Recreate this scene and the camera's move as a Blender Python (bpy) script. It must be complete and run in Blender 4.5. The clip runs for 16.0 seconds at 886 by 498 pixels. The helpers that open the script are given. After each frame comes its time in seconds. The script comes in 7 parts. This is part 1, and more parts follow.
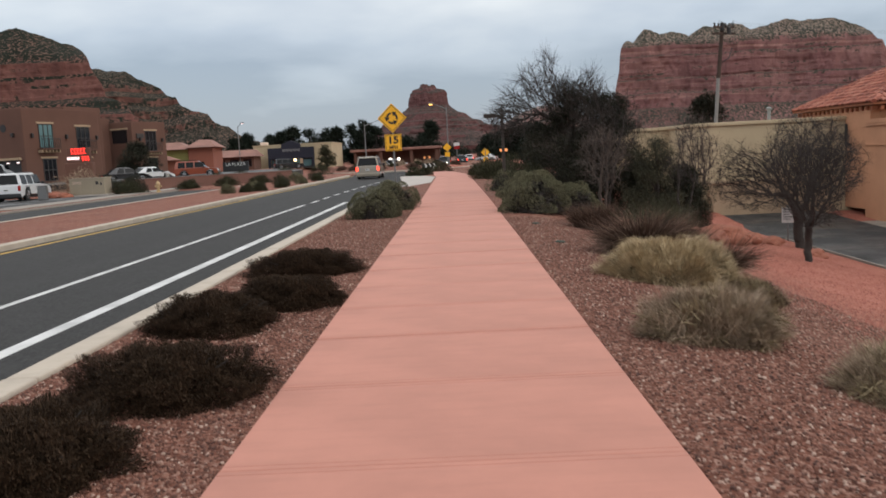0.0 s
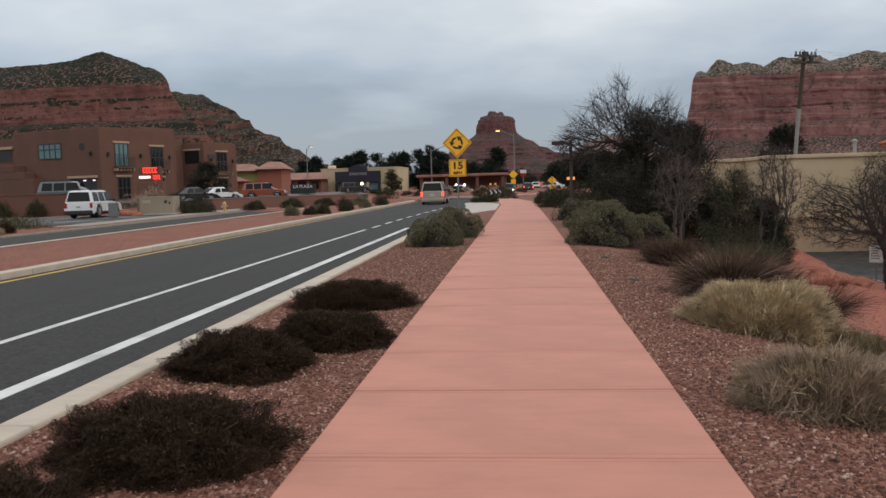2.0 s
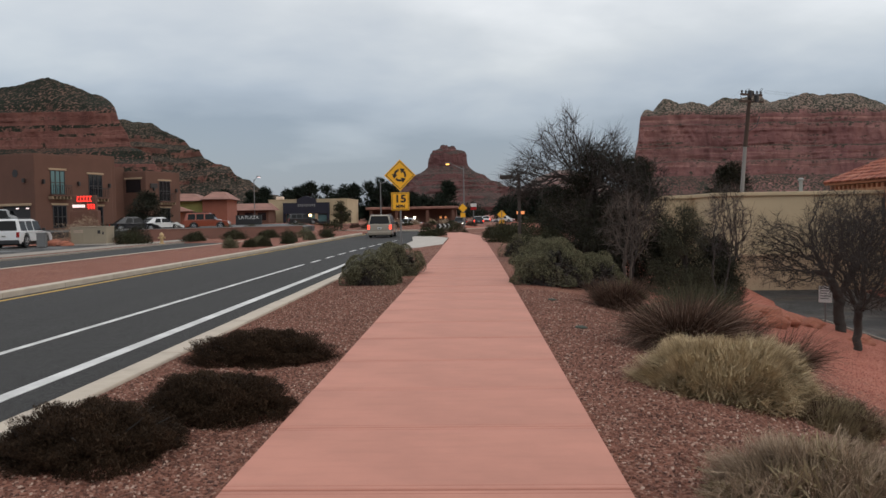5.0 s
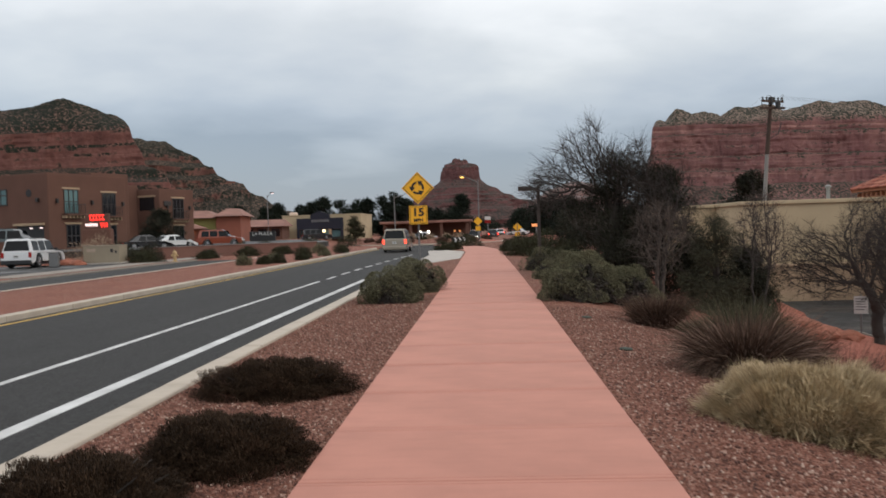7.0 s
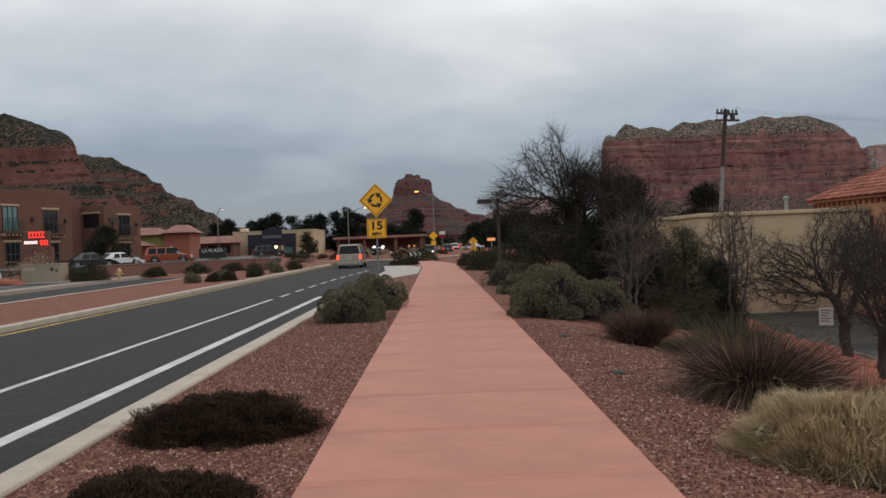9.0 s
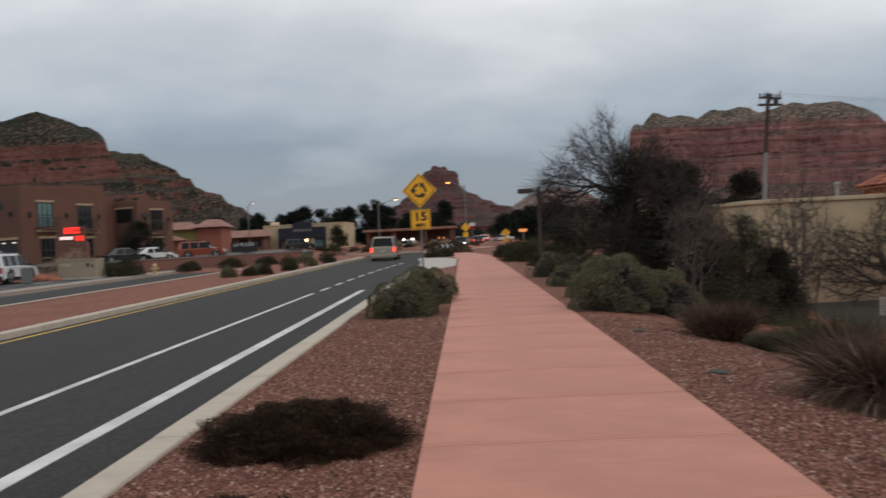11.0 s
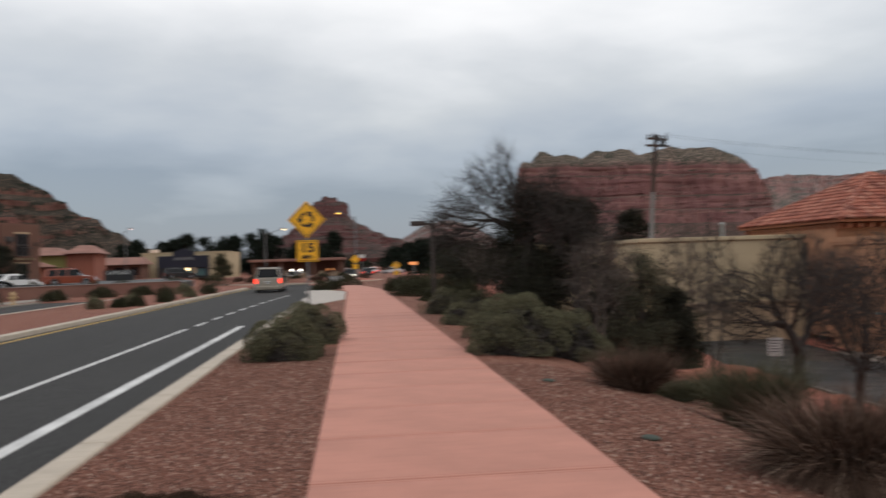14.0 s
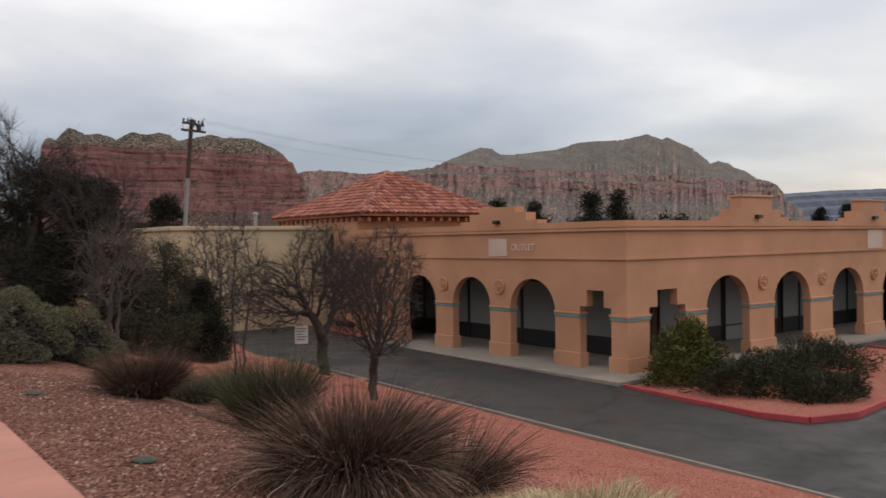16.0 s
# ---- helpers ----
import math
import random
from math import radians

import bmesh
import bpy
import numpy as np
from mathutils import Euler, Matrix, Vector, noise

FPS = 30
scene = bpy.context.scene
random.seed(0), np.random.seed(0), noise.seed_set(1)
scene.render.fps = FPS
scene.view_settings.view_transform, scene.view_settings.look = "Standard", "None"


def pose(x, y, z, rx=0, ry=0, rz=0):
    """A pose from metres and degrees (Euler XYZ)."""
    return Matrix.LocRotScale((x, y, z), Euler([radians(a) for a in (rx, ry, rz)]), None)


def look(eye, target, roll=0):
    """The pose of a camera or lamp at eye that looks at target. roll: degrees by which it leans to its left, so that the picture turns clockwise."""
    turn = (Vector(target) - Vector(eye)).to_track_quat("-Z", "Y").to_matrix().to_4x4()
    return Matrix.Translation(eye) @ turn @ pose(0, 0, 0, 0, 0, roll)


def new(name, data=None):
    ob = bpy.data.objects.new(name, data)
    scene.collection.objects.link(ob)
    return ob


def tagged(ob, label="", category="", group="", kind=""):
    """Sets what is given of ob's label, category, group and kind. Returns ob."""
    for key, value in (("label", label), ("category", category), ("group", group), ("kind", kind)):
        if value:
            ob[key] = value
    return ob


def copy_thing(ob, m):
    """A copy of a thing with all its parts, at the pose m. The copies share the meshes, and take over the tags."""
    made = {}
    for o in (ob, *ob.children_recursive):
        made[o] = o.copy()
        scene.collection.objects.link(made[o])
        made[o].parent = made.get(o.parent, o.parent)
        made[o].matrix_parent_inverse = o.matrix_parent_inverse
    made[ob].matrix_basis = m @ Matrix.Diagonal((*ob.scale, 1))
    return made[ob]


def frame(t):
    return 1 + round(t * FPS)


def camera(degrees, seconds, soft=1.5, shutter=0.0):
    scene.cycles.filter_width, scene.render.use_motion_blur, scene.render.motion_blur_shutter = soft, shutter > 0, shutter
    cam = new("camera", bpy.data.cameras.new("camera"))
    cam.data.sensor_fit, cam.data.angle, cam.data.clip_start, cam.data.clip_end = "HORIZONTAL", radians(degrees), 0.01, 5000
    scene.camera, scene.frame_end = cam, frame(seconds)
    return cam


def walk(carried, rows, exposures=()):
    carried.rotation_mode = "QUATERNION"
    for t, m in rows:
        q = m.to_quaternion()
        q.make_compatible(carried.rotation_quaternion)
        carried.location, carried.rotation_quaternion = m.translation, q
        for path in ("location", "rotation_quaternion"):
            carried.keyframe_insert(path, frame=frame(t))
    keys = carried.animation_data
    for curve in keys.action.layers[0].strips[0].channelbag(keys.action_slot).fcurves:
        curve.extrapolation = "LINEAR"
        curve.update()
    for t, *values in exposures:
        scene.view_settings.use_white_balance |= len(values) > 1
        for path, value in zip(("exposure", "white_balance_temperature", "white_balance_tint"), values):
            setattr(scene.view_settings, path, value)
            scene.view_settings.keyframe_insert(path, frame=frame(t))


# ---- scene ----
cam = camera(56.5, 16.0, 1.5, 0.5)
PATH = [
    (0, (0.101, -0.295, 1.586), (0.06, 1.691, 1.359), -3.0),
    (0.5, (0.034, -0.099, 1.603), (-0.054, 1.892, 1.436), -2.6),
    (1, (0.057, 0.182, 1.581), (-0.109, 2.17, 1.437), -2.4),
    (1.5, (0.123, 0.478, 1.613), (-0.088, 2.462, 1.478), -2.5),
    (2, (0.108, 0.743, 1.583), (-0.085, 2.728, 1.425), -1.7),
    (2.5, (0.112, 1.008, 1.622), (-0.039, 2.997, 1.491), -1.9),
    (3, (0.251, 1.228, 1.627), (0.055, 3.218, 1.556), -2.6),
    (3.5, (0.338, 1.51, 1.651), (0.113, 3.496, 1.596), -2.3),
    (4, (0.35, 1.673, 1.614), (0.224, 3.668, 1.55), -1.6),
    (6.5, (0.124, 2.897, 1.643), (0.065, 4.894, 1.549), -0.8),
    (7, (0.058, 3.104, 1.626), (-0.047, 5.101, 1.578), -1.8),
    (7.5, (0.08, 3.46, 1.652), (-0.074, 5.454, 1.643), -1.4),
    (8, (0.036, 3.678, 1.618), (-0.057, 5.675, 1.602), -1.3),
    (10.5, (-0.687, 5.01, 1.584), (-0.627, 7.009, 1.571), -3.2),
    (11, (-0.801, 5.101, 1.592), (-0.858, 7.1, 1.56), -2.9),
    (11.5, (-0.828, 5.492, 1.609), (-1.038, 7.481, 1.567), -2.8),
    (12, (-0.792, 5.654, 1.615), (-1.004, 7.643, 1.567), -2.6),
    (12.5, (-0.866, 5.895, 1.588), (-1.017, 7.889, 1.546), -2.4),
    (13, (-0.946, 6.168, 1.643), (-1.015, 8.166, 1.65), -2.7),
    (13.5, (-0.886, 6.508, 1.599), (-0.891, 8.508, 1.631), -2.5),
    (14, (-0.82, 6.618, 1.648), (-0.607, 8.606, 1.683), -1.8),
    (14.5, (-0.713, 6.745, 1.64), (-0.059, 8.635, 1.616), -1.3),
    (15, (-0.615, 6.878, 1.695), (0.359, 8.625, 1.666), -0.9),
    (15.5, (-0.445, 7.116, 1.657), (0.683, 8.767, 1.639), -0.9),
    (16, (-0.18, 7.464, 1.66), (1.033, 9.054, 1.641), -0.9),
]
walk(cam, [(t, look(eye, target, roll)) for t, eye, target, roll in PATH],
     exposures=((0, 0.27, 6500, 10), (1.0, 0.08, 6500, 10), (1.5, 0.13, 6500, 10), (2.0, 0.08, 6500, 10), (2.5, 0.08, 6500, 10), (3.5, -0.09, 6500, 10), (4.0, -0.12, 6500, 10), (6.5, 0.16, 6500, 10), (7.0, 0.1, 6500, 10), (7.5, -0.1, 6500, 10), (8.0, -0.18, 6500, 10), (10.5, -0.16, 6500, 10), (11.0, -0.23, 6500, 10), (12.0, -0.2, 6500, 10), (13.5, -0.06, 6500, 10), (14.0, -0.08, 6560, 11), (14.5, -0.32, 6680, 12), (15.0, -0.31, 6700, 12), (15.5, -0.17, 6700, 12), (16.0, 0.05, 6720, 14)))

# ---- light ----
world = bpy.data.worlds.new("overcast_sky")
scene.world = world
world.use_nodes = True
wn, wl = world.node_tree.nodes, world.node_tree.links
wn.clear()
w_out = wn.new("ShaderNodeOutputWorld")
w_bg = wn.new("ShaderNodeBackground")
w_sky = wn.new("ShaderNodeTexSky")
w_sky.sky_type, w_sky.sun_disc = "NISHITA", False
w_sky.sun_elevation, w_sky.sun_rotation = radians(12), radians(95)
w_geo = wn.new("ShaderNodeTexCoord")
w_sep = wn.new("ShaderNodeSeparateXYZ")
wl.new(w_geo.outputs["Generated"], w_sep.inputs[0])


def wmath(op, a, b=0.0):
    n = wn.new("ShaderNodeMath")
    n.operation = op
    for i, v in enumerate((a, b)):
        if isinstance(v, (int, float)):
            n.inputs[i].default_value = v
        else:
            wl.new(v, n.inputs[i])
    return n.outputs[0]


def wnoise(vec, scale, detail, rough=0.5, distort=0.0):
    n = wn.new("ShaderNodeTexNoise")
    n.inputs["Scale"].default_value, n.inputs["Detail"].default_value = scale, detail
    n.inputs["Roughness"].default_value, n.inputs["Distortion"].default_value = rough, distort
    wl.new(vec, n.inputs["Vector"])
    return n.outputs[0]


# a flat cloud deck: the view direction divided by its height
w_h = wmath("ADD", wmath("MAXIMUM", w_sep.outputs[2], 0.0), 0.16)
w_plane = wn.new("ShaderNodeCombineXYZ")
wl.new(wmath("DIVIDE", w_sep.outputs[0], w_h), w_plane.inputs[0])
wl.new(wmath("DIVIDE", w_sep.outputs[1], w_h), w_plane.inputs[1])
w_big = wnoise(w_plane.outputs[0], 0.45, 5, 0.5, 0.3)
w_small = wnoise(w_plane.outputs[0], 1.3, 6, 0.52, 0.15)
w_cloud = wmath("ADD", wmath("MULTIPLY", w_big, 0.72), wmath("MULTIPLY", w_small, 0.28))
# thinner cloud overhead and towards the east, most of all low down there
w_low = wmath("MAXIMUM", wmath("SUBTRACT", 1.0, wmath("MULTIPLY", wmath("ABSOLUTE", w_sep.outputs[2]), 3.4)), 0.0)
w_gap = wmath("MULTIPLY", wmath("MAXIMUM", wmath("SUBTRACT", w_sep.outputs[0], 0.26), 0.0), wmath("SUBTRACT", wmath("MULTIPLY", w_low, 0.95), 0.42))
w_east = wmath("ADD", wmath("MULTIPLY", w_sep.outputs[0], 0.07), w_gap)
w_up = wmath("MULTIPLY", wmath("SUBTRACT", wmath("MINIMUM", wmath("MAXIMUM", w_sep.outputs[2], 0.0), 0.44), 0.125), 2.75)
# zenith, always out of view, dimmed to cut the light on the ground
w_zen = wmath("MULTIPLY", wmath("MAXIMUM", wmath("SUBTRACT", w_sep.outputs[2], 0.52), 0.0), -0.9)
w_val = wmath("ADD", wmath("ADD", wmath("ADD", wmath("MULTIPLY", wmath("SUBTRACT", w_cloud, 0.5), 1.35), w_east), w_up), w_zen)
w_ramp = wn.new("ShaderNodeValToRGB")
cr = w_ramp.color_ramp
cr.elements[0].position, cr.elements[0].color = 0.0, (0.25, 0.295, 0.375, 1)
cr.elements[1].position, cr.elements[1].color = 0.64, (1.0, 1.0, 1.0, 1)
for pos, col in ((0.17, (0.385, 0.43, 0.505, 1)), (0.38, (0.59, 0.615, 0.645, 1))):
    e = cr.elements.new(pos)
    e.color = col
wl.new(wmath("ADD", w_val, 0.12), w_ramp.inputs[0])
w_mix = wn.new("ShaderNodeMixRGB")
w_mix.blend_type = "ADD"
w_mix.inputs[0].default_value = 0.03
wl.new(w_ramp.outputs[0], w_mix.inputs[1])
wl.new(w_sky.outputs[0], w_mix.inputs[2])
wl.new(w_mix.outputs[0], w_bg.inputs[0])
w_bg.inputs[1].default_value = 1.0
wl.new(w_bg.outputs[0], w_out.inputs[0])

sun = new("sun", bpy.data.lights.new("sun", "SUN"))
sun.data.energy, sun.data.angle, sun.data.color = 0.5, radians(25), (1.0, 0.93, 0.86)
sun.matrix_world = look((60, -10, 60), (0, 20, 0))

# ---- materials ----
MATS = {}


class Nodes:
    """Short hand for building one node material."""

    def __init__(self, name, rough=0.8, metal=0.0):
        self.mat = bpy.data.materials.new(name)
        self.mat.use_nodes = True
        self.t = self.mat.node_tree
        self.b = self.t.nodes["Principled BSDF"]
        self.b.inputs["Roughness"].default_value = rough
        self.b.inputs["Metallic"].default_value = metal
        self.co = self.t.nodes.new("ShaderNodeTexCoord").outputs["Object"]

    def node(self, kind, ins=(), **props):
        n = self.t.nodes.new(kind)
        for k, v in props.items():
            setattr(n, k, v)
        for k, v in dict(ins).items():
            if hasattr(v, "is_output"):
                self.t.links.new(v, n.inputs[k])
            else:
                n.inputs[k].default_value = v
        return n

    def noise(self, scale, detail=4, rough=0.55, vec=None, stretch=None):
        vec = vec or self.co
        if stretch:
            vec = self.node("ShaderNodeMapping", {"Vector": vec, "Scale": stretch}).outputs[0]
        return self.node("ShaderNodeTexNoise", {"Vector": vec, "Scale": scale, "Detail": detail, "Roughness": rough}).outputs[0]

    def voronoi(self, scale, out="Distance", vec=None):
        return self.node("ShaderNodeTexVoronoi", {"Vector": vec or self.co, "Scale": scale}).outputs[out]

    def ramp(self, fac, *stops):
        n = self.node("ShaderNodeValToRGB", {"Fac": fac})
        r = n.color_ramp
        while len(r.elements) < len(stops):
            r.elements.new(0.5)
        for e, (p, c) in zip(r.elements, stops):
            e.position, e.color = p, (*c, 1) if len(c) == 3 else c
        return n.outputs[0]

    def mix(self, fac, a, b, mode="MIX"):
        n = self.node("ShaderNodeMixRGB", {"Fac": fac}, blend_type=mode)
        for i, v in ((1, a), (2, b)):
            if hasattr(v, "is_output"):
                self.t.links.new(v, n.inputs[i])
            else:
                n.inputs[i].default_value = (*v, 1)
        return n.outputs[0]

    def math(self, op, a, b=0.0):
        return self.node("ShaderNodeMath", {0: a, 1: b}, operation=op).outputs[0]

    def done(self, color, bump=None, strength=0.3, dist=0.01):
        if hasattr(color, "is_output"):
            self.t.links.new(color, self.b.inputs["Base Color"])
        else:
            self.b.inputs["Base Color"].default_value = (*color, 1)
        if bump is not None:
            n = self.node("ShaderNodeBump", {"Height": bump, "Strength": strength, "Distance": dist})
            self.t.links.new(n.outputs[0], self.b.inputs["Normal"])
        MATS[self.mat.name] = self.mat
        return self.mat


def mul(c, k):
    return tuple(min(1.0, v * k) for v in c)


def plain(name, col, rough=0.6, metal=0.0, scale=6.0, var=0.25, bump=0.15, dist=0.004):
    """Paint, plaster, plastic or metal with mottling at two scales."""
    m = Nodes(name, rough, metal)
    big = m.ramp(m.noise(scale * 0.15, 5), (0.3, mul(col, 1 - var)), (0.7, mul(col, 1 + var * 0.6)))
    c = m.mix(m.math("MULTIPLY", m.noise(scale * 4, 3), 0.35), big, mul(col, 1 - var * 1.4))
    return m.done(c, m.noise(scale * 6, 4), bump, dist)


def foliage(name, dark, light, rough=0.75):
    m = Nodes(name, rough)
    rnd = m.node("ShaderNodeNewGeometry").outputs["Random Per Island"]
    c = m.ramp(rnd, (0.0, dark), (0.6, tuple((a + b) / 2 for a, b in zip(dark, light))), (1.0, light))
    c = m.mix(m.math("MULTIPLY", m.noise(1.6, 3), 0.5), c, dark)
    m.b.inputs["Specular IOR Level"].default_value = 0.12
    return m.done(c)


def gravel_mat():
    m = Nodes("red_gravel", 0.9)
    cell = m.voronoi(34.0, "Color")
    grey = m.node("ShaderNodeSeparateXYZ", {0: cell}).outputs[0]
    stones = m.ramp(grey, (0.0, (0.055, 0.021, 0.014)), (0.45, (0.170, 0.067, 0.043)), (0.8, (0.29, 0.140, 0.100)), (0.97, (0.40, 0.26, 0.205)))
    patch = m.ramp(m.noise(0.55, 5), (0.35, (0.13, 0.051, 0.035)), (0.65, (0.24, 0.096, 0.066)))
    c = m.mix(0.35, stones, patch)
    # finer, redder cinder on the slope and the median than in the strips by the walk
    x = m.node("ShaderNodeSeparateXYZ", {0: m.co}).outputs[0]
    x = m.math("ADD", x, m.math("MULTIPLY", m.math("SUBTRACT", m.noise(0.8, 4), 0.5), 2.5))
    slope = m.ramp(m.math("DIVIDE", x, 10.0), (0.46, (0, 0, 0)), (0.72, (1, 1, 1)))
    median = m.ramp(m.math("DIVIDE", x, -10.0), (0.6, (0, 0, 0)), (0.8, (1, 1, 1)))
    cinder = m.ramp(m.math("ADD", m.math("MULTIPLY", grey, 0.6), m.math("MULTIPLY", m.noise(0.5, 5), 0.4)), (0.2, (0.26, 0.075, 0.052)), (0.55, (0.40, 0.138, 0.098)), (0.85, (0.50, 0.22, 0.165)))
    c = m.mix(m.math("MULTIPLY", m.math("ADD", slope, m.math("MULTIPLY", median, 0.22)), 0.85), c, cinder)
    h = m.math("ADD", m.voronoi(34.0), m.math("MULTIPLY", m.noise(9, 4), 0.5))
    m.b.inputs["Specular IOR Level"].default_value = 0.2
    return m.done(c, h, 0.9, 0.03)


def asphalt_mat(name, base, crack=0.0):
    m = Nodes(name, 0.9)
    m.b.inputs["Specular IOR Level"].default_value = 0.25
    c = m.ramp(m.noise(0.5, 5, stretch=(1.8, 0.06, 1)), (0.3, mul(base, 0.62)), (0.7, mul(base, 1.3)))
    c = m.mix(m.ramp(m.noise(0.22, 6, 0.65), (0.42, (0, 0, 0)), (0.68, (0.5, 0.5, 0.5))), c, mul(base, 0.6))
    c = m.mix(m.ramp(m.noise(4.5, 6, 0.75), (0.42, (0, 0, 0)), (0.60, (0.9, 0.9, 0.9))), c, mul(base, 0.6))
    c = m.mix(m.ramp(m.noise(14, 4, 0.75), (0.48, (0, 0, 0)), (0.66, (0.8, 0.8, 0.8))), c, mul(base, 1.9))
    c = m.mix(m.ramp(m.noise(70, 3, 0.7), (0.45, (0, 0, 0)), (0.75, (0.9, 0.9, 0.9))), c, mul(base, 2.6))
    c = m.mix(m.ramp(m.noise(110, 2, 0.7), (0.3, (0.8, 0.8, 0.8)), (0.5, (0, 0, 0))), c, mul(base, 0.35))
    if crack:
        bent = m.node("ShaderNodeVectorMath", {0: m.co, 1: m.node("ShaderNodeTexNoise", {"Vector": m.co, "Scale": 0.9, "Detail": 5.0}).outputs[1]}, operation="ADD").outputs[0]
        m.t.links.new(m.ramp(m.noise(0.35, 5, 0.6), (0.38, (0.38, 0.38, 0.38)), (0.62, (0.85, 0.85, 0.85))), m.b.inputs["Roughness"])
        v = m.node("ShaderNodeTexVoronoi", {"Vector": bent, "Scale": 0.24}, feature="DISTANCE_TO_EDGE").outputs[0]
        c = m.mix(m.ramp(v, (0.0, (crack, crack, crack)), (0.022, (0, 0, 0))), c, mul(base, 0.4))
    return m.done(c, m.noise(220, 3), 0.5, 0.006)


def concrete_mat(name, base, rough=0.8, scale=1.0, rnd=0.0):
    m = Nodes(name, rough)
    c = m.ramp(m.noise(0.9 * scale, 6, 0.6), (0.3, mul(base, 0.82)), (0.7, mul(base, 1.12)))
    c = m.mix(m.ramp(m.noise(3.5 * scale, 5, stretch=(0.35, 2.5, 1)), (0.48, (0, 0, 0)), (0.75, (0.34, 0.34, 0.34))), c, mul(base, 0.72))
    c = m.mix(m.math("MULTIPLY", m.noise(90, 3), 0.22), c, mul(base, 0.6))
    if rnd:
        r = m.node("ShaderNodeObjectInfo").outputs["Random"]
        c = m.mix(m.math("MULTIPLY", r, rnd), c, mul(base, 0.75))
    return m.done(c, m.math("ADD", m.noise(120, 4), m.math("MULTIPLY", m.noise(9, 4), 1.2)), 0.25, 0.004)


def mesa_mat(name, red, pale, soil, cap_soil, green, cap_z, dense=0.5, cliff_scrub=0.25, streak=0.6, grey=0.0, varnish=0.42):
    """Layered sandstone: thin beds, dark streaks down the faces, soil and scrub wherever it is less steep. grey: share
    of distance haze painted into the colour.
    """
    m = Nodes(name, 0.95)
    m.b.inputs["Specular IOR Level"].default_value = 0.1
    z = m.node("ShaderNodeSeparateXYZ", {0: m.co}).outputs[2]
    bed = m.node("ShaderNodeCombineXYZ", {2: m.math("ADD", m.math("MULTIPLY", z, 0.05), m.math("MULTIPLY", m.noise(0.006, 4), 0.8))}).outputs[0]
    beds = m.noise(3.2, 8, 0.7, bed)
    c = m.ramp(beds, (0.32, mul(red, 0.62)), (0.45, red), (0.53, mul(red, 0.86)), (0.58, pale), (0.61, mul(pale, 1.3)), (0.64, red), (0.72, mul(pale, 0.9)))
    c = m.mix(m.ramp(m.noise(0.012, 5, 0.6), (0.35, (0, 0, 0)), (0.7, (0.5, 0.5, 0.5))), c, pale)
    c = m.mix(m.ramp(m.noise(0.022, 7, 0.62, stretch=(1, 1, 0.22)), (0.46, (0, 0, 0)), (0.72, (streak, streak, streak))), c, mul(red, varnish))
    c = m.mix(m.ramp(m.noise(0.10, 5, 0.65, stretch=(1, 1, 0.25)), (0.52, (0, 0, 0)), (0.72, (streak * 0.5,) * 3)), c, mul(red, varnish))
    up = m.node("ShaderNodeSeparateXYZ", {0: m.node("ShaderNodeNewGeometry").outputs["Normal"]}).outputs[2]
    gentle = m.ramp(m.math("ADD", up, m.math("MULTIPLY", m.math("SUBTRACT", m.noise(0.05, 4), 0.5), 0.5)), (0.50, (0, 0, 0)), (0.66, (1, 1, 1)))
    top = m.ramp(m.math("DIVIDE", m.math("ADD", z, m.math("MULTIPLY", m.math("SUBTRACT", m.noise(0.02, 4), 0.5), 30.0)), cap_z), (0.95, (0, 0, 0)), (1.02, (1, 1, 1)))
    ground_col = m.mix(top, soil, cap_soil)
    ground_col = m.mix(m.math("MULTIPLY", m.noise(0.1, 5, 0.7), 0.5), ground_col, mul(soil, 0.55))
    ground_col = m.mix(m.ramp(m.noise(0.011, 6, 0.65), (0.45, (0, 0, 0)), (0.62, (0.35, 0.35, 0.35))), ground_col, pale)
    c = m.mix(gentle, c, ground_col)
    spread = m.math("MULTIPLY", m.math("SUBTRACT", m.noise(0.018, 4), 0.5), 0.45)
    small = m.ramp(m.math("ADD", m.voronoi(0.33), spread), (dense, (1, 1, 1)), (dense + 0.08, (0, 0, 0)))
    large = m.ramp(m.math("ADD", m.voronoi(0.17), spread), (dense * 0.8, (1, 1, 1)), (dense * 0.8 + 0.08, (0, 0, 0)))
    bush = m.math("MAXIMUM", small, large)
    on = m.math("MINIMUM", m.math("ADD", gentle, m.math("MULTIPLY", m.ramp(m.noise(0.03, 5), (0.52, (0, 0, 0)), (0.62, (1, 1, 1))), cliff_scrub)), 1.0)
    leaf = m.mix(m.noise(0.3, 3), mul(green, 0.7), mul(green, 1.5))
    c = m.mix(m.math("MULTIPLY", bush, on), c, leaf)
    # distance haze, mixed straight into the rock colour
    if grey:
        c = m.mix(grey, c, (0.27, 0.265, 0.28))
    return m.done(c, m.math("ADD", m.noise(0.06, 8, 0.65), m.noise(0.3, 4, 0.6, stretch=(1, 1, 2.5))), 0.8, 6.0)


gravel_mat()
asphalt_mat("road_asphalt", (0.029, 0.0285, 0.028))
asphalt_mat("lot_asphalt", (0.033, 0.0325, 0.032), 0.7)
concrete_mat("pink_concrete", (0.475, 0.208, 0.153), 0.8, 1.0, 0.10)
concrete_mat("kerb_concrete", (0.47, 0.405, 0.33), 0.85, 2.0)
concrete_mat("walkway_concrete", (0.26, 0.225, 0.19), 0.85, 1.5)
concrete_mat("pale_concrete", (0.42, 0.38, 0.34), 0.85, 1.5)
plain("white_road_paint", (0.60, 0.60, 0.59), 0.7, 0, 10, 0.32, 0.2)
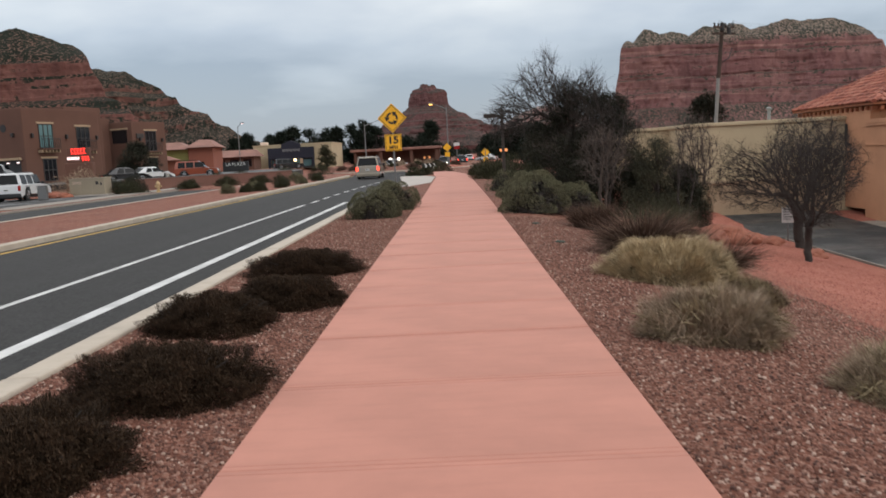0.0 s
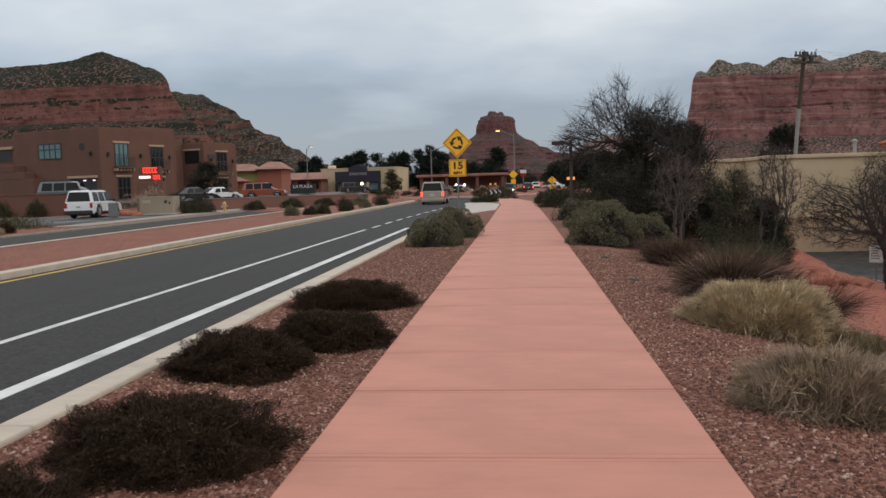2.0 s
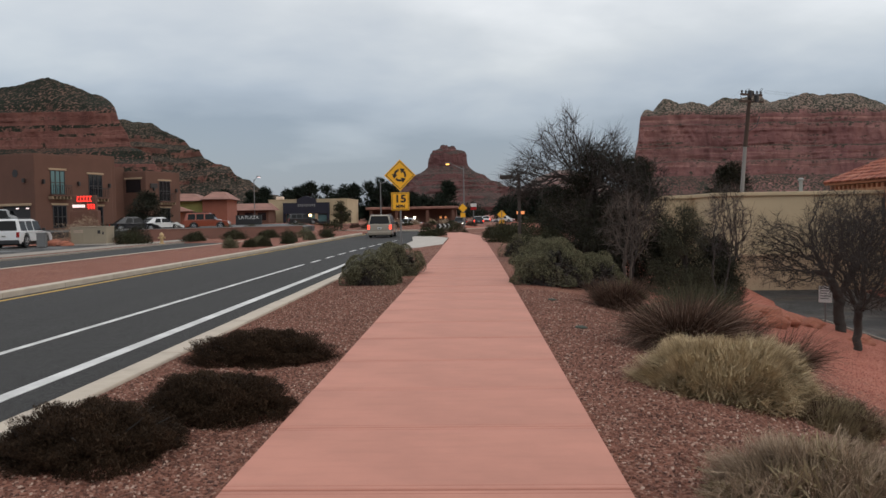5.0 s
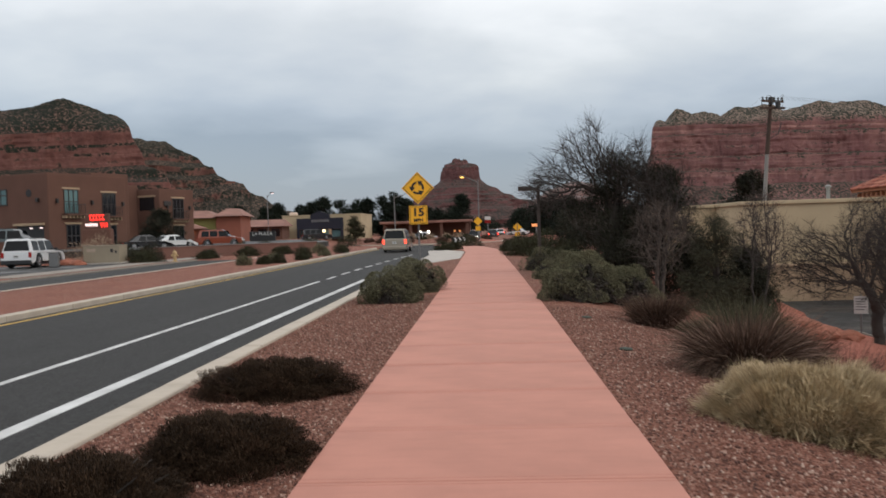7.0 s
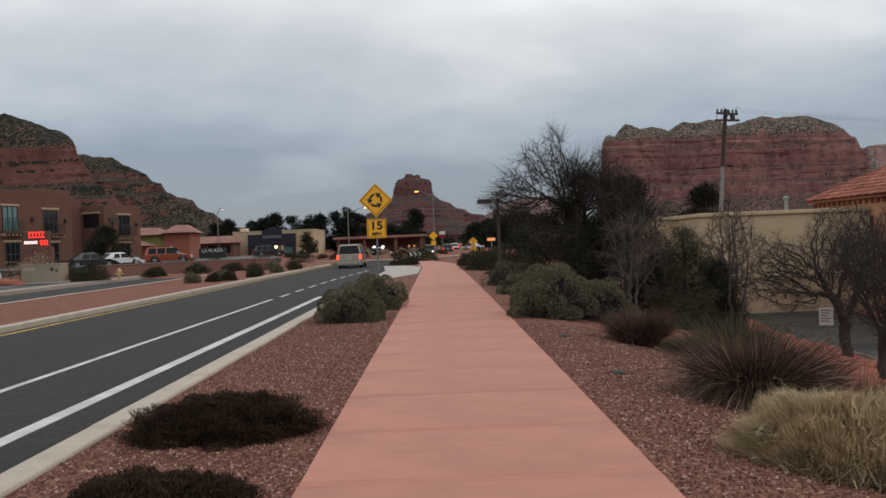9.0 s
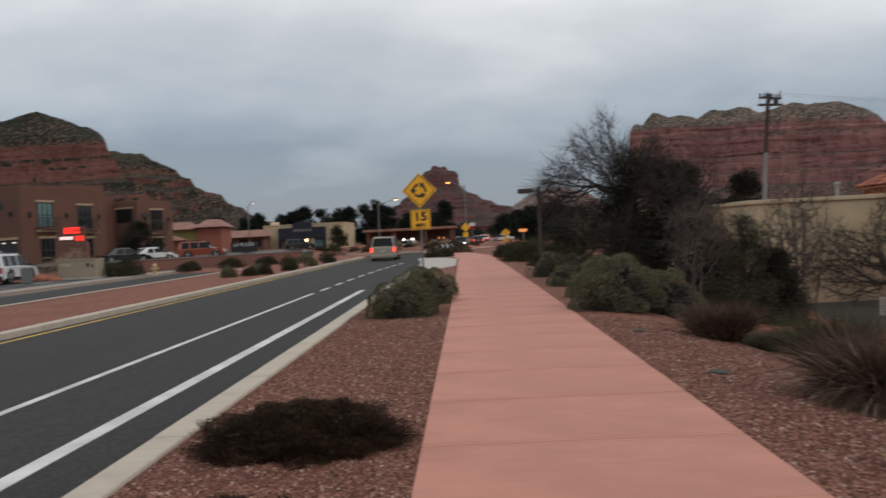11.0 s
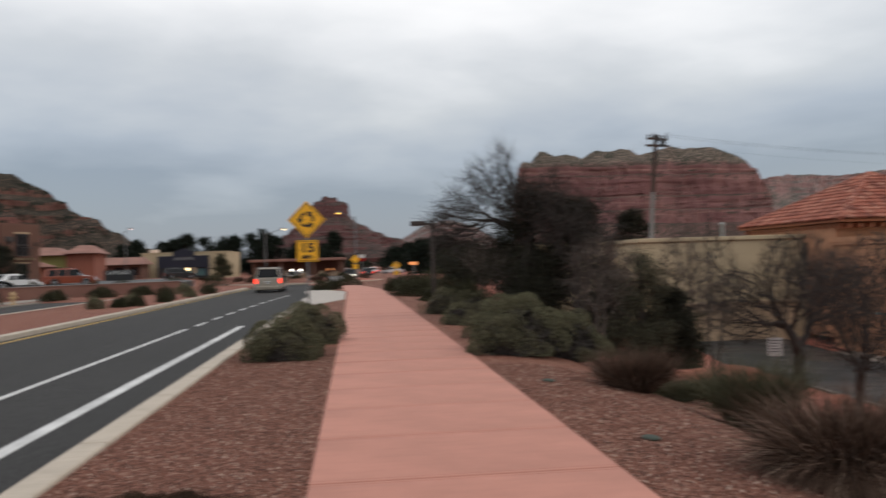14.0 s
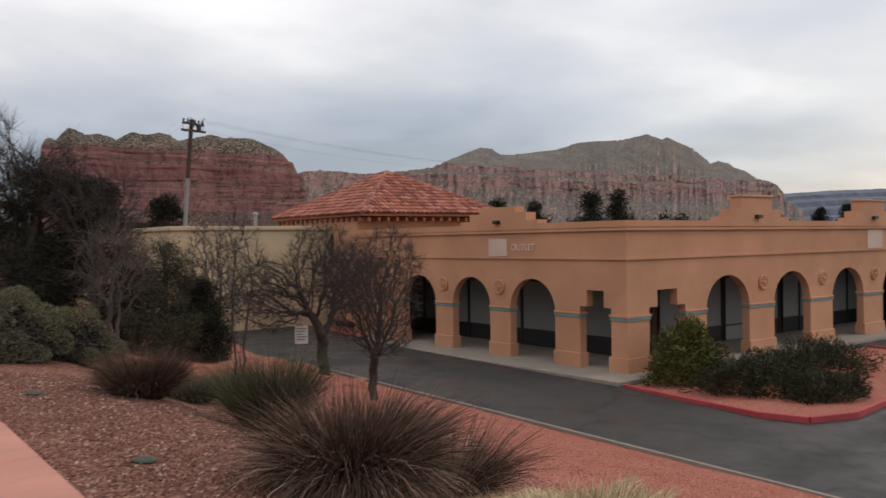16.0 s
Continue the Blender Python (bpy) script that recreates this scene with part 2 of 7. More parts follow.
plain("yellow_road_paint", (0.55, 0.34, 0.06), 0.7, 0, 8, 0.35, 0.2)
plain("red_kerb_paint", (0.36, 0.045, 0.05), 0.7, 0, 8, 0.3)
# stucco of the western shops, reused as shade behind the arcade arches
plain("brown_stucco_and_shade", (0.128, 0.062, 0.044), 0.95, 0, 3, 0.14, 0.3)
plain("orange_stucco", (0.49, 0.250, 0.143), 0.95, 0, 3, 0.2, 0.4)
plain("cream_stucco", (0.46, 0.37, 0.24), 0.95, 0, 3, 0.15, 0.3)
plain("tan_stucco", (0.40, 0.29, 0.19), 0.95, 0, 3, 0.15, 0.3)
plain("olive_stucco", (0.30, 0.29, 0.10), 0.95, 0, 3, 0.15, 0.3)
plain("navy_stucco", (0.016, 0.017, 0.030), 0.9, 0, 3, 0.2, 0.2)
plain("sign_white_paint", (0.70, 0.55, 0.45), 0.8, 0, 6, 0.1)
plain("teal_trim", (0.15, 0.25, 0.25), 0.8, 0, 6, 0.2)
plain("dark_frame", (0.025, 0.022, 0.022), 0.5, 0, 6, 0.2)
plain("grey_shutter", (0.25, 0.26, 0.25), 0.6, 0, 6, 0.1)
# near black, for real black panels and for shade painted inside openings
plain("dark_panel_and_shade", (0.02, 0.02, 0.022), 0.6, 0, 4, 0.3)
plain("roof_board", (0.30, 0.11, 0.055), 0.9, 0, 4, 0.3)
plain("pale_plaque", (0.56, 0.42, 0.34), 0.9, 0, 4, 0.15)
mesa_mat("castle_rock", (0.225, 0.108, 0.106), (0.35, 0.200, 0.172), (0.19, 0.095, 0.088), (0.27, 0.215, 0.172), (0.038, 0.041, 0.031), 176.0, 0.44, 0.10, 0.6)
mesa_mat("bell_rock", (0.142, 0.060, 0.058), (0.215, 0.102, 0.092), (0.125, 0.064, 0.056), (0.125, 0.064, 0.056), (0.040, 0.034, 0.028), 400.0, 0.46, 0.25, 0.5, 0.06)
mesa_mat("butte_rock", (0.190, 0.083, 0.070), (0.275, 0.138, 0.110), (0.20, 0.098, 0.078), (0.120, 0.092, 0.068), (0.017, 0.020, 0.014), 150.0, 0.56, 0.04, 0.5)
mesa_mat("ridge_rock", (0.175, 0.082, 0.067), (0.25, 0.130, 0.102), (0.125, 0.086, 0.066), (0.105, 0.082, 0.062), (0.020, 0.022, 0.016), 150.0, 0.50, 0.22, 0.4)
# far rocks, greyed by the haze that is painted in
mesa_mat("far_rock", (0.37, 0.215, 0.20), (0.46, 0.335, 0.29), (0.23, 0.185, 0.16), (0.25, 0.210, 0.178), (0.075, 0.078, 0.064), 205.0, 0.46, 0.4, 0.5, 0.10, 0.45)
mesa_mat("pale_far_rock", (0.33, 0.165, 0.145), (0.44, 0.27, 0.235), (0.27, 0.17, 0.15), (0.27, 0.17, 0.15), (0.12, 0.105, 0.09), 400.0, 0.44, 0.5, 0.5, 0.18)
# the blue here is haze over distance, put into the base colour
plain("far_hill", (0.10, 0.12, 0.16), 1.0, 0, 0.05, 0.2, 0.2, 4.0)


# ---- building helpers ----
def part(name, bm, material, parent=None, label="", smooth=False):
    """Links a bmesh, or a mesh already made, as one object under its thing."""
    if isinstance(bm, bmesh.types.BMesh):
        me = bpy.data.meshes.new(name)
        bmesh.ops.recalc_face_normals(bm, faces=bm.faces)
        bm.to_mesh(me)
        bm.free()
    else:
        me = bm
    if material:
        me.materials.append(MATS[material])
    if smooth:
        me.polygons.foreach_set("use_smooth", [True] * len(me.polygons))
    ob = new(name, me)
    if parent:
        ob.parent = parent
    if label:
        ob["label"] = label
    return ob


def thing(name, x, y, z, rz=0.0, label="", category="", group="", kind=""):
    """An Empty at the base of a thing."""
    e = new(name)
    e.empty_display_size = 0.2
    e.matrix_world = pose(x, y, z, 0, 0, rz)
    return tagged(e, label, category, group, kind)


def box(bm, x0, x1, y0, y1, z0, z1, bevel=0.0, m=None):
    r = bmesh.ops.create_cube(bm, size=1.0)
    v = r["verts"]
    bmesh.ops.scale(bm, vec=(x1 - x0, y1 - y0, z1 - z0), verts=v)
    bmesh.ops.translate(bm, vec=((x0 + x1) / 2, (y0 + y1) / 2, (z0 + z1) / 2), verts=v)
    if bevel:
        es = list({e for q in v for e in q.link_edges})
        v = [q for q in bmesh.ops.bevel(bm, geom=es, offset=bevel, segments=2, affect="EDGES", profile=0.5)["verts"]]
    if m is not None:
        bmesh.ops.transform(bm, matrix=m, verts=list({*v}))
    return v


def boxes(*rows, bevel=0.0):
    bm = bmesh.new()
    for r in rows:
        box(bm, *r, bevel=bevel)
    return bm


def tube(bm, a, b, r0, r1, n=8, caps=True):
    a, b = Vector(a), Vector(b)
    q = (b - a).to_track_quat("Z", "Y")
    rings = []
    for p, r in ((a, r0), (b, r1)):
        rings.append([bm.verts.new(p + q @ Vector((r * math.cos(6.28318 * i / n), r * math.sin(6.28318 * i / n), 0))) for i in range(n)])
    for i in range(n):
        bm.faces.new((rings[0][i], rings[0][(i + 1) % n], rings[1][(i + 1) % n], rings[1][i]))
    if caps:
        bm.faces.new(rings[0][::-1])
        bm.faces.new(rings[1])


def lathe(bm, prof, n=16, c=(0, 0, 0)):
    rings = [[bm.verts.new((c[0] + r * math.cos(6.28318 * i / n), c[1] + r * math.sin(6.28318 * i / n), c[2] + z)) for i in range(n)] for r, z in prof]
    for a, b in zip(rings, rings[1:]):
        for i in range(n):
            bm.faces.new((a[i], a[(i + 1) % n], b[(i + 1) % n], b[i]))
    bm.faces.new(rings[0][::-1])
    bm.faces.new(rings[-1])


def prism(bm, outline, d0, d1, axis="y"):
    """A flat outline (u, v) given thickness from d0 to d1 along an axis; v is up, or y for axis z."""
    def put(u, v, d):
        return {"y": (u, d, v), "x": (d, u, v), "z": (u, v, d)}[axis]
    a = [bm.verts.new(put(u, v, d0)) for u, v in outline]
    b = [bm.verts.new(put(u, v, d1)) for u, v in outline]
    n = len(outline)
    bm.faces.new(a)
    bm.faces.new(b[::-1])
    for i in range(n):
        bm.faces.new((a[i], b[i], b[(i + 1) % n], a[(i + 1) % n]))


def raw(name, verts, faces):
    me = bpy.data.meshes.new(name)
    me.from_pydata(verts, [], faces)
    me.update()
    return me


def lerp_list(pts, x):
    if x <= pts[0][0]:
        return pts[0][1]
    for (a, p), (b, q) in zip(pts, pts[1:]):
        if x <= b:
            return p + (q - p) * (x - a) / (b - a)
    return pts[-1][1]


def smooth01(a, b, x):
    t = min(1.0, max(0.0, (x - a) / (b - a)))
    return t * t * (3 - 2 * t)


# ---- ground ----
def lot_z(y):
    return -3.0 + 0.011 * (min(60.0, max(-20.0, y)) - 26.0) + 0.30 * smooth01(36.0, 48.0, y)


def ground_z(x, y):
    """Height of the ground sheet: level by the road, falling to the lot in the east, rising to the car park in the west."""
    near = 1.0 - smooth01(300.0, 420.0, math.hypot(x, y - 20))
    if x > 1.0:
        lo = lot_z(y) - 0.01
        edge = 14.2
        z = -0.03 - 0.35 * smooth01(1.6, 4.2, x) + (lo + 0.38) * min(1.0, max(0.0, (x - 3.2) / (edge - 3.2)))
        north = smooth01(38.0, 60.0, y)
        z = z * (1 - north) + (-0.05 - 1.9 * smooth01(6.0, 16.0, x)) * north
        z = z * (1 - smooth01(70.0, 110.0, y))
        bump_h = 0.05 * noise.noise((x * 0.6, y * 0.6, 0.3)) * smooth01(2.0, 5.0, x)
        return (z + bump_h) * near if x < 14.4 else (z - 0.25) * near
    if -10.95 < x < -3.55 and y < 420:
        return -0.35
    if -21.6 < x < -16.55 and y < 63:
        return -0.35
    z = -0.03
    if x < -22.0:
        z += 0.75 * smooth01(63.0, 68.0, y) * smooth01(-26.0, -30.0, x)
    return z * near


xs = [-4600, -3000, -1500, -700, -400, -250, -160, -110, -80, -60, -50, -45, -40, -36, -33, -30, -28, -26, -24, -22.6, -22, -21.65, -21.55, -20, -16.7, -16.6, -16.5, -14.5, -13, -12,
      -11.2, -11.0, -10.9, -8, -3.6, -3.5, -3.3, -2.8, -2.2, -1.6, -1.2, 1.2] + [1.6 + 0.4 * i for i in range(32)] + [14.35, 14.45, 16, 20, 25, 32, 40, 55, 75, 110, 160, 250, 400, 700, 1500, 3000, 4600]
ys = [-4000, -1500, -500, -200, -90, -50, -30, -20, -12, -6] + [-3 + 0.7 * i for i in range(60)] + [40 + 2 * i for i in range(21)] + [84, 88, 94, 100, 110, 125, 145, 170, 200, 250, 320, 420, 700, 1200, 2200, 4600]
gv = [(x, y, ground_z(x, y)) for y in ys for x in xs]
nx = len(xs)
gf = [(j * nx + i, j * nx + i + 1, (j + 1) * nx + i + 1, (j + 1) * nx + i) for j in range(len(ys) - 1) for i in range(nx - 1)]
tagged(part("ground", raw("ground", gv, gf), "red_gravel", smooth=True), "red crushed gravel ground beside the walk and road", "ground", kind="structure")


def strip(name, x0, x1, y0, y1, z0, z1, mat, label, cat, bevel=0.0, kind="structure"):
    ob = part(name, boxes((x0, x1, y0, y1, z0, z1), bevel=bevel), mat)
    return tagged(ob, label, cat, kind=kind)


strip("road", -10.75, -3.54, -40, 92, -0.33, -0.15, "road_asphalt", "dark grey asphalt traffic lanes beside the walk", "road")
strip("road_opposite", -21.5, -16.62, -40, 64, -0.33, -0.15, "road_asphalt", "dark grey asphalt lanes beyond the median", "road")
strip("edge_line", -4.56, -4.37, -40, 33.5, -0.149, -0.143, "white_road_paint", "solid white edge line painted on the asphalt", "road marking")
strip("bicycle_lane_line", -6.16, -6.04, -40, 33, -0.149, -0.143, "white_road_paint", "white bicycle lane line painted on the asphalt", "road marking")
strip("median_line", -10.46, -10.34, -40, 84, -0.149, -0.143, "yellow_road_paint", "yellow line painted along the median", "road marking")
strip("opposite_edge_line", -17.1, -16.98, -40, 63, -0.149, -0.143, "white_road_paint", "white line painted along the far side of the median", "road marking")
dash = part("lane_dash", boxes((-0.06, 0.06, -0.9, 0.9, 0, 0.006)), "white_road_paint")
tagged(dash, "short white lane dash painted on the asphalt", "road marking", "lane dashes", "structure")
dash.matrix_world = pose(-6.05, 35.2, -0.149)
for i in range(1, 9):
    copy_thing(dash, pose(-6.05 + 0.012 * i * i, 35.2 + 3.2 * i, -0.149, 0, 0, -1.2 * i * 0.4))


# ---- mountains ----
def ridge(name, mat, line, y, depth, seed, levels, label, rough=1.0, x_step=6.0, foot=0.0, ledges=4.5):
    """A rock wall along x: line gives its skyline, levels its section as (outward, share of the height)."""
    x0, x1 = line[0][0], line[-1][0]
    n = int((x1 - x0) / x_step)
    rows = []
    fine = []
    for (a, p), (b, q) in zip(levels, levels[1:]):
        k = max(1, int(abs(q - p) * 44))
        fine += [(a + (b - a) * i / k, p + (q - p) * i / k) for i in range(k)]
    fine.append(levels[-1])
    verts, faces = [], []
    for i in range(n + 1):
        x = x0 + (x1 - x0) * i / n
        top = lerp_list(line, x)
        top += rough * (5.0 * noise.noise((x * 0.035, seed, 1.0)) + 4.0 * noise.noise((x * 0.09, seed, 7.0)) + 2.5 * noise.noise((x * 0.23, seed, 4.0)))
        for a, p in fine:
            z = foot + (top - foot) * p
            steep = 1.0 if a >= 0 else 0.3
            flute = noise.fractal((x * 0.011, z * 0.003, seed), 1.0, 2.1, 5) - 0.9 * abs(noise.noise((x * 0.024, z * 0.002, seed + 6.0)))
            ledge = noise.noise((x * 0.004, z * 0.11, seed + 3.0)) + 0.9 * noise.noise((x * 0.010, z * 0.26, seed + 9.0)) + 0.5 * noise.noise((x * 0.06, z * 0.12, seed + 2.0))
            verts.append((x + rough * 6 * noise.noise((x * 0.03, z * 0.05, seed + 5)), y - a * depth - steep * rough * (26 * flute + ledges * ledge) * min(1.0, 4 * p), z))
    m = len(fine)
    faces = [(i * m + j, (i + 1) * m + j, (i + 1) * m + j + 1, i * m + j + 1) for i in range(n) for j in range(m - 1)]
    faces += [tuple(range(m - 1, -1, -1)), tuple(n * m + j for j in range(m))]
    return tagged(part(name, raw(name, verts, faces), mat, smooth=False), label, "mountain", kind="structure")


SLOPE = [(1.0, 0.0), (0.72, 0.28), (0.66, 0.40), (0.52, 0.46), (0.48, 0.60), (0.34, 0.66), (0.31, 0.78), (0.18, 0.84), (0.16, 0.92), (0.0, 1.0), (-0.6, 0.6), (-1.0, 0.0)]


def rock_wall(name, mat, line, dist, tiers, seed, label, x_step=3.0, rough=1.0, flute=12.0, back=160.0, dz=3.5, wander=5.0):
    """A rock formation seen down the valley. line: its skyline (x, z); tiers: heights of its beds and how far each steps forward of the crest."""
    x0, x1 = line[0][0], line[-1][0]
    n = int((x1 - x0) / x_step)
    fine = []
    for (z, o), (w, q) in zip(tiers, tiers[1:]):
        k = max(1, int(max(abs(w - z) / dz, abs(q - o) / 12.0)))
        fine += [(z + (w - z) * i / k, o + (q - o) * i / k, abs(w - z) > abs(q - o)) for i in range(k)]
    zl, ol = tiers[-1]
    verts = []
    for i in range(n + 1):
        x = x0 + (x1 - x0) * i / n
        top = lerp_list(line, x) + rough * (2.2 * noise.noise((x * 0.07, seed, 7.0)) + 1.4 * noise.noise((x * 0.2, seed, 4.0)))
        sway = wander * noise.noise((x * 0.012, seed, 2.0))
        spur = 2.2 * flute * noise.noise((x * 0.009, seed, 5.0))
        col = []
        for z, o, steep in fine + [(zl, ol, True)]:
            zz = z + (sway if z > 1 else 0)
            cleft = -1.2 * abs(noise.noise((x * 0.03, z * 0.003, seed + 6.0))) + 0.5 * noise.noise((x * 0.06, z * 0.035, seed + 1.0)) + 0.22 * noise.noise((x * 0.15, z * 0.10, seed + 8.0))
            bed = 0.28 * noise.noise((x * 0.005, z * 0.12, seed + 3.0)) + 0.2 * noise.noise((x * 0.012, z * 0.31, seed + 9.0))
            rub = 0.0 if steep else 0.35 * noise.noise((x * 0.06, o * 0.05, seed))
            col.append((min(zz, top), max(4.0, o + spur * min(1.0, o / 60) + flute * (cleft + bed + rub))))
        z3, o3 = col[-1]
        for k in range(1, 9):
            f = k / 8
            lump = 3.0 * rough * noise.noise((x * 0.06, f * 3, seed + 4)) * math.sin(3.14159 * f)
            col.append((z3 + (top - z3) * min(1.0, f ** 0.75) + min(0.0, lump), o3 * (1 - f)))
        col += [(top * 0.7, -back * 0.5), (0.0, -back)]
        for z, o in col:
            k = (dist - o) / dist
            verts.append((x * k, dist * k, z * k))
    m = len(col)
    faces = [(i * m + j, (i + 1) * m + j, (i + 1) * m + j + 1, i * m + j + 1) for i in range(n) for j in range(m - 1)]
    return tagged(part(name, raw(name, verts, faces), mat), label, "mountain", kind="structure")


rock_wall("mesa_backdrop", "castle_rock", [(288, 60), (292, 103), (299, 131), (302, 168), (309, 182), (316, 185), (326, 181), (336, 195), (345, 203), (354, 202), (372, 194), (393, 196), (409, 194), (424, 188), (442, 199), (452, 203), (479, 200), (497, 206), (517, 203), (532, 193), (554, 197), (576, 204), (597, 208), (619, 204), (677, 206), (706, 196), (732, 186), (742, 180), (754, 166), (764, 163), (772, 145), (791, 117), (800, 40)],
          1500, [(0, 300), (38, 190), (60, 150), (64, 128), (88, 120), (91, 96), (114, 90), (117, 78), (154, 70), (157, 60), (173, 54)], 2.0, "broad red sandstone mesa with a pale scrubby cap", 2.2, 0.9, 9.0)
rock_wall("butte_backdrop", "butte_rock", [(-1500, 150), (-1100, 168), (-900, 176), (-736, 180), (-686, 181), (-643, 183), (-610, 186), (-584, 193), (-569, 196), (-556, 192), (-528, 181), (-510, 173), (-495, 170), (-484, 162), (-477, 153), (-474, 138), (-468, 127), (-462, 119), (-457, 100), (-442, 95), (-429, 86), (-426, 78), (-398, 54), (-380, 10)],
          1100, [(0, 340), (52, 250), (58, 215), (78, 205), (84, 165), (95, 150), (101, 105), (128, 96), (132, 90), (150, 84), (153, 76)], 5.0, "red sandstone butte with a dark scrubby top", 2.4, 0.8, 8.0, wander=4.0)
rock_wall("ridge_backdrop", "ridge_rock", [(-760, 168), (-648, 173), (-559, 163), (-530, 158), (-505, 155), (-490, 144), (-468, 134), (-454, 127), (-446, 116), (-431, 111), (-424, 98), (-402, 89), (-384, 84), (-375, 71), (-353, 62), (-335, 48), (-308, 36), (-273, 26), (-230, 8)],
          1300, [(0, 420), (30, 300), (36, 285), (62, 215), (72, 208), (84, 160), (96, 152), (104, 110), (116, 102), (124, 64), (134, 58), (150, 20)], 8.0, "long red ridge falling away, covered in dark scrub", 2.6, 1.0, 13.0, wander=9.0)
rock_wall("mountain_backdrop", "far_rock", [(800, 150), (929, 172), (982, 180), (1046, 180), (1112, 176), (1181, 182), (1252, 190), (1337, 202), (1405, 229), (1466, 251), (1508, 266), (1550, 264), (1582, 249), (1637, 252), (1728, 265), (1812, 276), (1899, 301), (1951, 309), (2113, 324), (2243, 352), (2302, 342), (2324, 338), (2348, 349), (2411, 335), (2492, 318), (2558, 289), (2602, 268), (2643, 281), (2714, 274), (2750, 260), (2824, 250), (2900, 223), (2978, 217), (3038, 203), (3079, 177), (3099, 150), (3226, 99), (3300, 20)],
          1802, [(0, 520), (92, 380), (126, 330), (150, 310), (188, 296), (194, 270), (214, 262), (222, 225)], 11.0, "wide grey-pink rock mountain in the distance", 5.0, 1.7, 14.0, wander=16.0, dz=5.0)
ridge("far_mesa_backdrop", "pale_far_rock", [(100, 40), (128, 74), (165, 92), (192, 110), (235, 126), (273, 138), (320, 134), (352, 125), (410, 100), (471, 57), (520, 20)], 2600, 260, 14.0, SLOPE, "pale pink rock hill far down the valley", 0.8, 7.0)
ridge("far_hill_backdrop", "far_hill", [(2600, 120), (3307, 182), (3700, 205), (4226, 228), (4400, 200)], 1920, 300, 17.0, SLOPE, "wooded hill on the horizon in painted haze blue", 0.5, 30.0)
ridge("valley_hill_backdrop", "far_hill", [(-500, 20), (20, 60), (110, 82), (220, 100), (330, 70), (600, 30)], 3600, 300, 19.0, SLOPE, "hill at the end of the valley in painted haze blue", 0.5, 20.0)


def bell_rock():
    """A bell-shaped butte turned from stacked ledges."""
    prof = [(235, 0), (205, 28), (188, 32), (165, 48), (150, 50), (140, 66), (118, 69), (112, 80), (98, 83), (90, 97), (72, 103), (58, 112), (51, 118), (49, 132), (46, 147), (40, 151), (27, 154), (22, 155), (18, 163), (10, 165)]
    fine = []
    for (r, z), (s, w) in zip(prof, prof[1:]):
        fine += [(r + (s - r) * k / 3, z + (w - z) * k / 3) for k in range(3)]
    fine.append(prof[-1])
    n, verts = 150, []
    for r, z in fine:
        for i in range(n):
            a = 6.28318 * i / n
            q = r * (1 + 0.10 * noise.fractal((math.cos(a) * 2.2, math.sin(a) * 2.2, z * 0.012), 1.0, 2.0, 5) + 0.05 * noise.noise((math.cos(a) * 3, math.sin(a) * 3, z * 0.25)))
            east = 1.0 + (0.16 * smooth01(100, 60, z) if math.cos(a) > 0 else -0.05)
            lift = 6 * noise.noise((math.cos(a) * 4, math.sin(a) * 4, 3.3)) * smooth01(100, 150, z)
            verts.append((q * east * math.cos(a), q * math.sin(a), z + lift + (4 if z > 150 and math.cos(a) < 0 else 0)))
    m = len(fine)
    faces = [(j * n + i, j * n + (i + 1) % n, (j + 1) * n + (i + 1) % n, (j + 1) * n + i) for j in range(m - 1) for i in range(n)]
    faces.append(tuple((m - 1) * n + i for i in range(n)))
    ob = part("bell_butte_backdrop", raw("bell_butte_backdrop", verts, faces), "bell_rock")
    ob.matrix_world = pose(-58, 2000, 0)
    tagged(ob, "bell-shaped red rock butte with stacked ledges", "mountain", kind="structure")


bell_rock()


# ---- kerbs ----
def kerb_run(name, x0, x1, y0, y1, z0, z1, mat, label, step=3.0):
    """A kerb of cast lengths with open joints between them."""
    k = tagged(new(name), label, "kerb", kind="structure")
    n = int((y1 - y0) / step)
    bm = boxes((x0, x1, 0.006, step - 0.006, z0, z1), bevel=0.025)
    me = bpy.data.meshes.new("kerbstone")
    bm.to_mesh(me)
    bm.free()
    me.materials.append(MATS[mat])
    for i in range(n):
        o = new("kerbstone", me)
        o.parent = k
        o.location = (0.004 * math.sin(i * 2.1), y0 + i * step, 0.002 * math.sin(i * 1.7))
    return k


kerb_run("kerb", -3.55, -3.26, -21, 45, -0.4, 0.012, "kerb_concrete", "pale concrete kerb between road and gravel")
kerb_run("median_kerb", -11.03, -10.72, -21, 84, -0.4, -0.005, "kerb_concrete", "pale concrete kerb along the red gravel median")
kerb_run("median_far_kerb", -16.68, -16.5, -21, 66, -0.4, -0.01, "kerb_concrete", "pale kerb on the far side of the median")
kerb_run("far_kerb", -21.7, -21.45, -21, 78, -0.4, -0.05, "walkway_concrete", "pale kerb along the far side of the road")
strip("far_pavement", -23.6, -21.78, 40, 84, -0.12, 0.004, "walkway_concrete", "pale concrete pavement on the far side of the road", "pavement")
strip("driveway", -40, -23.62, 43, 57.5, -0.12, 0.0, "lot_asphalt", "worn grey asphalt driveway into the car park", "driveway")
bm = bmesh.new()
prism(bm, [(-62, 63), (-30, 65.5), (-26.6, 66.3), (-15.1, 76.8), (-15.5, 84), (-24, 118), (-62, 118)], 0.3, 0.8, "z")
tagged(part("car_park", bm, "lot_asphalt"), "grey asphalt car park in front of the shops", "car park", kind="structure")

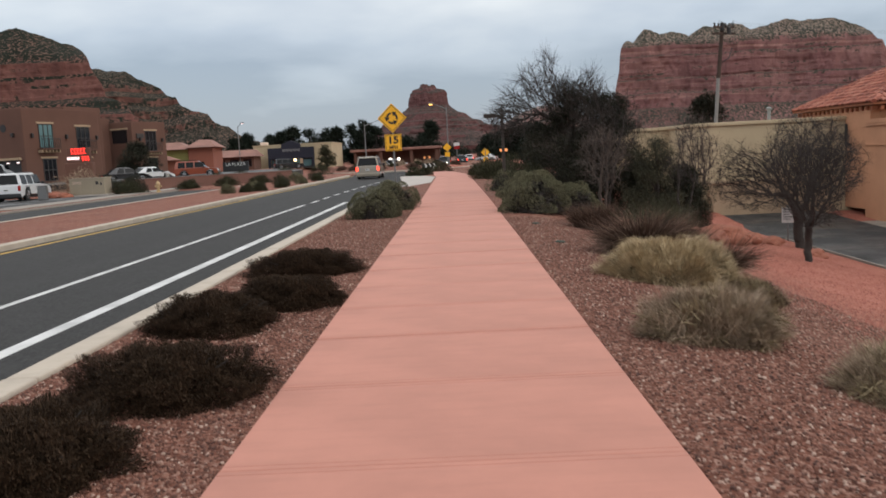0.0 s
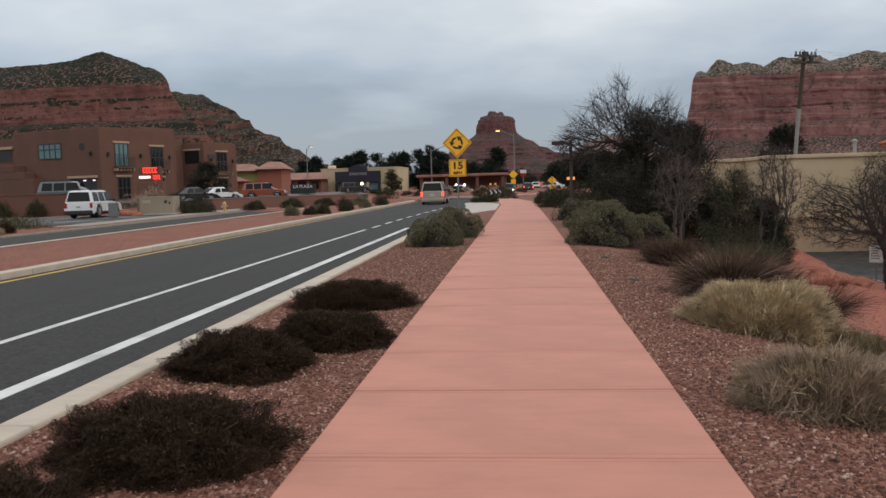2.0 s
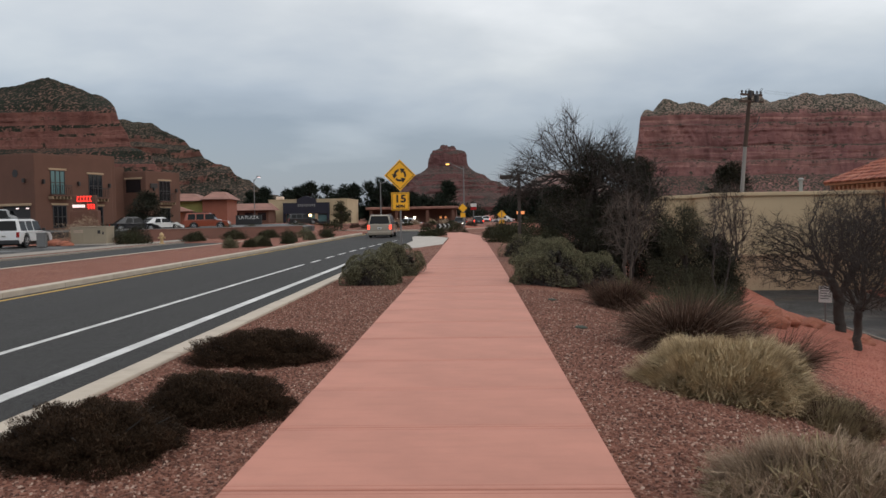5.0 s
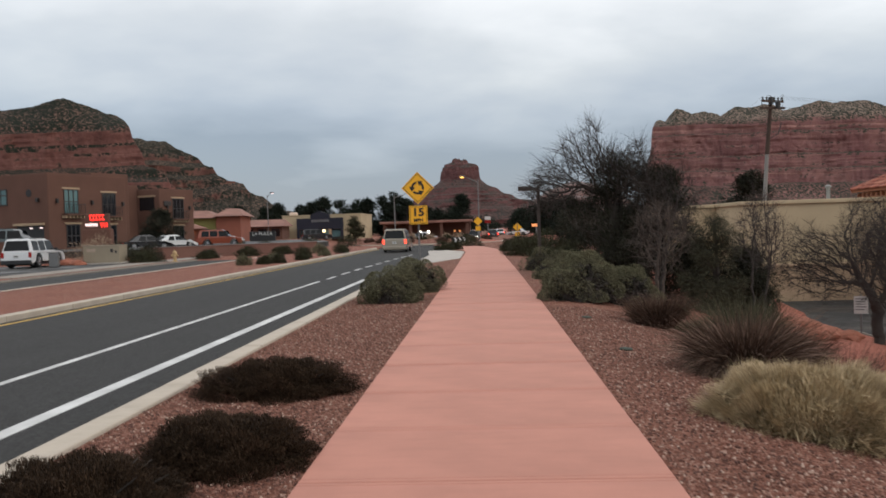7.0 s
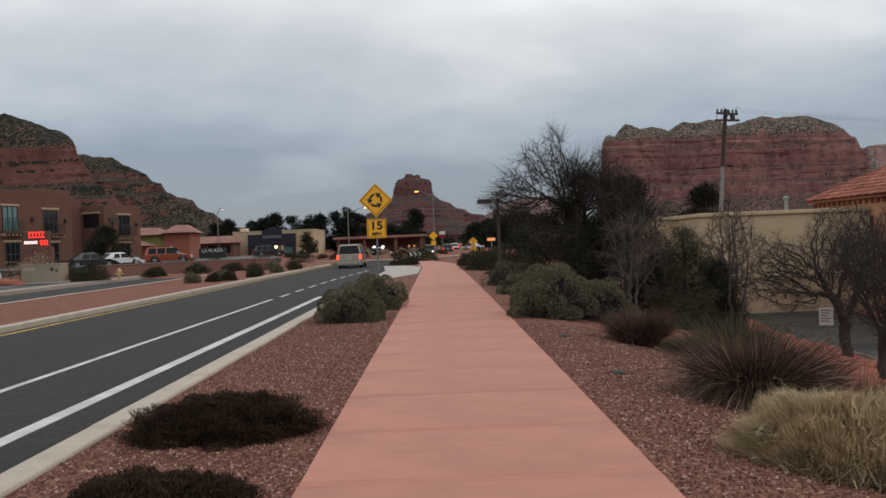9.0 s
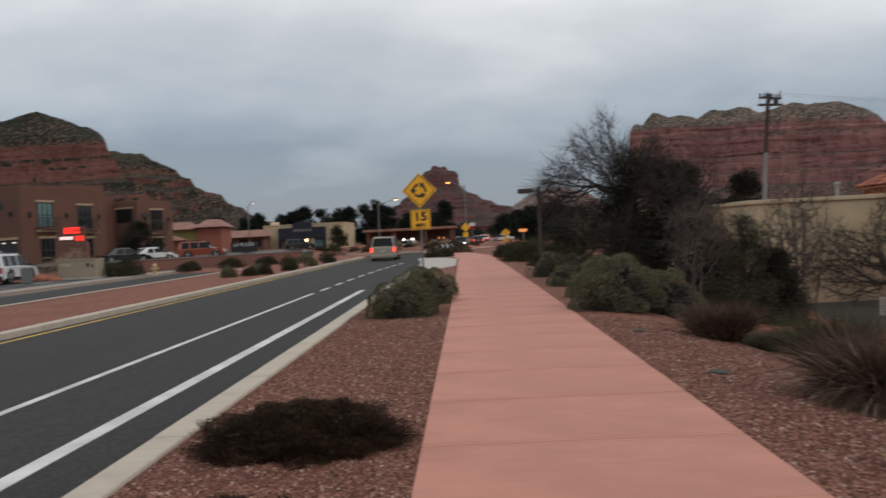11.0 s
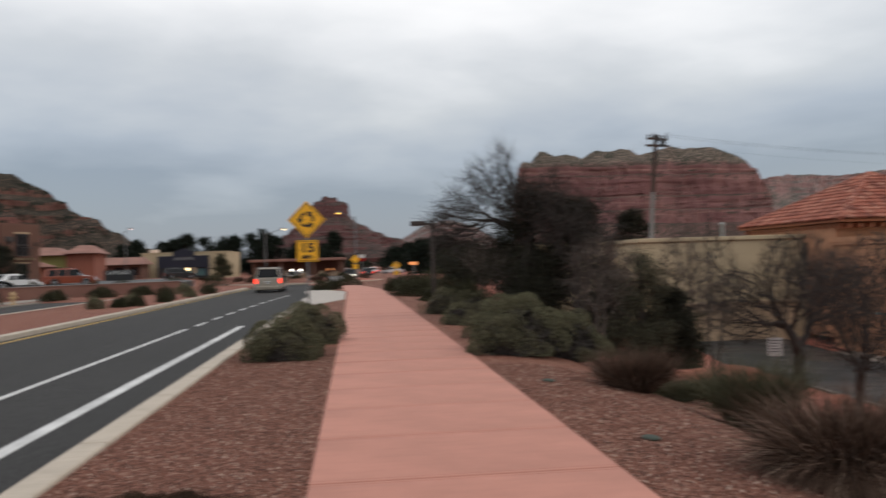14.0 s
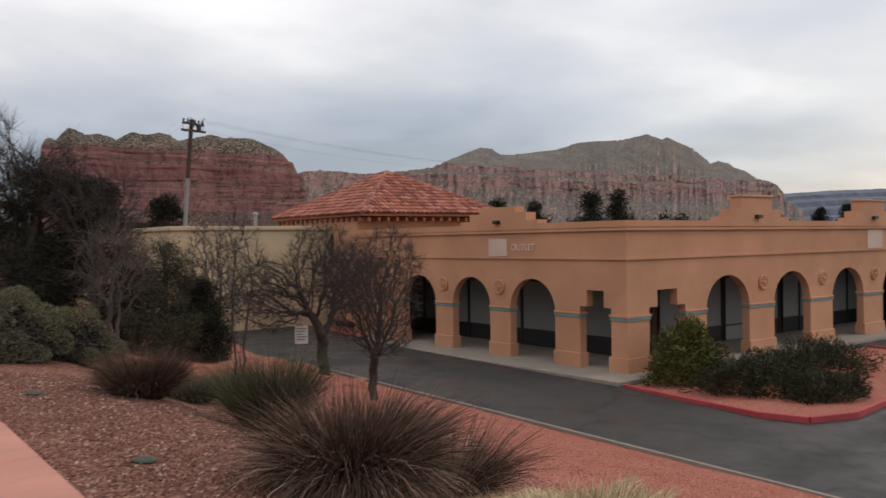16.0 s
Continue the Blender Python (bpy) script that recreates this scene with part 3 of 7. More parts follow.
# ---- the walk ----
JOINTS = [-4.0, -2.4, -0.83, 0.73, 2.29, 3.84, 5.40, 6.955, 8.38, 9.80, 11.33, 12.99, 14.62, 16.27] + [17.82 + 1.56 * i for i in range(28)]


def slab_mesh(length):
    """One cast bay of the walk: rounded ends and a tooled line beside each joint."""
    near = [(0.005, -0.014), (0.008, -0.005), (0.016, 0.0), (0.060, 0.0), (0.066, -0.006), (0.072, 0.0)]
    far = [(length - y, z) for y, z in reversed(near)]
    bm = bmesh.new()
    prism(bm, [(0.005, -0.12)] + near + far + [(length - 0.005, -0.12)], -1.22, 1.22, "x")
    bmesh.ops.recalc_face_normals(bm, faces=bm.faces)
    side = [e for e in bm.edges if abs(abs(e.verts[0].co.x) - 1.22) < 0.001 and abs(e.verts[0].co.x - e.verts[1].co.x) < 0.001 and min(v.co.z for v in e.verts) > -0.001]
    bmesh.ops.bevel(bm, geom=side, offset=0.012, segments=2, affect="EDGES", profile=0.5)
    me = bpy.data.meshes.new("slab")
    bm.to_mesh(me)
    bm.free()
    me.materials.append(MATS["pink_concrete"])
    return me


walk_pavement = tagged(new("pavement"), "salmon pink concrete footpath cast in wide bays", "pavement", kind="structure")
slab_cache = {}
for a, b in zip(JOINTS, JOINTS[1:]):
    L = round(b - a, 2)
    if L not in slab_cache:
        slab_cache[L] = slab_mesh(L)
    o = new("slab", slab_cache[L])
    o.parent = walk_pavement
    o.location = (-0.14 * smooth01(24, 60, a), a, 0.003 * math.sin(a * 3.1))
bm = bmesh.new()
prism(bm, [(-1.36, 59.95), (1.1, 59.95), (0.9, 66), (-0.2, 76), (-3.2, 92), (-5.6, 92), (-3.4, 76), (-1.7, 66)], -0.12, 0.0, "z")
o = part("slab", bm, "pink_concrete", walk_pavement)
bm = bmesh.new()
prism(bm, [(-3.62, 43.5), (-2.6, 44.2), (-1.42, 49), (-1.5, 62), (-2.6, 66), (-4.2, 70), (-4.4, 66), (-3.62, 56)], -0.12, -0.012, "z")
tagged(part("ramp", bm, "pale_concrete"), "pale concrete ramp joining the walk to the road", "pavement", kind="structure")

# ---- lot below the slope ----
lv, lf = [], []
for i, y in enumerate(range(-30, 49, 2)):
    lv += [(14.46, y, lot_z(y)), (19.85, y, lot_z(y)), (90 if y < 25 else 19.9, y, lot_z(y))]
    if i:
        lf += [(3 * i - 3, 3 * i - 2, 3 * i + 1, 3 * i), (3 * i - 2, 3 * i - 1, 3 * i + 2, 3 * i + 1)]
n0 = len(lv)
lv += [(3.0, 40.5, lot_z(40) + 0.35), (14.46, 36.0, lot_z(36) + 0.02), (14.46, 46, lot_z(46)), (3.0, 46, lot_z(46) + 0.35)]
lf.append((n0, n0 + 1, n0 + 2, n0 + 3))
tagged(part("lot_road", raw("lot_road", lv, lf), "lot_asphalt"), "cracked grey asphalt service road in front of the arcade", "road", kind="structure")
lk = tagged(new("lot_kerb"), "pale concrete edging at the foot of the gravel slope", "kerb", kind="structure")
me = bpy.data.meshes.new("kerbstone")
bm = boxes((14.39, 14.47, 0.0, 2.0, -0.3, 0.05), bevel=0.015)
bm.to_mesh(me)
bm.free()
me.materials.append(MATS["walkway_concrete"])
for y in range(-6, 36, 2):
    o = new("kerbstone", me)
    o.parent = lk
    o.matrix_local = pose(0, y, lot_z(y), math.degrees(math.atan2(lot_z(y + 2) - lot_z(y), 2.0)))


# ---- arcade building ----
def arch_wall(length, openings, z0, z1):
    """Outline of a wall whose openings reach its foot: (centre, half width, spring, crown, stepped)."""
    pts = [(0, z1), (0, z0)]
    for c, w, s, t, stepped in openings:
        pts += [(c - w, z0)]
        if stepped:
            pts += [(c - w, s), (c - w * 0.55, s), (c - w * 0.55, t), (c + w * 0.55, t), (c + w * 0.55, s), (c + w, s)]
        else:
            pts += [(c - w * math.cos(3.14159 * i / 16), s + (t - s) * math.sin(3.14159 * i / 16)) for i in range(17)]
        pts += [(c + w, z0)]
    return pts + [(length, z0), (length, z1)]


BX, BY, BZ = 21.4, 25.65, -3.0
arcade = thing("arcade_building", BX, BY, 0, 0, "orange stucco shopping arcade with arches and a tiled tower", "building")
W_OPEN = [(1.42, 0.72, -0.72, -0.14, True), (4.60, 1.22, -0.98, 0.19, False), (8.25, 1.22, -0.98, 0.17, False), (11.9, 1.22, -0.98, 0.17, False)]
S_OPEN = [(2.15, 1.0, -0.72, -0.14, True), (5.80, 1.38, -1.0, 0.22, False), (10.30, 1.38, -1.0, 0.22, False), (14.90, 1.38, -1.0, 0.22, False), (19.5, 1.38, -1.0, 0.22, False)]
bm = bmesh.new()
prism(bm, arch_wall(17.5, W_OPEN, BZ, 2.05), 0.0, 0.32, "x")
part("wall", bm, "orange_stucco", arcade)
bm = bmesh.new()
prism(bm, [(max(u, 0.323), v) for u, v in arch_wall(26.0, S_OPEN, BZ, 2.05)], 0.002, 0.32, "y")
part("wall", bm, "orange_stucco", arcade)
# mouldings and coping, mitred round the corner
for nm, z0, z1, out in (("coping", 2.05, 2.27, 0.06), ("moulding", 1.93, 2.02, 0.10), ("moulding", 0.93, 1.01, 0.07)):
    bm = bmesh.new()
    prism(bm, [(-out, -out), (26, -out), (26, 0.5), (0.5, 0.5), (0.5, 17.5), (-out, 17.5)], z0, z1, "z")
    part(nm, bm, "orange_stucco", arcade)
# stepped crests on the parapet
CREST = [(-2.3, 2.27), (2.3, 2.27), (2.3, 2.42), (1.7, 2.42), (1.7, 2.72), (1.05, 2.72), (1.05, 3.18), (-1.05, 3.18), (-1.05, 2.72), (-1.7, 2.72), (-1.7, 2.42), (-2.3, 2.42)]
for c in (7.7, 17.2):
    bm = bmesh.new()
    prism(bm, [(c + u, v) for u, v in CREST], -0.05, 0.45, "y")
    part("crest", bm, "orange_stucco", arcade)
    part("crest_cap", boxes((c - 1.12, c + 1.12, -0.1, 0.5, 3.18, 3.26), bevel=0.02), "orange_stucco", arcade)
    part("scupper", boxes((c - 0.16, c + 0.16, -0.22, 0.0, 2.36, 2.5), bevel=0.02), "dark_frame", arcade)
bm = bmesh.new()
prism(bm, [(6.5 + u, v - 0.22 * (v > 2.9)) for u, v in CREST], -0.05, 0.45, "x")
part("crest", bm, "orange_stucco", arcade)
part("scupper", boxes((-0.22, 0.0, 6.3, 6.6, 2.3, 2.44), bevel=0.02), "dark_frame", arcade)


def pier_trim(axis, a, b):
    """Cap with a teal band and a flared plinth round one pier, from a to b along the wall."""
    for nm, z0, z1, out, mat in (("pier_cap", -1.02, -0.94, 0.06, "orange_stucco"), ("pier_band", -1.13, -1.02, 0.035, "teal_trim"), ("plinth", BZ, BZ + 0.62, 0.07, "orange_stucco")):
        if axis == "x":
            r = (-out, 0.32 + out, a - out * 0.6, b + out * 0.6, z0, z1)
        else:
            r = (a - out * 0.6, b + out * 0.6, -out, 0.32 + out, z0, z1)
        part(nm, boxes(r, bevel=0.02), mat, arcade)


edges = [0.0] + [e for c, w, *_ in W_OPEN for e in (c - w, c + w)] + [14.3]
for a, b in zip(edges[2::2], edges[3::2]):
    pier_trim("x", a, b)
edges = [0.0] + [e for c, w, *_ in S_OPEN for e in (c - w, c + w)] + [21.8]
for a, b in zip(edges[2::2], edges[3::2]):
    pier_trim("y", a, b)
for nm, z0, z1, out, mat in (("pier_cap", -1.02, -0.94, 0.06, "orange_stucco"), ("pier_band", -1.13, -1.02, 0.035, "teal_trim"), ("plinth", BZ, BZ + 0.62, 0.07, "orange_stucco")):
    bm = bmesh.new()
    prism(bm, [(-out, -out), (1.15 + out, -out), (1.15 + out, 0.32 + out), (0.32 + out, 0.32 + out), (0.32 + out, 0.70 + out), (-out, 0.70 + out)], z0, z1, "z")
    part(nm, bm, mat, arcade)


def rosette(bm, m):
    """A carved round medallion with raised petals."""
    b2 = bmesh.new()
    lathe(b2, [(0.30, 0.0), (0.30, 0.06), (0.26, 0.09), (0.21, 0.06), (0.17, 0.05), (0.10, 0.05), (0.08, 0.10), (0.03, 0.12)], 18)
    for i in range(8):
        a = i * 0.7854
        tube(b2, (0.16 * math.cos(a), 0.16 * math.sin(a), 0.03), (0.16 * math.cos(a), 0.16 * math.sin(a), 0.10), 0.055, 0.03, 6)
    bmesh.ops.transform(b2, matrix=m, verts=b2.verts)
    tmp = bpy.data.meshes.new("tmp")
    b2.to_mesh(tmp)
    b2.free()
    bm.from_mesh(tmp)
    bpy.data.meshes.remove(tmp)


for y in (6.42, 10.07):
    bm = bmesh.new()
    rosette(bm, pose(-0.001, y, -0.18, 0, -90, 0))
    part("medallion", bm, "orange_stucco", arcade, "carved round stucco medallion")
for x in (8.1, 12.65, 17.25, 21.8):
    bm = bmesh.new()
    rosette(bm, pose(x, -0.001, -0.15, 90, 0, 0))
    part("medallion", bm, "orange_stucco", arcade, "carved round stucco medallion")
part("plaque", boxes((-0.03, 0.0, 5.95, 7.05, 1.03, 1.72), bevel=0.01), "pale_plaque", arcade, "pale patch where a sign was")
part("plaque", boxes((16.65, 18.1, -0.03, 0.0, 1.03, 1.88), bevel=0.01), "pale_plaque", arcade, "pale patch where a sign was")


def letters(text, size, m, mat, parent, name="lettering", depth=0.01, align="CENTER", weight=0.0):
    cu = bpy.data.curves.new(name, "FONT")
    cu.body, cu.size, cu.extrude, cu.align_x, cu.align_y = text, size, depth, align, "CENTER"
    cu.offset = weight
    tmp = bpy.data.objects.new(name, cu)
    me = bpy.data.meshes.new_from_object(tmp)
    bpy.data.objects.remove(tmp)
    ob = part(name, me, mat, parent)
    ob.matrix_local = m
    return ob


letters("OUTLET", 0.36, pose(-0.02, 5.05, 1.37, 90, 0, -90), "sign_white_paint", arcade)
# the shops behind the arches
# back walls and soffit take dark brown to paint in the unlit arcade
part("shop_wall", boxes((3.0, 3.3, 3.0, 20.5, BZ, 2.0)), "brown_stucco_and_shade", arcade)
part("shop_wall", boxes((3.0, 26, 3.0, 3.3, BZ, 1.99)), "brown_stucco_and_shade", arcade)
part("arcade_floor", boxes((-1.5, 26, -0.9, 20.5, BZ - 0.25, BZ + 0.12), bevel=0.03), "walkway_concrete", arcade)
part("soffit", boxes((0.5, 26, 0.5, 20.5, 0.55, 0.7)), "brown_stucco_and_shade", arcade)
part("flat_roof", boxes((0.45, 26, 0.45, 20.5, 1.72, 1.85)), "tan_stucco", arcade)
part("end_wall", boxes((25.5, 26, 0.5, 20.5, BZ, 1.98)), "orange_stucco", arcade)


def shop_window(along, c, w, door=False):
    """Shop front with lowered grey blinds, a dark base panel and slim frames."""
    z0 = BZ + 0.12

    def bx(u0, u1, d0, d1, a, b):
        return (3.0 - d1, 3.0 - d0, c + u0, c + u1, a, b) if along == "y" else (c + u0, c + u1, 3.0 - d1, 3.0 - d0, a, b)
    win = part("shop_window", boxes(bx(-w, w, 0.02, 0.05, z0 + 0.68, z0 + 2.75)), "grey_shutter", arcade, "grey blind drawn behind the shop window")
    part("base_panel", boxes(bx(-w, w, 0.02, 0.07, z0 + 0.02, z0 + 0.66)), "dark_panel_and_shade", win)
    for u in ((-w, -0.3 * w, w) if not door else (-w, 0.0, w)):
        part("mullion", boxes(bx(u - 0.035, u + 0.035, 0.03, 0.12, z0, z0 + 2.8), bevel=0.008), "dark_frame", win)
    part("transom", boxes(bx(-w, w, 0.03, 0.11, z0 + 2.74, z0 + 2.82), bevel=0.008), "dark_frame", win)
    part("rail", boxes(bx(-w, w, 0.03, 0.11, z0 + 0.64, z0 + 0.71), bevel=0.008), "dark_frame", win)
    if door:
        part("door_leaf", boxes(bx(-w * 0.98, -0.05, 0.055, 0.10, z0 + 0.02, z0 + 2.1)), "grey_shutter", win, "closed pale shop door")
        part("door_handle", boxes(bx(-0.13, -0.09, 0.10, 0.17, z0 + 0.9, z0 + 1.25), bevel=0.008), "dark_frame", win)


for c in (1.2, 4.6, 8.25, 11.9, 15.4):
    shop_window("y", c + 1.9, 1.8)
for i, c in enumerate((5.8, 10.3, 14.9, 19.5)):
    shop_window("x", c + 1.75, 2.15, i == 1)

# the tiled tower
TX0, TX1, TY0, TY1, TE, TA = -0.15, 9.4, 16.4, 26.4, 3.08, 5.62
bm = bmesh.new()
prism(bm, [(0.1 + u, v) for u, v in arch_wall(8.4, [(4.2, 1.3, -0.9, 0.4, False)], BZ + 0.6, 2.95)], 0.1, 0.6, "x")
bmesh.ops.translate(bm, vec=(0, TY0 + 0.75, 0), verts=bm.verts)
part("tower_wall", bm, "orange_stucco", arcade)
part("tower_wall", boxes((0.62, TX1 - 0.7, TY0 + 0.85, TY0 + 1.35, BZ + 0.6, 2.94), (0.62, TX1 - 0.7, TY1 - 1.25, TY1 - 0.75, BZ + 0.6, 2.94), (TX1 - 1.2, TX1 - 0.7, TY0 + 1.36, TY1 - 1.26, BZ + 0.6, 2.93)), "orange_stucco", arcade)
# near-black sheet that paints the shade inside the tower arch
part("tower_back", boxes((2.6, 2.8, TY0 + 1.4, TY1 - 1.3, BZ + 0.6, 2.9)), "dark_panel_and_shade", arcade)
for y in (TY0 + 3.6, TY0 + 6.4):
    part("tower_window", boxes((0.06, 0.13, y - 0.32, y + 0.32, 0.9, 2.1), bevel=0.02), "dark_panel_and_shade", arcade)
for i in range(17):
    y = TY0 + 0.45 + i * 0.56
    part("rafter_tail", boxes((TX0 + 0.1, 0.3, y - 0.07, y + 0.07, 2.72, 2.93)), "roof_board", arcade)
for i in range(16):
    x = TX0 + 0.5 + i * 0.56
    part("rafter_tail", boxes((x - 0.07, x + 0.07, TY0 + 0.1, TY0 + 1.0, 2.71, 2.92)), "roof_board", arcade)
bm = bmesh.new()
cx, cy = (TX0 + TX1) / 2, (TY0 + TY1) / 2
c4 = [bm.verts.new(p) for p in ((TX0, TY0, TE - 0.1), (TX1, TY0, TE - 0.1), (TX1, TY1, TE - 0.1), (TX0, TY1, TE - 0.1))]
c5 = [bm.verts.new(p) for p in ((TX0, TY0, TE), (TX1, TY0, TE), (TX1, TY1, TE), (TX0, TY1, TE))]
ap = bm.verts.new((cx, cy, TA))
for i in range(4):
    bm.faces.new((c5[i], c5[(i + 1) % 4], ap))
    bm.faces.new((c4[i], c4[(i + 1) % 4], c5[(i + 1) % 4], c5[i]))
bm.faces.new(c4[::-1])
roof = part("roof", bm, "roof_board", arcade)

tm = Nodes("clay_tile", 0.8)
rnd = tm.node("ShaderNodeObjectInfo").outputs["Random"]
isl = tm.node("ShaderNodeNewGeometry").outputs["Random Per Island"]
tc = tm.ramp(tm.math("FRACT", tm.math("ADD", rnd, isl)), (0.0, (0.14, 0.036, 0.022)), (0.4, (0.28, 0.078, 0.046)), (0.75, (0.36, 0.110, 0.066)), (1.0, (0.43, 0.19, 0.13)))
tc = tm.mix(tm.math("MULTIPLY", tm.noise(1.2, 4), 0.3), tc, (0.20, 0.08, 0.055))
tm.done(tc, tm.noise(40, 4), 0.3, 0.004)


def tile_geometry(length=0.5, r=0.15, n=6):
    """A barrel tile that tapers up the slope, with thickness at its lower lip."""
    vs, fs = [], []
    for y, q, lift in ((0.0, r, 0.03), (0.0, r * 0.8, 0.03), (length, r * 0.82, 0.0)):
        vs += [(q * math.cos(3.14159 * i / (n - 1)), y, lift + q * 0.95 * math.sin(3.14159 * i / (n - 1))) for i in range(n)]
    for i in range(n - 1):
        fs += [(i, i + 1, n + i + 1, n + i), (i, 2 * n + i, 2 * n + i + 1, i + 1)]
    return vs, fs


tvs, tfs = tile_geometry()
tile_me = raw("roof_tile", tvs, tfs)
tile_me.materials.append(MATS["clay_tile"])
rest_v, rest_f, made = [], [], 0
for side in range(4):
    a = Vector(((TX0, TY0, TE), (TX0, TY1, TE), (TX1, TY0, TE), (TX0, TY1, TE))[(0, 1, 2, 3)[side]])
    ends = {0: ((TX0, TY0), (TX1, TY0)), 1: ((TX0, TY1), (TX0, TY0)), 2: ((TX1, TY0), (TX1, TY1)), 3: ((TX1, TY1), (TX0, TY1))}[side]
    p, q = Vector((*ends[0], TE)), Vector((*ends[1], TE))
    mid = (p + q) / 2
    up = Vector((cx, cy, TA)) - mid
    slant, run = up.length, (q - p).length
    ex, ey = (q - p).normalized(), up.normalized()
    ez = ex.cross(ey)
    rot = Matrix((ex, ey, ez)).transposed().to_4x4()
    rows_n = int(slant / 0.42)
    for r in range(rows_n):
        half = run / 2 * (1 - (r * 0.42 + 0.2) / slant)
        cols = int(half / 0.15)
        for c in range(-cols // 2 * 2, cols + 1, 2):
            u = c * 0.15
            if abs(u) > half:
                continue
            pos = mid + ex * (u + 0.006 * math.sin(r * 5 + c)) + ey * (r * 0.42 - 0.06) + ez * 0.015
            m4 = Matrix.Translation(pos) @ rot
            if side < 2 and made < 300:
                o = new("roof_tile", tile_me)
                o.parent = roof
                o.matrix_local = m4
                made += 1
            else:
                k = len(rest_v)
                rest_v += [tuple(m4 @ Vector(v)) for v in tvs]
                rest_f += [tuple(k + i for i in f) for f in tfs]
far_tiles = part("roof_tiles", raw("roof_tiles", rest_v, rest_f), "clay_tile", roof)
far_tiles["kind"] = "stuff"
for (x, y) in ((TX0, TY0), (TX0, TY1), (TX1, TY0), (TX1, TY1)):
    bm = bmesh.new()
    d = Vector((cx - x, cy - y, TA - TE))
    for i in range(16):
        a = Vector((x, y, TE + 0.06)) + d * (i / 16)
        tube(bm, a, a + d * (1.12 / 16), 0.13, 0.10, 7)
    part("hip_tiles", bm, "clay_tile", roof)

# planting island with a red kerb
island = tagged(new("planting_island"), "gravel planting island edged with a red painted kerb", "planting bed", kind="structure")
outline = [(20.05, 24.6), (19.75, 22.5), (19.45, 19.6), (19.8, 18.5), (21.2, 18.05), (23.5, 18.3), (30.0, 19.2), (33.5, 20.5), (34.5, 23.9)]
bm = bmesh.new()
prism(bm, outline, -3.3, -3.0, "z")
part("bed", bm, "red_gravel", island)
bm = bmesh.new()
for (a, b), (c, d) in zip(outline, outline[1:]):
    v = Vector((c - a, d - b, 0))
    box(bm, 0, v.length + 0.05, -0.14, 0.02, -3.3, -2.92, 0.02, Matrix.Translation((a, b, 0)) @ Matrix.Rotation(math.atan2(v.y, v.x), 4, "Z"))
part("red_kerb", bm, "red_kerb_paint", island, "red painted kerb")

# cream wall building behind
cream = thing("cream_building", 13.0, 45.6, -2.75, 0, "cream stucco flat-roofed building behind the trees", "building")
part("wall", boxes((0.0, 12.0, 0.0, 14.0, 0, 5.1)), "cream_stucco", cream)
part("wall", boxes((-4.0, -0.003, 4.5, 14.0, 0, 5.07)), "cream_stucco", cream)
part("coping", boxes((-0.12, 12.1, -0.12, 14.1, 5.1, 5.3), bevel=0.03), "cream_stucco", cream)
part("coping", boxes((-4.1, -0.13, 4.38, 14.1, 5.09, 5.28), bevel=0.03), "cream_stucco", cream)
part("ledge", boxes((0.9, 8.0, -0.5, -0.003, 1.97, 2.09), bevel=0.02), "tan_stucco", cream)
part("low_wall", boxes((0.95, 7.6, -0.4, -0.003, 0.0, 1.97)), "tan_stucco", cream)
part("pilaster", boxes((3.9, 4.2, -0.46, -0.4, 0.0, 1.95), bevel=0.01), "tan_stucco", cream)
bm = bmesh.new()
lathe(bm, [(0.09, 0), (0.09, 0.65), (0.16, 0.66), (0.16, 0.72), (0.05, 0.80)], 12, (4.8, 1.2, 5.25))
part("roof_vent", bm, "grey_shutter", cream, "small grey metal roof vent")


# ---- plants ----
foliage("juniper_brown", (0.013, 0.008, 0.0045), (0.082, 0.050, 0.030))
foliage("shrub_grey_green", (0.018, 0.018, 0.010), (0.33, 0.31, 0.19))
foliage("shrub_dark_green", (0.016, 0.017, 0.009), (0.080, 0.080, 0.042))
foliage("shrub_bright_green", (0.035, 0.040, 0.012), (0.17, 0.165, 0.050))
foliage("evergreen", (0.009, 0.010, 0.007), (0.056, 0.055, 0.036))
foliage("juniper_grey", (0.022, 0.022, 0.014), (0.120, 0.115, 0.074))
foliage("pine_needles", (0.007, 0.011, 0.008), (0.028, 0.038, 0.024))
foliage("grass_straw", (0.24, 0.175, 0.098), (0.80, 0.64, 0.41))
foliage("grass_grey", (0.16, 0.115, 0.080), (0.60, 0.455, 0.325))
foliage("grass_dark", (0.022, 0.013, 0.009), (0.22, 0.135, 0.098))
foliage("grass_olive", (0.13, 0.098, 0.056), (0.46, 0.37, 0.225))
foliage("grass_green", (0.030, 0.030, 0.016), (0.15, 0.14, 0.085))
foliage("grass_plume", (0.20, 0.125, 0.095), (0.50, 0.36, 0.27))
foliage("twig_red", (0.05, 0.025, 0.02), (0.15, 0.085, 0.07))
plain("bark_grey", (0.095, 0.072, 0.060), 0.95, 0, 9, 0.4, 0.6, 0.01)
plain("bark_dark", (0.046, 0.037, 0.032), 0.95, 0, 9, 0.4, 0.6, 0.01)
RNG = np.random.default_rng(7)


def unit(v):
    return v / np.maximum(1e-9, np.linalg.norm(v, axis=-1, keepdims=True))


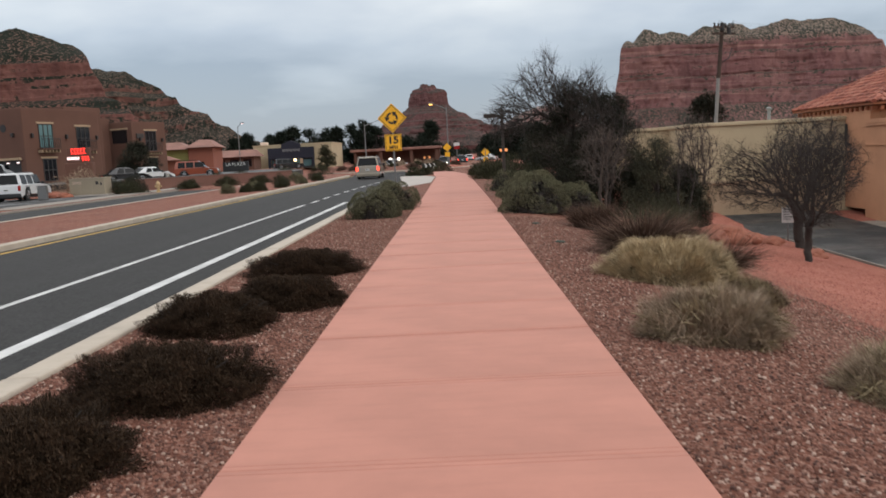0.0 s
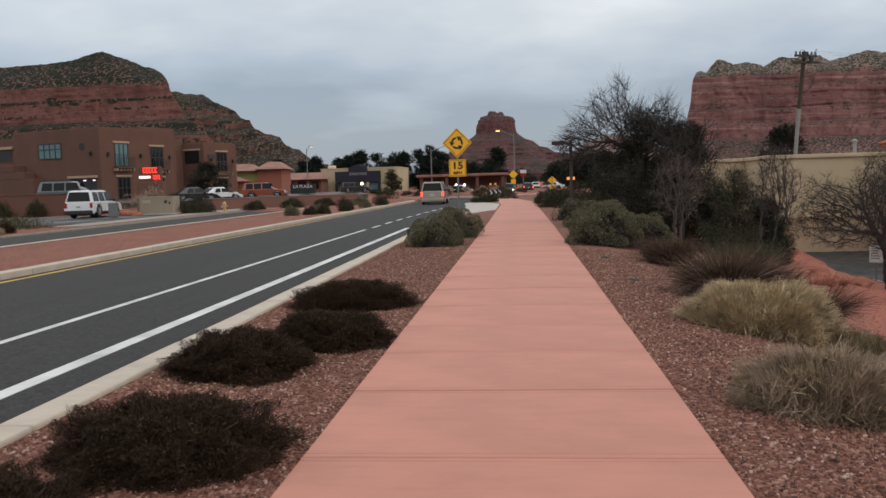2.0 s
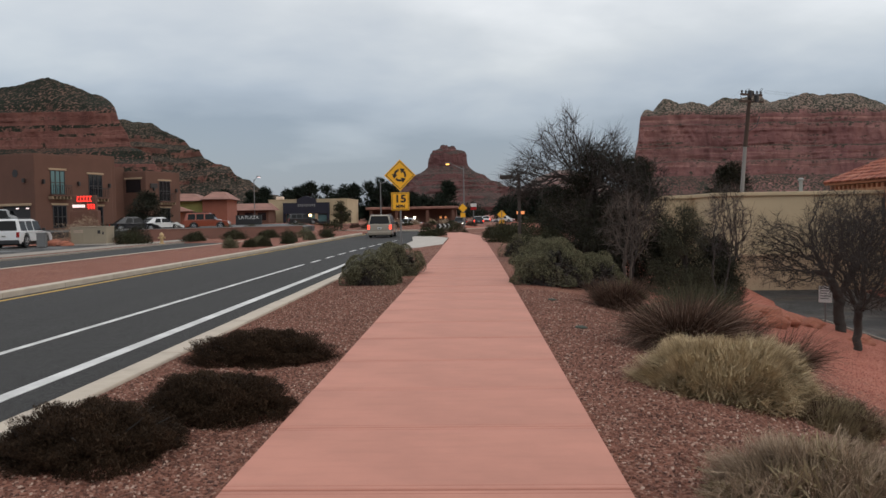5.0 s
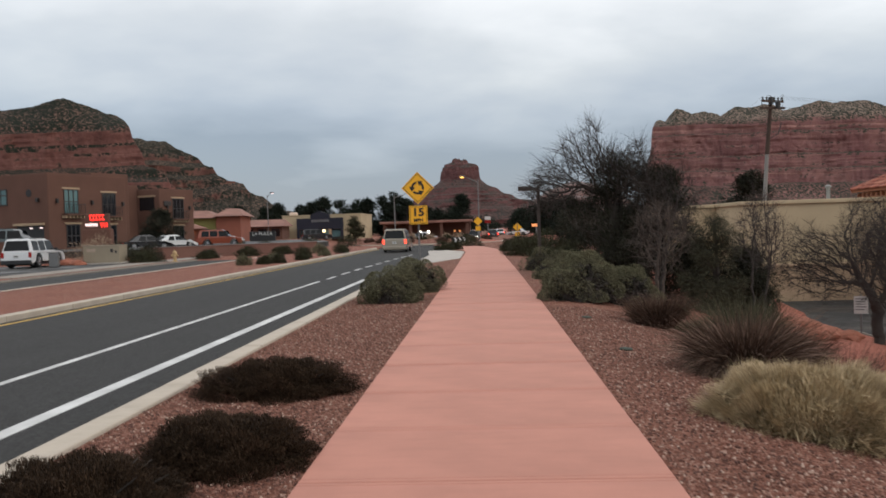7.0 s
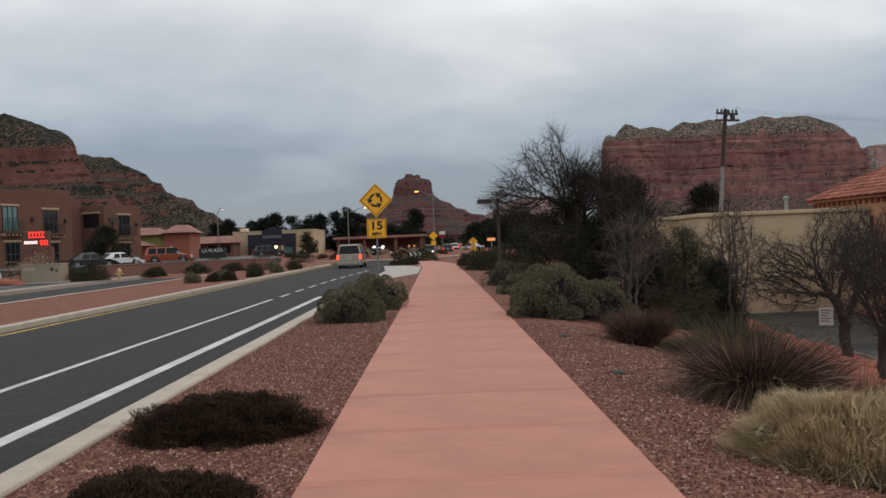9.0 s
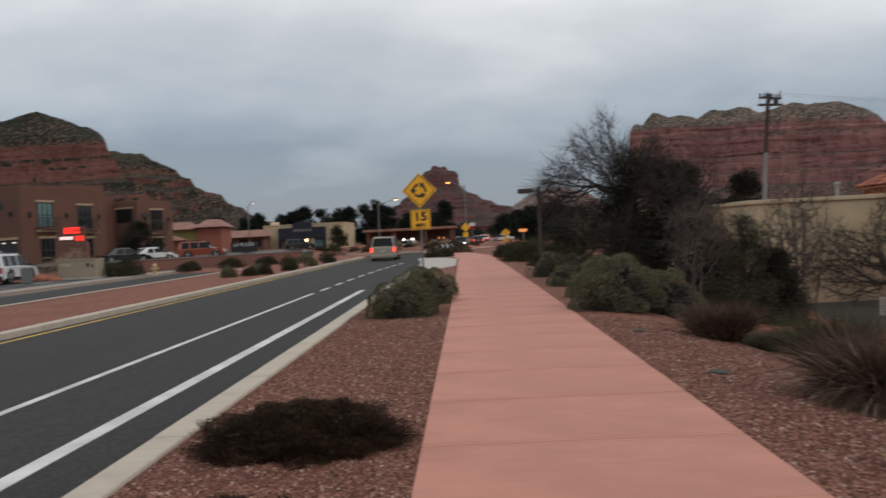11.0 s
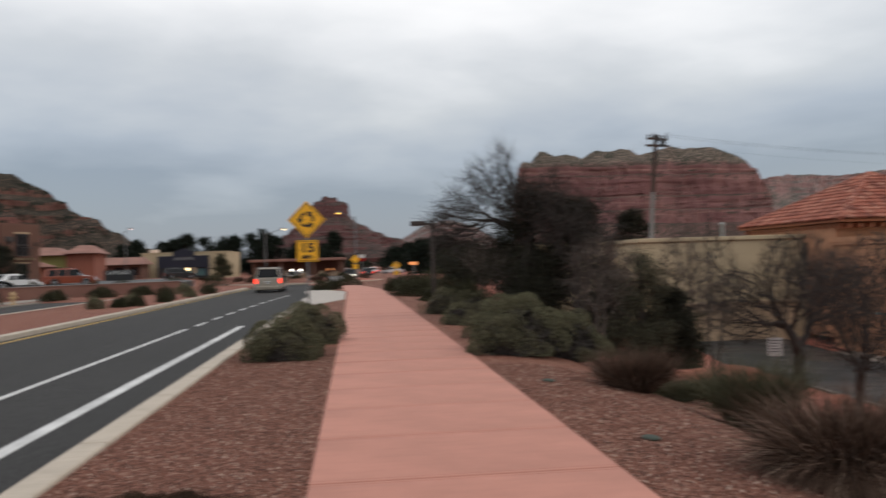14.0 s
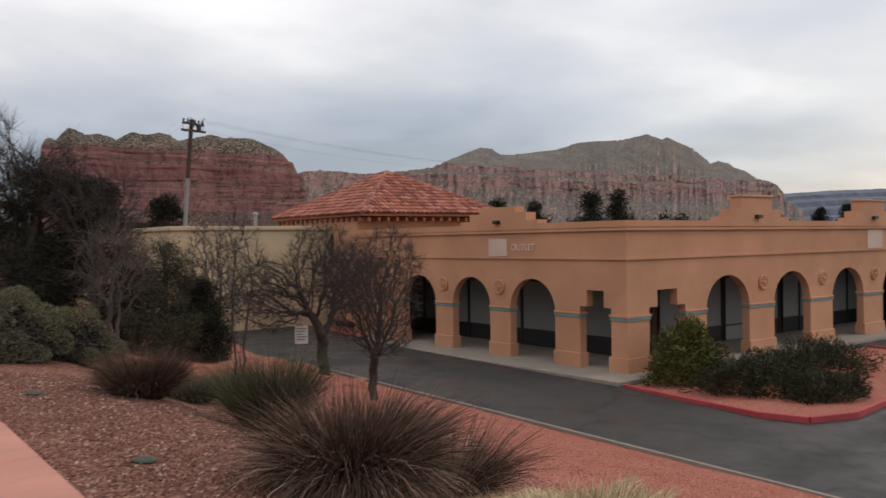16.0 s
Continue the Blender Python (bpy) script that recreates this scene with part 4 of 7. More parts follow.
def blades_mesh(name, root, way, length, width, droop, seg=2, seed=1):
    """Tapered blades from root points: each one a strip of its own that bends over by droop."""
    rng = np.random.default_rng(seed)
    n = len(root)
    side = unit(np.cross(way, rng.normal(size=(n, 3))))
    rows = []
    for k in range(seg + 1):
        s = k / seg
        p = root + way * (length * s)[:, None]
        p[:, 2] -= droop * length * s * s
        w = (width * (1 - 0.85 * s))[:, None] / 2
        rows += [p - side * w, p + side * w]
    v = np.stack(rows, 1).reshape(-1, 3)
    base = (np.arange(n) * (2 * seg + 2))[:, None]
    f = np.concatenate([base + np.array([[2 * k, 2 * k + 1, 2 * k + 3, 2 * k + 2]]) for k in range(seg)], 0)
    me = bpy.data.meshes.new(name)
    me.vertices.add(len(v))
    me.vertices.foreach_set("co", v.astype(np.float32).ravel())
    me.loops.add(f.size)
    me.loops.foreach_set("vertex_index", f.astype(np.int32).ravel())
    me.polygons.add(len(f))
    me.polygons.foreach_set("loop_start", np.arange(0, f.size, 4, dtype=np.int32))
    me.update(calc_edges=True)
    return me


def dome_points(n, rx, ry, h, seed, lump=0.22, freq=2.2, shell=0.55, billow=False):
    """Points in the outer part of an uneven dome, and the outward way at each."""
    rng = np.random.default_rng(seed)
    d = unit(rng.normal(size=(n, 3)))
    d[:, 2] = np.abs(d[:, 2])
    off = rng.uniform(0, 50, 3)
    k = np.array([1 + lump * (noise.noise(Vector(q * freq + off)) * 1.6 + 0.5 * noise.noise(Vector(q * freq * 2.6 + off))) for q in d])
    if billow:
        k = np.array([1 + lump * (3.2 * abs(noise.noise(Vector(q * freq + off))) - 0.6 + 0.5 * abs(noise.noise(Vector(q * freq * 2.3 + off)))) for q in d])
    r = (shell + (1 - shell) * rng.random(n) ** 0.6) * k
    p = d * r[:, None] * np.array([rx, ry, h])
    return p, unit(d / np.array([rx, ry, h]))


def stems(name, n, rx, ry, h, seed, mat, parent, r=0.012):
    rng = random.Random(seed)
    bm = bmesh.new()
    for _ in range(n):
        a = rng.uniform(0, 6.283)
        q = rng.uniform(0.3, 0.85)
        tip = Vector((rx * q * math.cos(a), ry * q * math.sin(a), h * rng.uniform(0.45, 0.85)))
        mid = tip * 0.45 + Vector((0, 0, -0.05 * h))
        tube(bm, (0.05 * math.cos(a), 0.05 * math.sin(a), -0.03), mid, r, r * 0.7, 5)
        tube(bm, mid, tip, r * 0.7, r * 0.3, 5)
    return part(name, bm, mat, parent)


def shrub(x, y, rx, ry, h, mat, n, leaf, width, label, seed, name="shrub", cat="shrub", group="", rz=0.0, lump=0.22, up=0.5, freq=2.2, z=None, shell=0.55, core=0.0, billow=False, sprays=0):
    t = thing(name, x, y, ground_z(x, y) if z is None else z, rz, label, cat, group)
    p, d = dome_points(n, rx, ry, h, seed, lump, freq, shell, billow)
    rng = np.random.default_rng(seed + 1)
    if sprays:
        # leaves gathered on rounded sprays, with dark gaps between them
        c, out = dome_points(sprays, rx * 0.9, ry * 0.9, h * 0.9, seed + 5, 0.12, 2.0, 0.86)
        c[:, 2] += 0.04
        pick = rng.integers(0, sprays, n)
        size = 0.135 * (rx + ry) * rng.uniform(0.75, 1.3, sprays)
        d = unit(rng.normal(size=(n, 3)) + out[pick] * 1.1)
        p = c[pick] + d * (size[pick] * rng.uniform(0.8, 1.0, n))[:, None]
        p[:, 2] = np.maximum(p[:, 2], 0.02)
    way = unit(d * 0.8 + rng.normal(size=(n, 3)) * 0.55 + np.array([0, 0, up]))
    L = leaf * rng.uniform(0.6, 1.4, n)
    part("foliage", blades_mesh("foliage", p - way * (L * 0.5)[:, None], way, L, np.full(n, width), 0.1, 1, seed), mat, t)
    if core:
        # close twiggy inside that keeps the mound from being seen through
        p, d = dome_points(2500, rx * core, ry * core, h * core, seed, lump, freq, 0.8, billow)
        rng = np.random.default_rng(seed + 2)
        way = unit(d + rng.normal(size=p.shape) * 0.9)
        part("undergrowth", blades_mesh("undergrowth", p - way * 0.06 * h, way, np.full(len(p), 0.14 * h), np.full(len(p), 0.07 * h), 0.1, 1, seed), mat if mat == "juniper_brown" else "bark_dark", t)
    stems("stems", 16, rx, ry, h, seed, "bark_dark", t)
    return t


def tuft(x, y, r, h, mat, n, label, seed, name="grass_clump", cat="ornamental grass", lean=0.75, droop=0.5, width=0.007, plume=None, squash=1.0, z=None, inner=0.25, rz=0.0, wild=0.06):
    """A clump of arching blades; plume adds a few paler stalks."""
    t = thing(name, x, y, (ground_z(x, y) if z is None else z) - 0.02, rz, label, cat)
    rng = np.random.default_rng(seed)

    def grow(nm, k, m, hh, wd, ln, dr):
        a = rng.uniform(0, 6.28318, k)
        q = np.sqrt(rng.random(k)) * r * inner
        root = np.stack([q * np.cos(a), squash * q * np.sin(a), np.zeros(k)], 1)
        b = a + rng.normal(size=k) * 0.5
        tilt = rng.random(k) ** 0.8 * ln
        way = unit(np.stack([np.cos(b) * tilt, squash * np.sin(b) * tilt, np.ones(k)], 1) + rng.normal(size=(k, 3)) * wild)
        L = hh * rng.uniform(0.65, 1.15, k) * (1 + 0.25 * tilt)
        part(nm, blades_mesh(nm, root, way, L, np.full(k, wd), dr * rng.uniform(0.3, 1.3, k), 4, seed), m, t)
    grow("foliage", n, mat, h, width, lean * r / h * 1.6, droop)
    plume = plume or mat
    if plume:
        grow("dry_foliage", n // 7, plume, h * 1.05, width * 1.35, lean * r / h * 1.8, droop * 1.4)
    return t


def branch_tree(x, y, h, spread, seed, mat, label, depth=6, trunk=0.11, lean=(0, 0), twigs=True, name="bare_tree", kids=3, z=None, low=0.22, fan=0.62, cat="tree", out=0.0):
    """A leafless tree: a tapered trunk, forking limbs and fine twigs."""
    t = thing(name, x, y, (ground_z(x, y) if z is None else z) - 0.05, 0, label, cat)
    rng = random.Random(seed)
    bms = {"trunk": bmesh.new(), "branching": bmesh.new()}
    tw_root, tw_way, tw_len = [], [], []

    def grow(p, d, length, r, level):
        n = 8 if level < 2 else (5 if level < 4 else 3)
        bm = bms["trunk" if level == 0 else "branching"]
        steps = 3
        pts = [p]
        dirs = [d]
        for k in range(steps):
            bend = Vector((rng.uniform(-1, 1), rng.uniform(-1, 1), rng.uniform(-0.5, 0.8)))
            d = (d + bend * (0.16 if level == 0 else 0.24)).normalized()
            q = pts[-1] + d * (length / steps)
            tube(bm, pts[-1], q, r * (1 - 0.1 * k), r * (0.9 - 0.1 * k), n, False)
            pts.append(q)
            dirs.append(d)
        if level >= depth - 2:
            for _ in range((4 if h > 4.5 else 3) if twigs else 0):
                w = (d + Vector((rng.uniform(-1, 1), rng.uniform(-1, 1), rng.uniform(-0.5, 0.8))) * 0.75).normalized()
                tw_root.append(tuple(pts[rng.randint(1, steps)]))
                tw_way.append(tuple(w))
                tw_len.append(rng.uniform(0.4, 1.0) * length * 0.75)
        if level >= depth:
            return
        # the leader goes on, shoots leave it at wider angles along its length
        for k in range(kids + (1 if level == 0 else 0)):
            side = Vector((rng.uniform(-1, 1), rng.uniform(-1, 1), rng.uniform(-0.1, 0.5))).normalized()
            wide = (0.35 if k == 0 else 0.8) * fan * spread
            w = (d * (1 - 0.45 * wide) + side * wide).normalized()
            i = steps if k == 0 or level == 0 else rng.randint(1, steps)
            if out:
                # limbs part evenly from the fork and keep reaching away from the trunk
                turn = 6.2832 * (k + 0.6 * rng.random()) / (kids + 1)
                away = Vector((math.cos(turn), math.sin(turn), 0)) if level == 0 else Vector((pts[i].x, pts[i].y, 0)).normalized()
                w = (w + away * out * (1.6 if level == 0 else 0.6)).normalized()
            grow(pts[i], w, length * (rng.uniform(0.78, 0.95) if k == 0 else rng.uniform(0.6, 0.85)), r * (0.7 if k == 0 else 0.5), level + 1)
    grow(Vector((0, 0, 0)), Vector((lean[0], lean[1], 1)).normalized(), h * low, trunk, 0)
    part("trunk", bms["trunk"], mat, t)
    part("branching", bms["branching"], mat, t)
    if tw_root:
        L = np.array(tw_len)
        tw = part("twig_crown", blades_mesh("twig_crown", np.array(tw_root), np.array(tw_way), L, np.full(len(L), max(0.005, h * 0.0013)), 0.05, 1, seed), mat, t)
        tw["kind"] = "stuff"
    return t


def crown_tree(x, y, label, seed, crown, stems_to, n=420, step=0.16, reach=1.1, kill=0.24, tip=0.007, mat="bark_dark", z=None, twig=0.40, per=6, jitter=0.22, rise=0.12, thick=2.1, name="bare_tree", cat="tree"):
    """A leafless tree whose limbs grow towards free room in its crown. crown: ellipsoids (x, y, z, rx, ry, rz); stems_to: where the stems fork."""
    t = thing(name, x, y, (ground_z(x, y) if z is None else z) - 0.05, 0, label, cat)
    rng = np.random.default_rng(seed)
    vol = np.array([c[3] * c[4] * c[5] for c in crown])
    room = []
    for c, k in zip(crown, (vol / vol.sum() * n).astype(int)):
        d = unit(rng.normal(size=(k, 3))) * (rng.random(k) ** 0.5)[:, None]
        room.append(np.array(c[:3]) + d * np.array(c[3:]))
    room = np.concatenate(room)
    pos, par = [np.zeros(3)], [-1]
    for tipto in stems_to:
        goal, p, at = np.array(tipto, float), np.zeros(3), 0
        k = max(2, int(np.linalg.norm(goal) / step))
        for i in range(1, k + 1):
            p = goal * i / k + rng.normal(size=3) * 0.016 * np.array([1, 1, 0])
            pos.append(p)
            par.append(at)
            at = len(pos) - 1
    near = np.full(len(room), 1e9)
    who = np.zeros(len(room), int)
    done = 0
    for _ in range(90):
        fresh = np.array(pos[done:])
        if len(fresh) and len(room):
            dist = np.linalg.norm(room[:, None] - fresh[None], axis=2)
            j = dist.argmin(1)
            d = dist[np.arange(len(room)), j]
            better = d < near
            near[better], who[better] = d[better], j[better] + done
        done = len(pos)
        keep = near > kill
        room, near, who = room[keep], near[keep], who[keep]
        if not len(room):
            break
        pull = near < max(reach, near.min() + 0.05)
        for k in np.unique(who[pull]):
            if par.count(k) > 2:
                continue
            d = unit((room[pull & (who == k)] - pos[k])).mean(0)
            d = unit(d + rng.normal(size=3) * jitter + np.array([0, 0, rise]))
            pos.append(pos[k] + d * step)
            par.append(k)
        if len(pos) == done:
            break
    pos, m = np.array(pos), len(pos)
    area = np.zeros(m)
    for k in range(m - 1, 0, -1):
        area[k] = area[k] or tip ** thick
        area[par[k]] += area[k]
    rad = area ** (1 / thick)
    # the trunk is one part, each limb that leaves it another
    big = rad[1] * 0.5
    limb = np.zeros(m, int)
    sets = {0: ([], [])}
    for k in range(1, m):
        if rad[k] <= big:
            limb[k] = limb[par[k]] or k
        vs, fs = sets.setdefault(limb[k], ([], []))
        a, b = Vector(pos[par[k]]), Vector(pos[k])
        sides = 8 if rad[k] > 0.03 else (5 if rad[k] > 0.012 else 3)
        way = (b - a).normalized()
        q = way.to_track_quat("Z", "Y")
        o = len(vs)
        r0 = min(rad[par[k]], rad[k] * 1.3)
        for p, r in ((a - way * r0 * 0.5, r0), (b, rad[k])):
            vs += [tuple(p + q @ Vector((r * math.cos(6.28318 * i / sides), r * math.sin(6.28318 * i / sides), 0))) for i in range(sides)]
        fs += [(o + i, o + (i + 1) % sides, o + sides + (i + 1) % sides, o + sides + i) for i in range(sides)]
    for key, (vs, fs) in sets.items():
        if vs:
            nm = "limb" if key else "trunk"
            part(nm, raw(nm, vs, fs), mat, t, smooth=True)
    ends = np.where(rad < tip * 1.9)[0]
    ends = np.repeat(ends[ends > 0], per)
    way = unit(pos[ends] - pos[np.array(par)[ends]])
    way = unit(way + rng.normal(size=way.shape) * 0.55 + np.array([0, 0, 0.15]))
    L = twig * rng.uniform(0.4, 1.2, len(ends))
    tw = part("twig_crown", blades_mesh("twig_crown", pos[ends], way, L, np.full(len(ends), tip * 1.5), 0.03, 2, seed), mat, t)
    tw["kind"] = "stuff"
    return t


def mound(x, y, rx, ry, h, mat, under, n, label, seed, blade=0.16, width=0.007, lump=0.16, up=0.9, shell=0.62, wisps=0.1, droop=0.25, name="grass_clump", cat="ornamental grass"):
    """A rounded hummock of short shoots gathered in tufts, dark and twiggy underneath."""
    t = thing(name, x, y, ground_z(x, y) - 0.03, 0, label, cat)
    rng = np.random.default_rng(seed)
    for nm, k, grow, far in (("foliage", n, 1.0, shell), ("dry_foliage", int(n * wisps), 1.7, 0.86)):
        p, d = dome_points(k, rx, ry, h, seed, lump, 2.6, far)
        comb = np.array([(noise.noise(Vector(q * 9)), noise.noise(Vector(q * 9 + np.array([31.0, 7, 3]))), 0.0) for q in p])
        way = unit(d * 0.75 + comb * 0.8 + rng.normal(size=(k, 3)) * 0.42 + np.array([0, 0, up]))
        L = blade * grow * rng.uniform(0.6, 1.3, k)
        part(nm, blades_mesh(nm, p - way * (L * 0.6)[:, None], way, L, np.full(k, width), droop * rng.uniform(0.0, 1.2, k), 3, seed), mat, t)
    p, d = dome_points(3500, rx * 0.84, ry * 0.84, h * 0.84, seed, lump, 2.6, 0.7)
    way = unit(d + rng.normal(size=p.shape) * 0.9)
    part("undergrowth", blades_mesh("undergrowth", p - way * 0.05, way, np.full(len(p), 0.16), np.full(len(p), 0.016), 0.1, 1, seed), under, t)
    stems("stems", 26, rx, ry, h, seed, under, t, 0.008)
    return t


def evergreen(x, y, rx, ry, h, seed, label, mat="evergreen", n=9000, leaf=0.22, width=0.05, z=None, name="evergreen_tree", clumps=26, base=0.1, group="", cat="tree", cone=False):
    """A trunk and limbs with a crown of many leafy clumps, open between them."""
    t = thing(name, x, y, (ground_z(x, y) if z is None else z) - 0.05, 0, label, cat, group)
    rng = np.random.default_rng(seed)
    bm = bmesh.new()
    tube(bm, (0, 0, 0), (0.05, 0, h * 0.5), 0.035 * h, 0.02 * h, 8)
    tube(bm, (0.05, 0, h * 0.5), (0, 0, h * 0.92), 0.02 * h, 0.006 * h, 7)
    part("trunk", bm, "bark_dark", t)
    bm = bmesh.new()
    P, W = [], []
    for k in range(clumps):
        s = rng.random()
        zc = h * (base + (0.95 - base) * s)
        fall = math.sin(3.14159 * min(1.0, 0.22 + 0.75 * s)) ** 0.8
        if cone:
            fall = 1.05 - 0.95 * s
        a = rng.uniform(0, 6.28)
        q = math.sqrt(rng.random()) * 0.85
        c = np.array([rx * fall * q * math.cos(a), ry * fall * q * math.sin(a), zc])
        tube(bm, (0, 0, max(0.1, zc - 0.15 * h)), tuple(c), 0.008 * h, 0.003 * h, 4, False)
        m = n // clumps
        d = unit(rng.normal(size=(m, 3)))
        size = (0.22 + 0.14 * fall if cone else 0.30) * (rx + ry) / 2 * rng.uniform(0.7, 1.35)
        P.append(c + d * (rng.random(m) ** 0.45 * size)[:, None] * np.array([1.15, 1.15, 0.8]))
        W.append(unit(d + rng.normal(size=(m, 3)) * 0.6 + np.array([0, 0, 0.25])))
    part("branching", bm, "bark_dark", t)
    P, W = np.concatenate(P), np.concatenate(W)
    P[:, 2] = np.maximum(P[:, 2], 0.05)
    L = leaf * rng.uniform(0.6, 1.4, len(P))
    part("crown", blades_mesh("crown", P, W, L, np.full(len(P), width), 0.1, 1, seed), mat, t)
    return t


# dark junipers in the gravel strip
for i, (x, y, rx, ry, h) in enumerate(((-2.16, 11.60, 0.84, 0.60, 0.35), (-1.90, 9.05, 0.63, 0.58, 0.34), (-2.42, 7.85, 0.66, 0.62, 0.35), (-2.06, 5.45, 0.72, 0.60, 0.36), (-2.36, 4.0, 0.62, 0.58, 0.34))):
    shrub(x, y, rx, ry, h, "juniper_brown", 60000, 0.028, 0.0065, "low spreading juniper browned by winter, in red gravel", 20 + i, "juniper", "shrub", "junipers along the kerb", lump=0.24, up=0.5, freq=3.4, shell=0.74, core=0.66)
# grey-green shrubs beside the walk
GREY = "rounded grey-green shrub beside the pink walk"
for i, (x, y, rx, ry, h, n) in enumerate(((-2.22, 22.2, 0.70, 0.75, 0.74, 11000), (-1.86, 25.4, 0.76, 0.85, 0.88, 10000), (2.15, 21.9, 0.92, 1.0, 1.0, 15000), (3.3, 22.6, 0.72, 0.8, 0.88, 9000), (2.35, 25.0, 0.75, 0.75, 0.9, 7000),
                                          (2.15, 34.6, 0.8, 0.8, 0.8, 3500), (2.9, 32.5, 0.9, 0.9, 0.9, 3500), (2.0, 29.3, 0.5, 0.5, 0.55, 2500))):
    shrub(x, y, rx, ry, h, "shrub_grey_green", int(n * 2.6), 0.034, 0.011, GREY, 40 + i, "shrub", "shrub", "grey-green shrubs", lump=0.17, freq=4.4, up=0.3, shell=0.90, core=0.72, billow=True, sprays=46)
for i, (x, y, rx, ry, h) in enumerate(((2.5, 52, 1.5, 2.2, 1.2), (3.6, 56, 1.6, 2.2, 1.35), (1.9, 61, 1.0, 1.6, 0.9), (4.6, 47, 1.3, 1.5, 1.1), (3.0, 45.5, 0.8, 0.9, 0.7))):
    shrub(x, y, rx, ry, h, "shrub_dark_green", 4500, 0.16, 0.04, "dark green shrub spreading beside the walk", 60 + i, "shrub", "shrub", "dark green shrubs", lump=0.28)
for i, (x, y, r, h) in enumerate(((-3.3, 67.5, 0.9, 0.75), (-2.4, 68.6, 0.7, 0.8), (-1.4, 80, 1.3, 0.9))):
    shrub(x, y, r, r, h, "shrub_dark_green", 2000, 0.14, 0.04, "small dark shrub where the walk bends", 70 + i, "shrub", "shrub", lump=0.3)
# grasses east of the walk
mound(2.74, 10.30, 0.90, 0.82, 0.58, "grass_straw", "grass_olive", 40000, "mounded straw-coloured dry grass in red gravel", 101, 0.11, 0.0055, up=0.4, lump=0.2, shell=0.74)
mound(3.55, 9.85, 0.58, 0.5, 0.30, "grass_olive", "grass_dark", 12000, "low olive dry grass leaning against the straw mound", 102, 0.12, 0.005, wisps=0.2)
mound(2.20, 6.72, 0.64, 0.60, 0.44, "grass_grey", "grass_olive", 26000, "grey-brown dry grass clump in red gravel", 103, 0.12, 0.0045, up=0.5, wisps=0.2, lump=0.22)
mound(3.15, 5.2, 0.60, 0.56, 0.44, "grass_grey", "grass_olive", 20000, "grey-brown dry grass clump near the slope", 104, 0.12, 0.0045, up=0.5, wisps=0.2, lump=0.22)
tuft(3.0, 12.8, 0.70, 1.1, "grass_dark", 9000, "large dark fountain grass with pale arching blades", 105, lean=0.9, droop=0.85, width=0.011, plume="grass_plume", inner=0.3)
tuft(3.62, 13.4, 0.58, 0.95, "grass_dark", 3600, "dark fountain grass beside the larger clump", 106, lean=0.85, droop=0.5, width=0.008, plume="grass_plume", inner=0.3)
tuft(4.25, 13.3, 0.75, 0.9, "grass_dark", 2800, "dark reddish fountain grass on the slope", 107, lean=0.9, droop=0.55, width=0.008, plume="grass_plume", inner=0.35)
tuft(4.2, 16.7, 0.62, 1.2, "grass_green", 3600, "greenish fountain grass clump on the slope", 108, lean=0.8, droop=0.45, width=0.009, inner=0.4)
tuft(3.1, 18.05, 0.46, 0.72, "grass_dark", 5200, "round dark upright grass clump in red gravel", 109, lean=0.8, droop=0.45, width=0.008, inner=0.6, wild=0.10)
tuft(4.1, 19.3, 0.6, 0.5, "grass_green", 2400, "low greenish grass behind the dark clump", 110, lean=0.9, droop=0.4, inner=0.6)
tuft(5.2, 20.8, 0.8, 0.6, "grass_dark", 2600, "low brown grass at the top of the slope", 111, lean=0.9, droop=0.4, inner=0.7)
# bare trees on the slope
crown_tree(13.36, 31.85, "bare spreading tree with a low forked trunk on the slope", 9, ((-1.7, 0.3, 2.7, 1.5, 1.5, 1.2), (-0.3, -0.4, 3.7, 1.3, 1.4, 1.5), (1.2, 0.2, 3.2, 1.4, 1.4, 1.4), (-2.4, 0, 3.4, 0.8, 0.9, 0.9)), ((-0.1, 0, 0.75),), 2300, 0.14, 1.2, 0.14, 0.0068, thick=2.0)
crown_tree(10.45, 24.28, "bare dark tree with a dense twiggy crown on the slope", 5, ((-0.4, 0, 2.6, 0.8, 0.9, 1.3), (0.6, 0.1, 2.9, 0.8, 0.9, 1.4), (0.1, -0.3, 1.8, 0.8, 0.8, 0.8)), ((0.05, 0, 0.7),), 1900, 0.11, 0.9, 0.11, 0.0055)
crown_tree(6.22, 22.4, "slender bare young tree above the slope", 12, ((-0.1, 0, 2.4, 0.45, 0.45, 1.3),), ((-0.05, 0, 1.1), (0.1, 0.05, 1.0)), 110, 0.13, 0.8, 0.2, 0.006, twig=0.4, rise=0.35)
crown_tree(6.55, 22.9, "slender bare young tree beside its twin", 13, ((0.12, 0, 2.3, 0.45, 0.45, 1.25),), ((0.06, 0, 1.1),), 90, 0.13, 0.8, 0.2, 0.006, twig=0.4, rise=0.35)
crown_tree(4.25, 23.8, "bare grey shrub tree beside the shrubs", 15, ((0.1, 0, 1.9, 0.75, 0.7, 0.95),), ((-0.1, 0, 0.5), (0.15, 0.05, 0.5), (0.0, -0.1, 0.6)), 500, 0.11, 0.8, 0.13, 0.006, "bark_grey", rise=0.3)
crown_tree(9.2, 31.0, "slim bare tree in front of the cream wall", 41, ((0.0, 0, 2.9, 0.85, 0.8, 1.5),), ((-0.1, 0, 1.0), (0.12, 0.05, 1.1)), 480, 0.12, 0.9, 0.15, 0.0075, "bark_grey", rise=0.3)
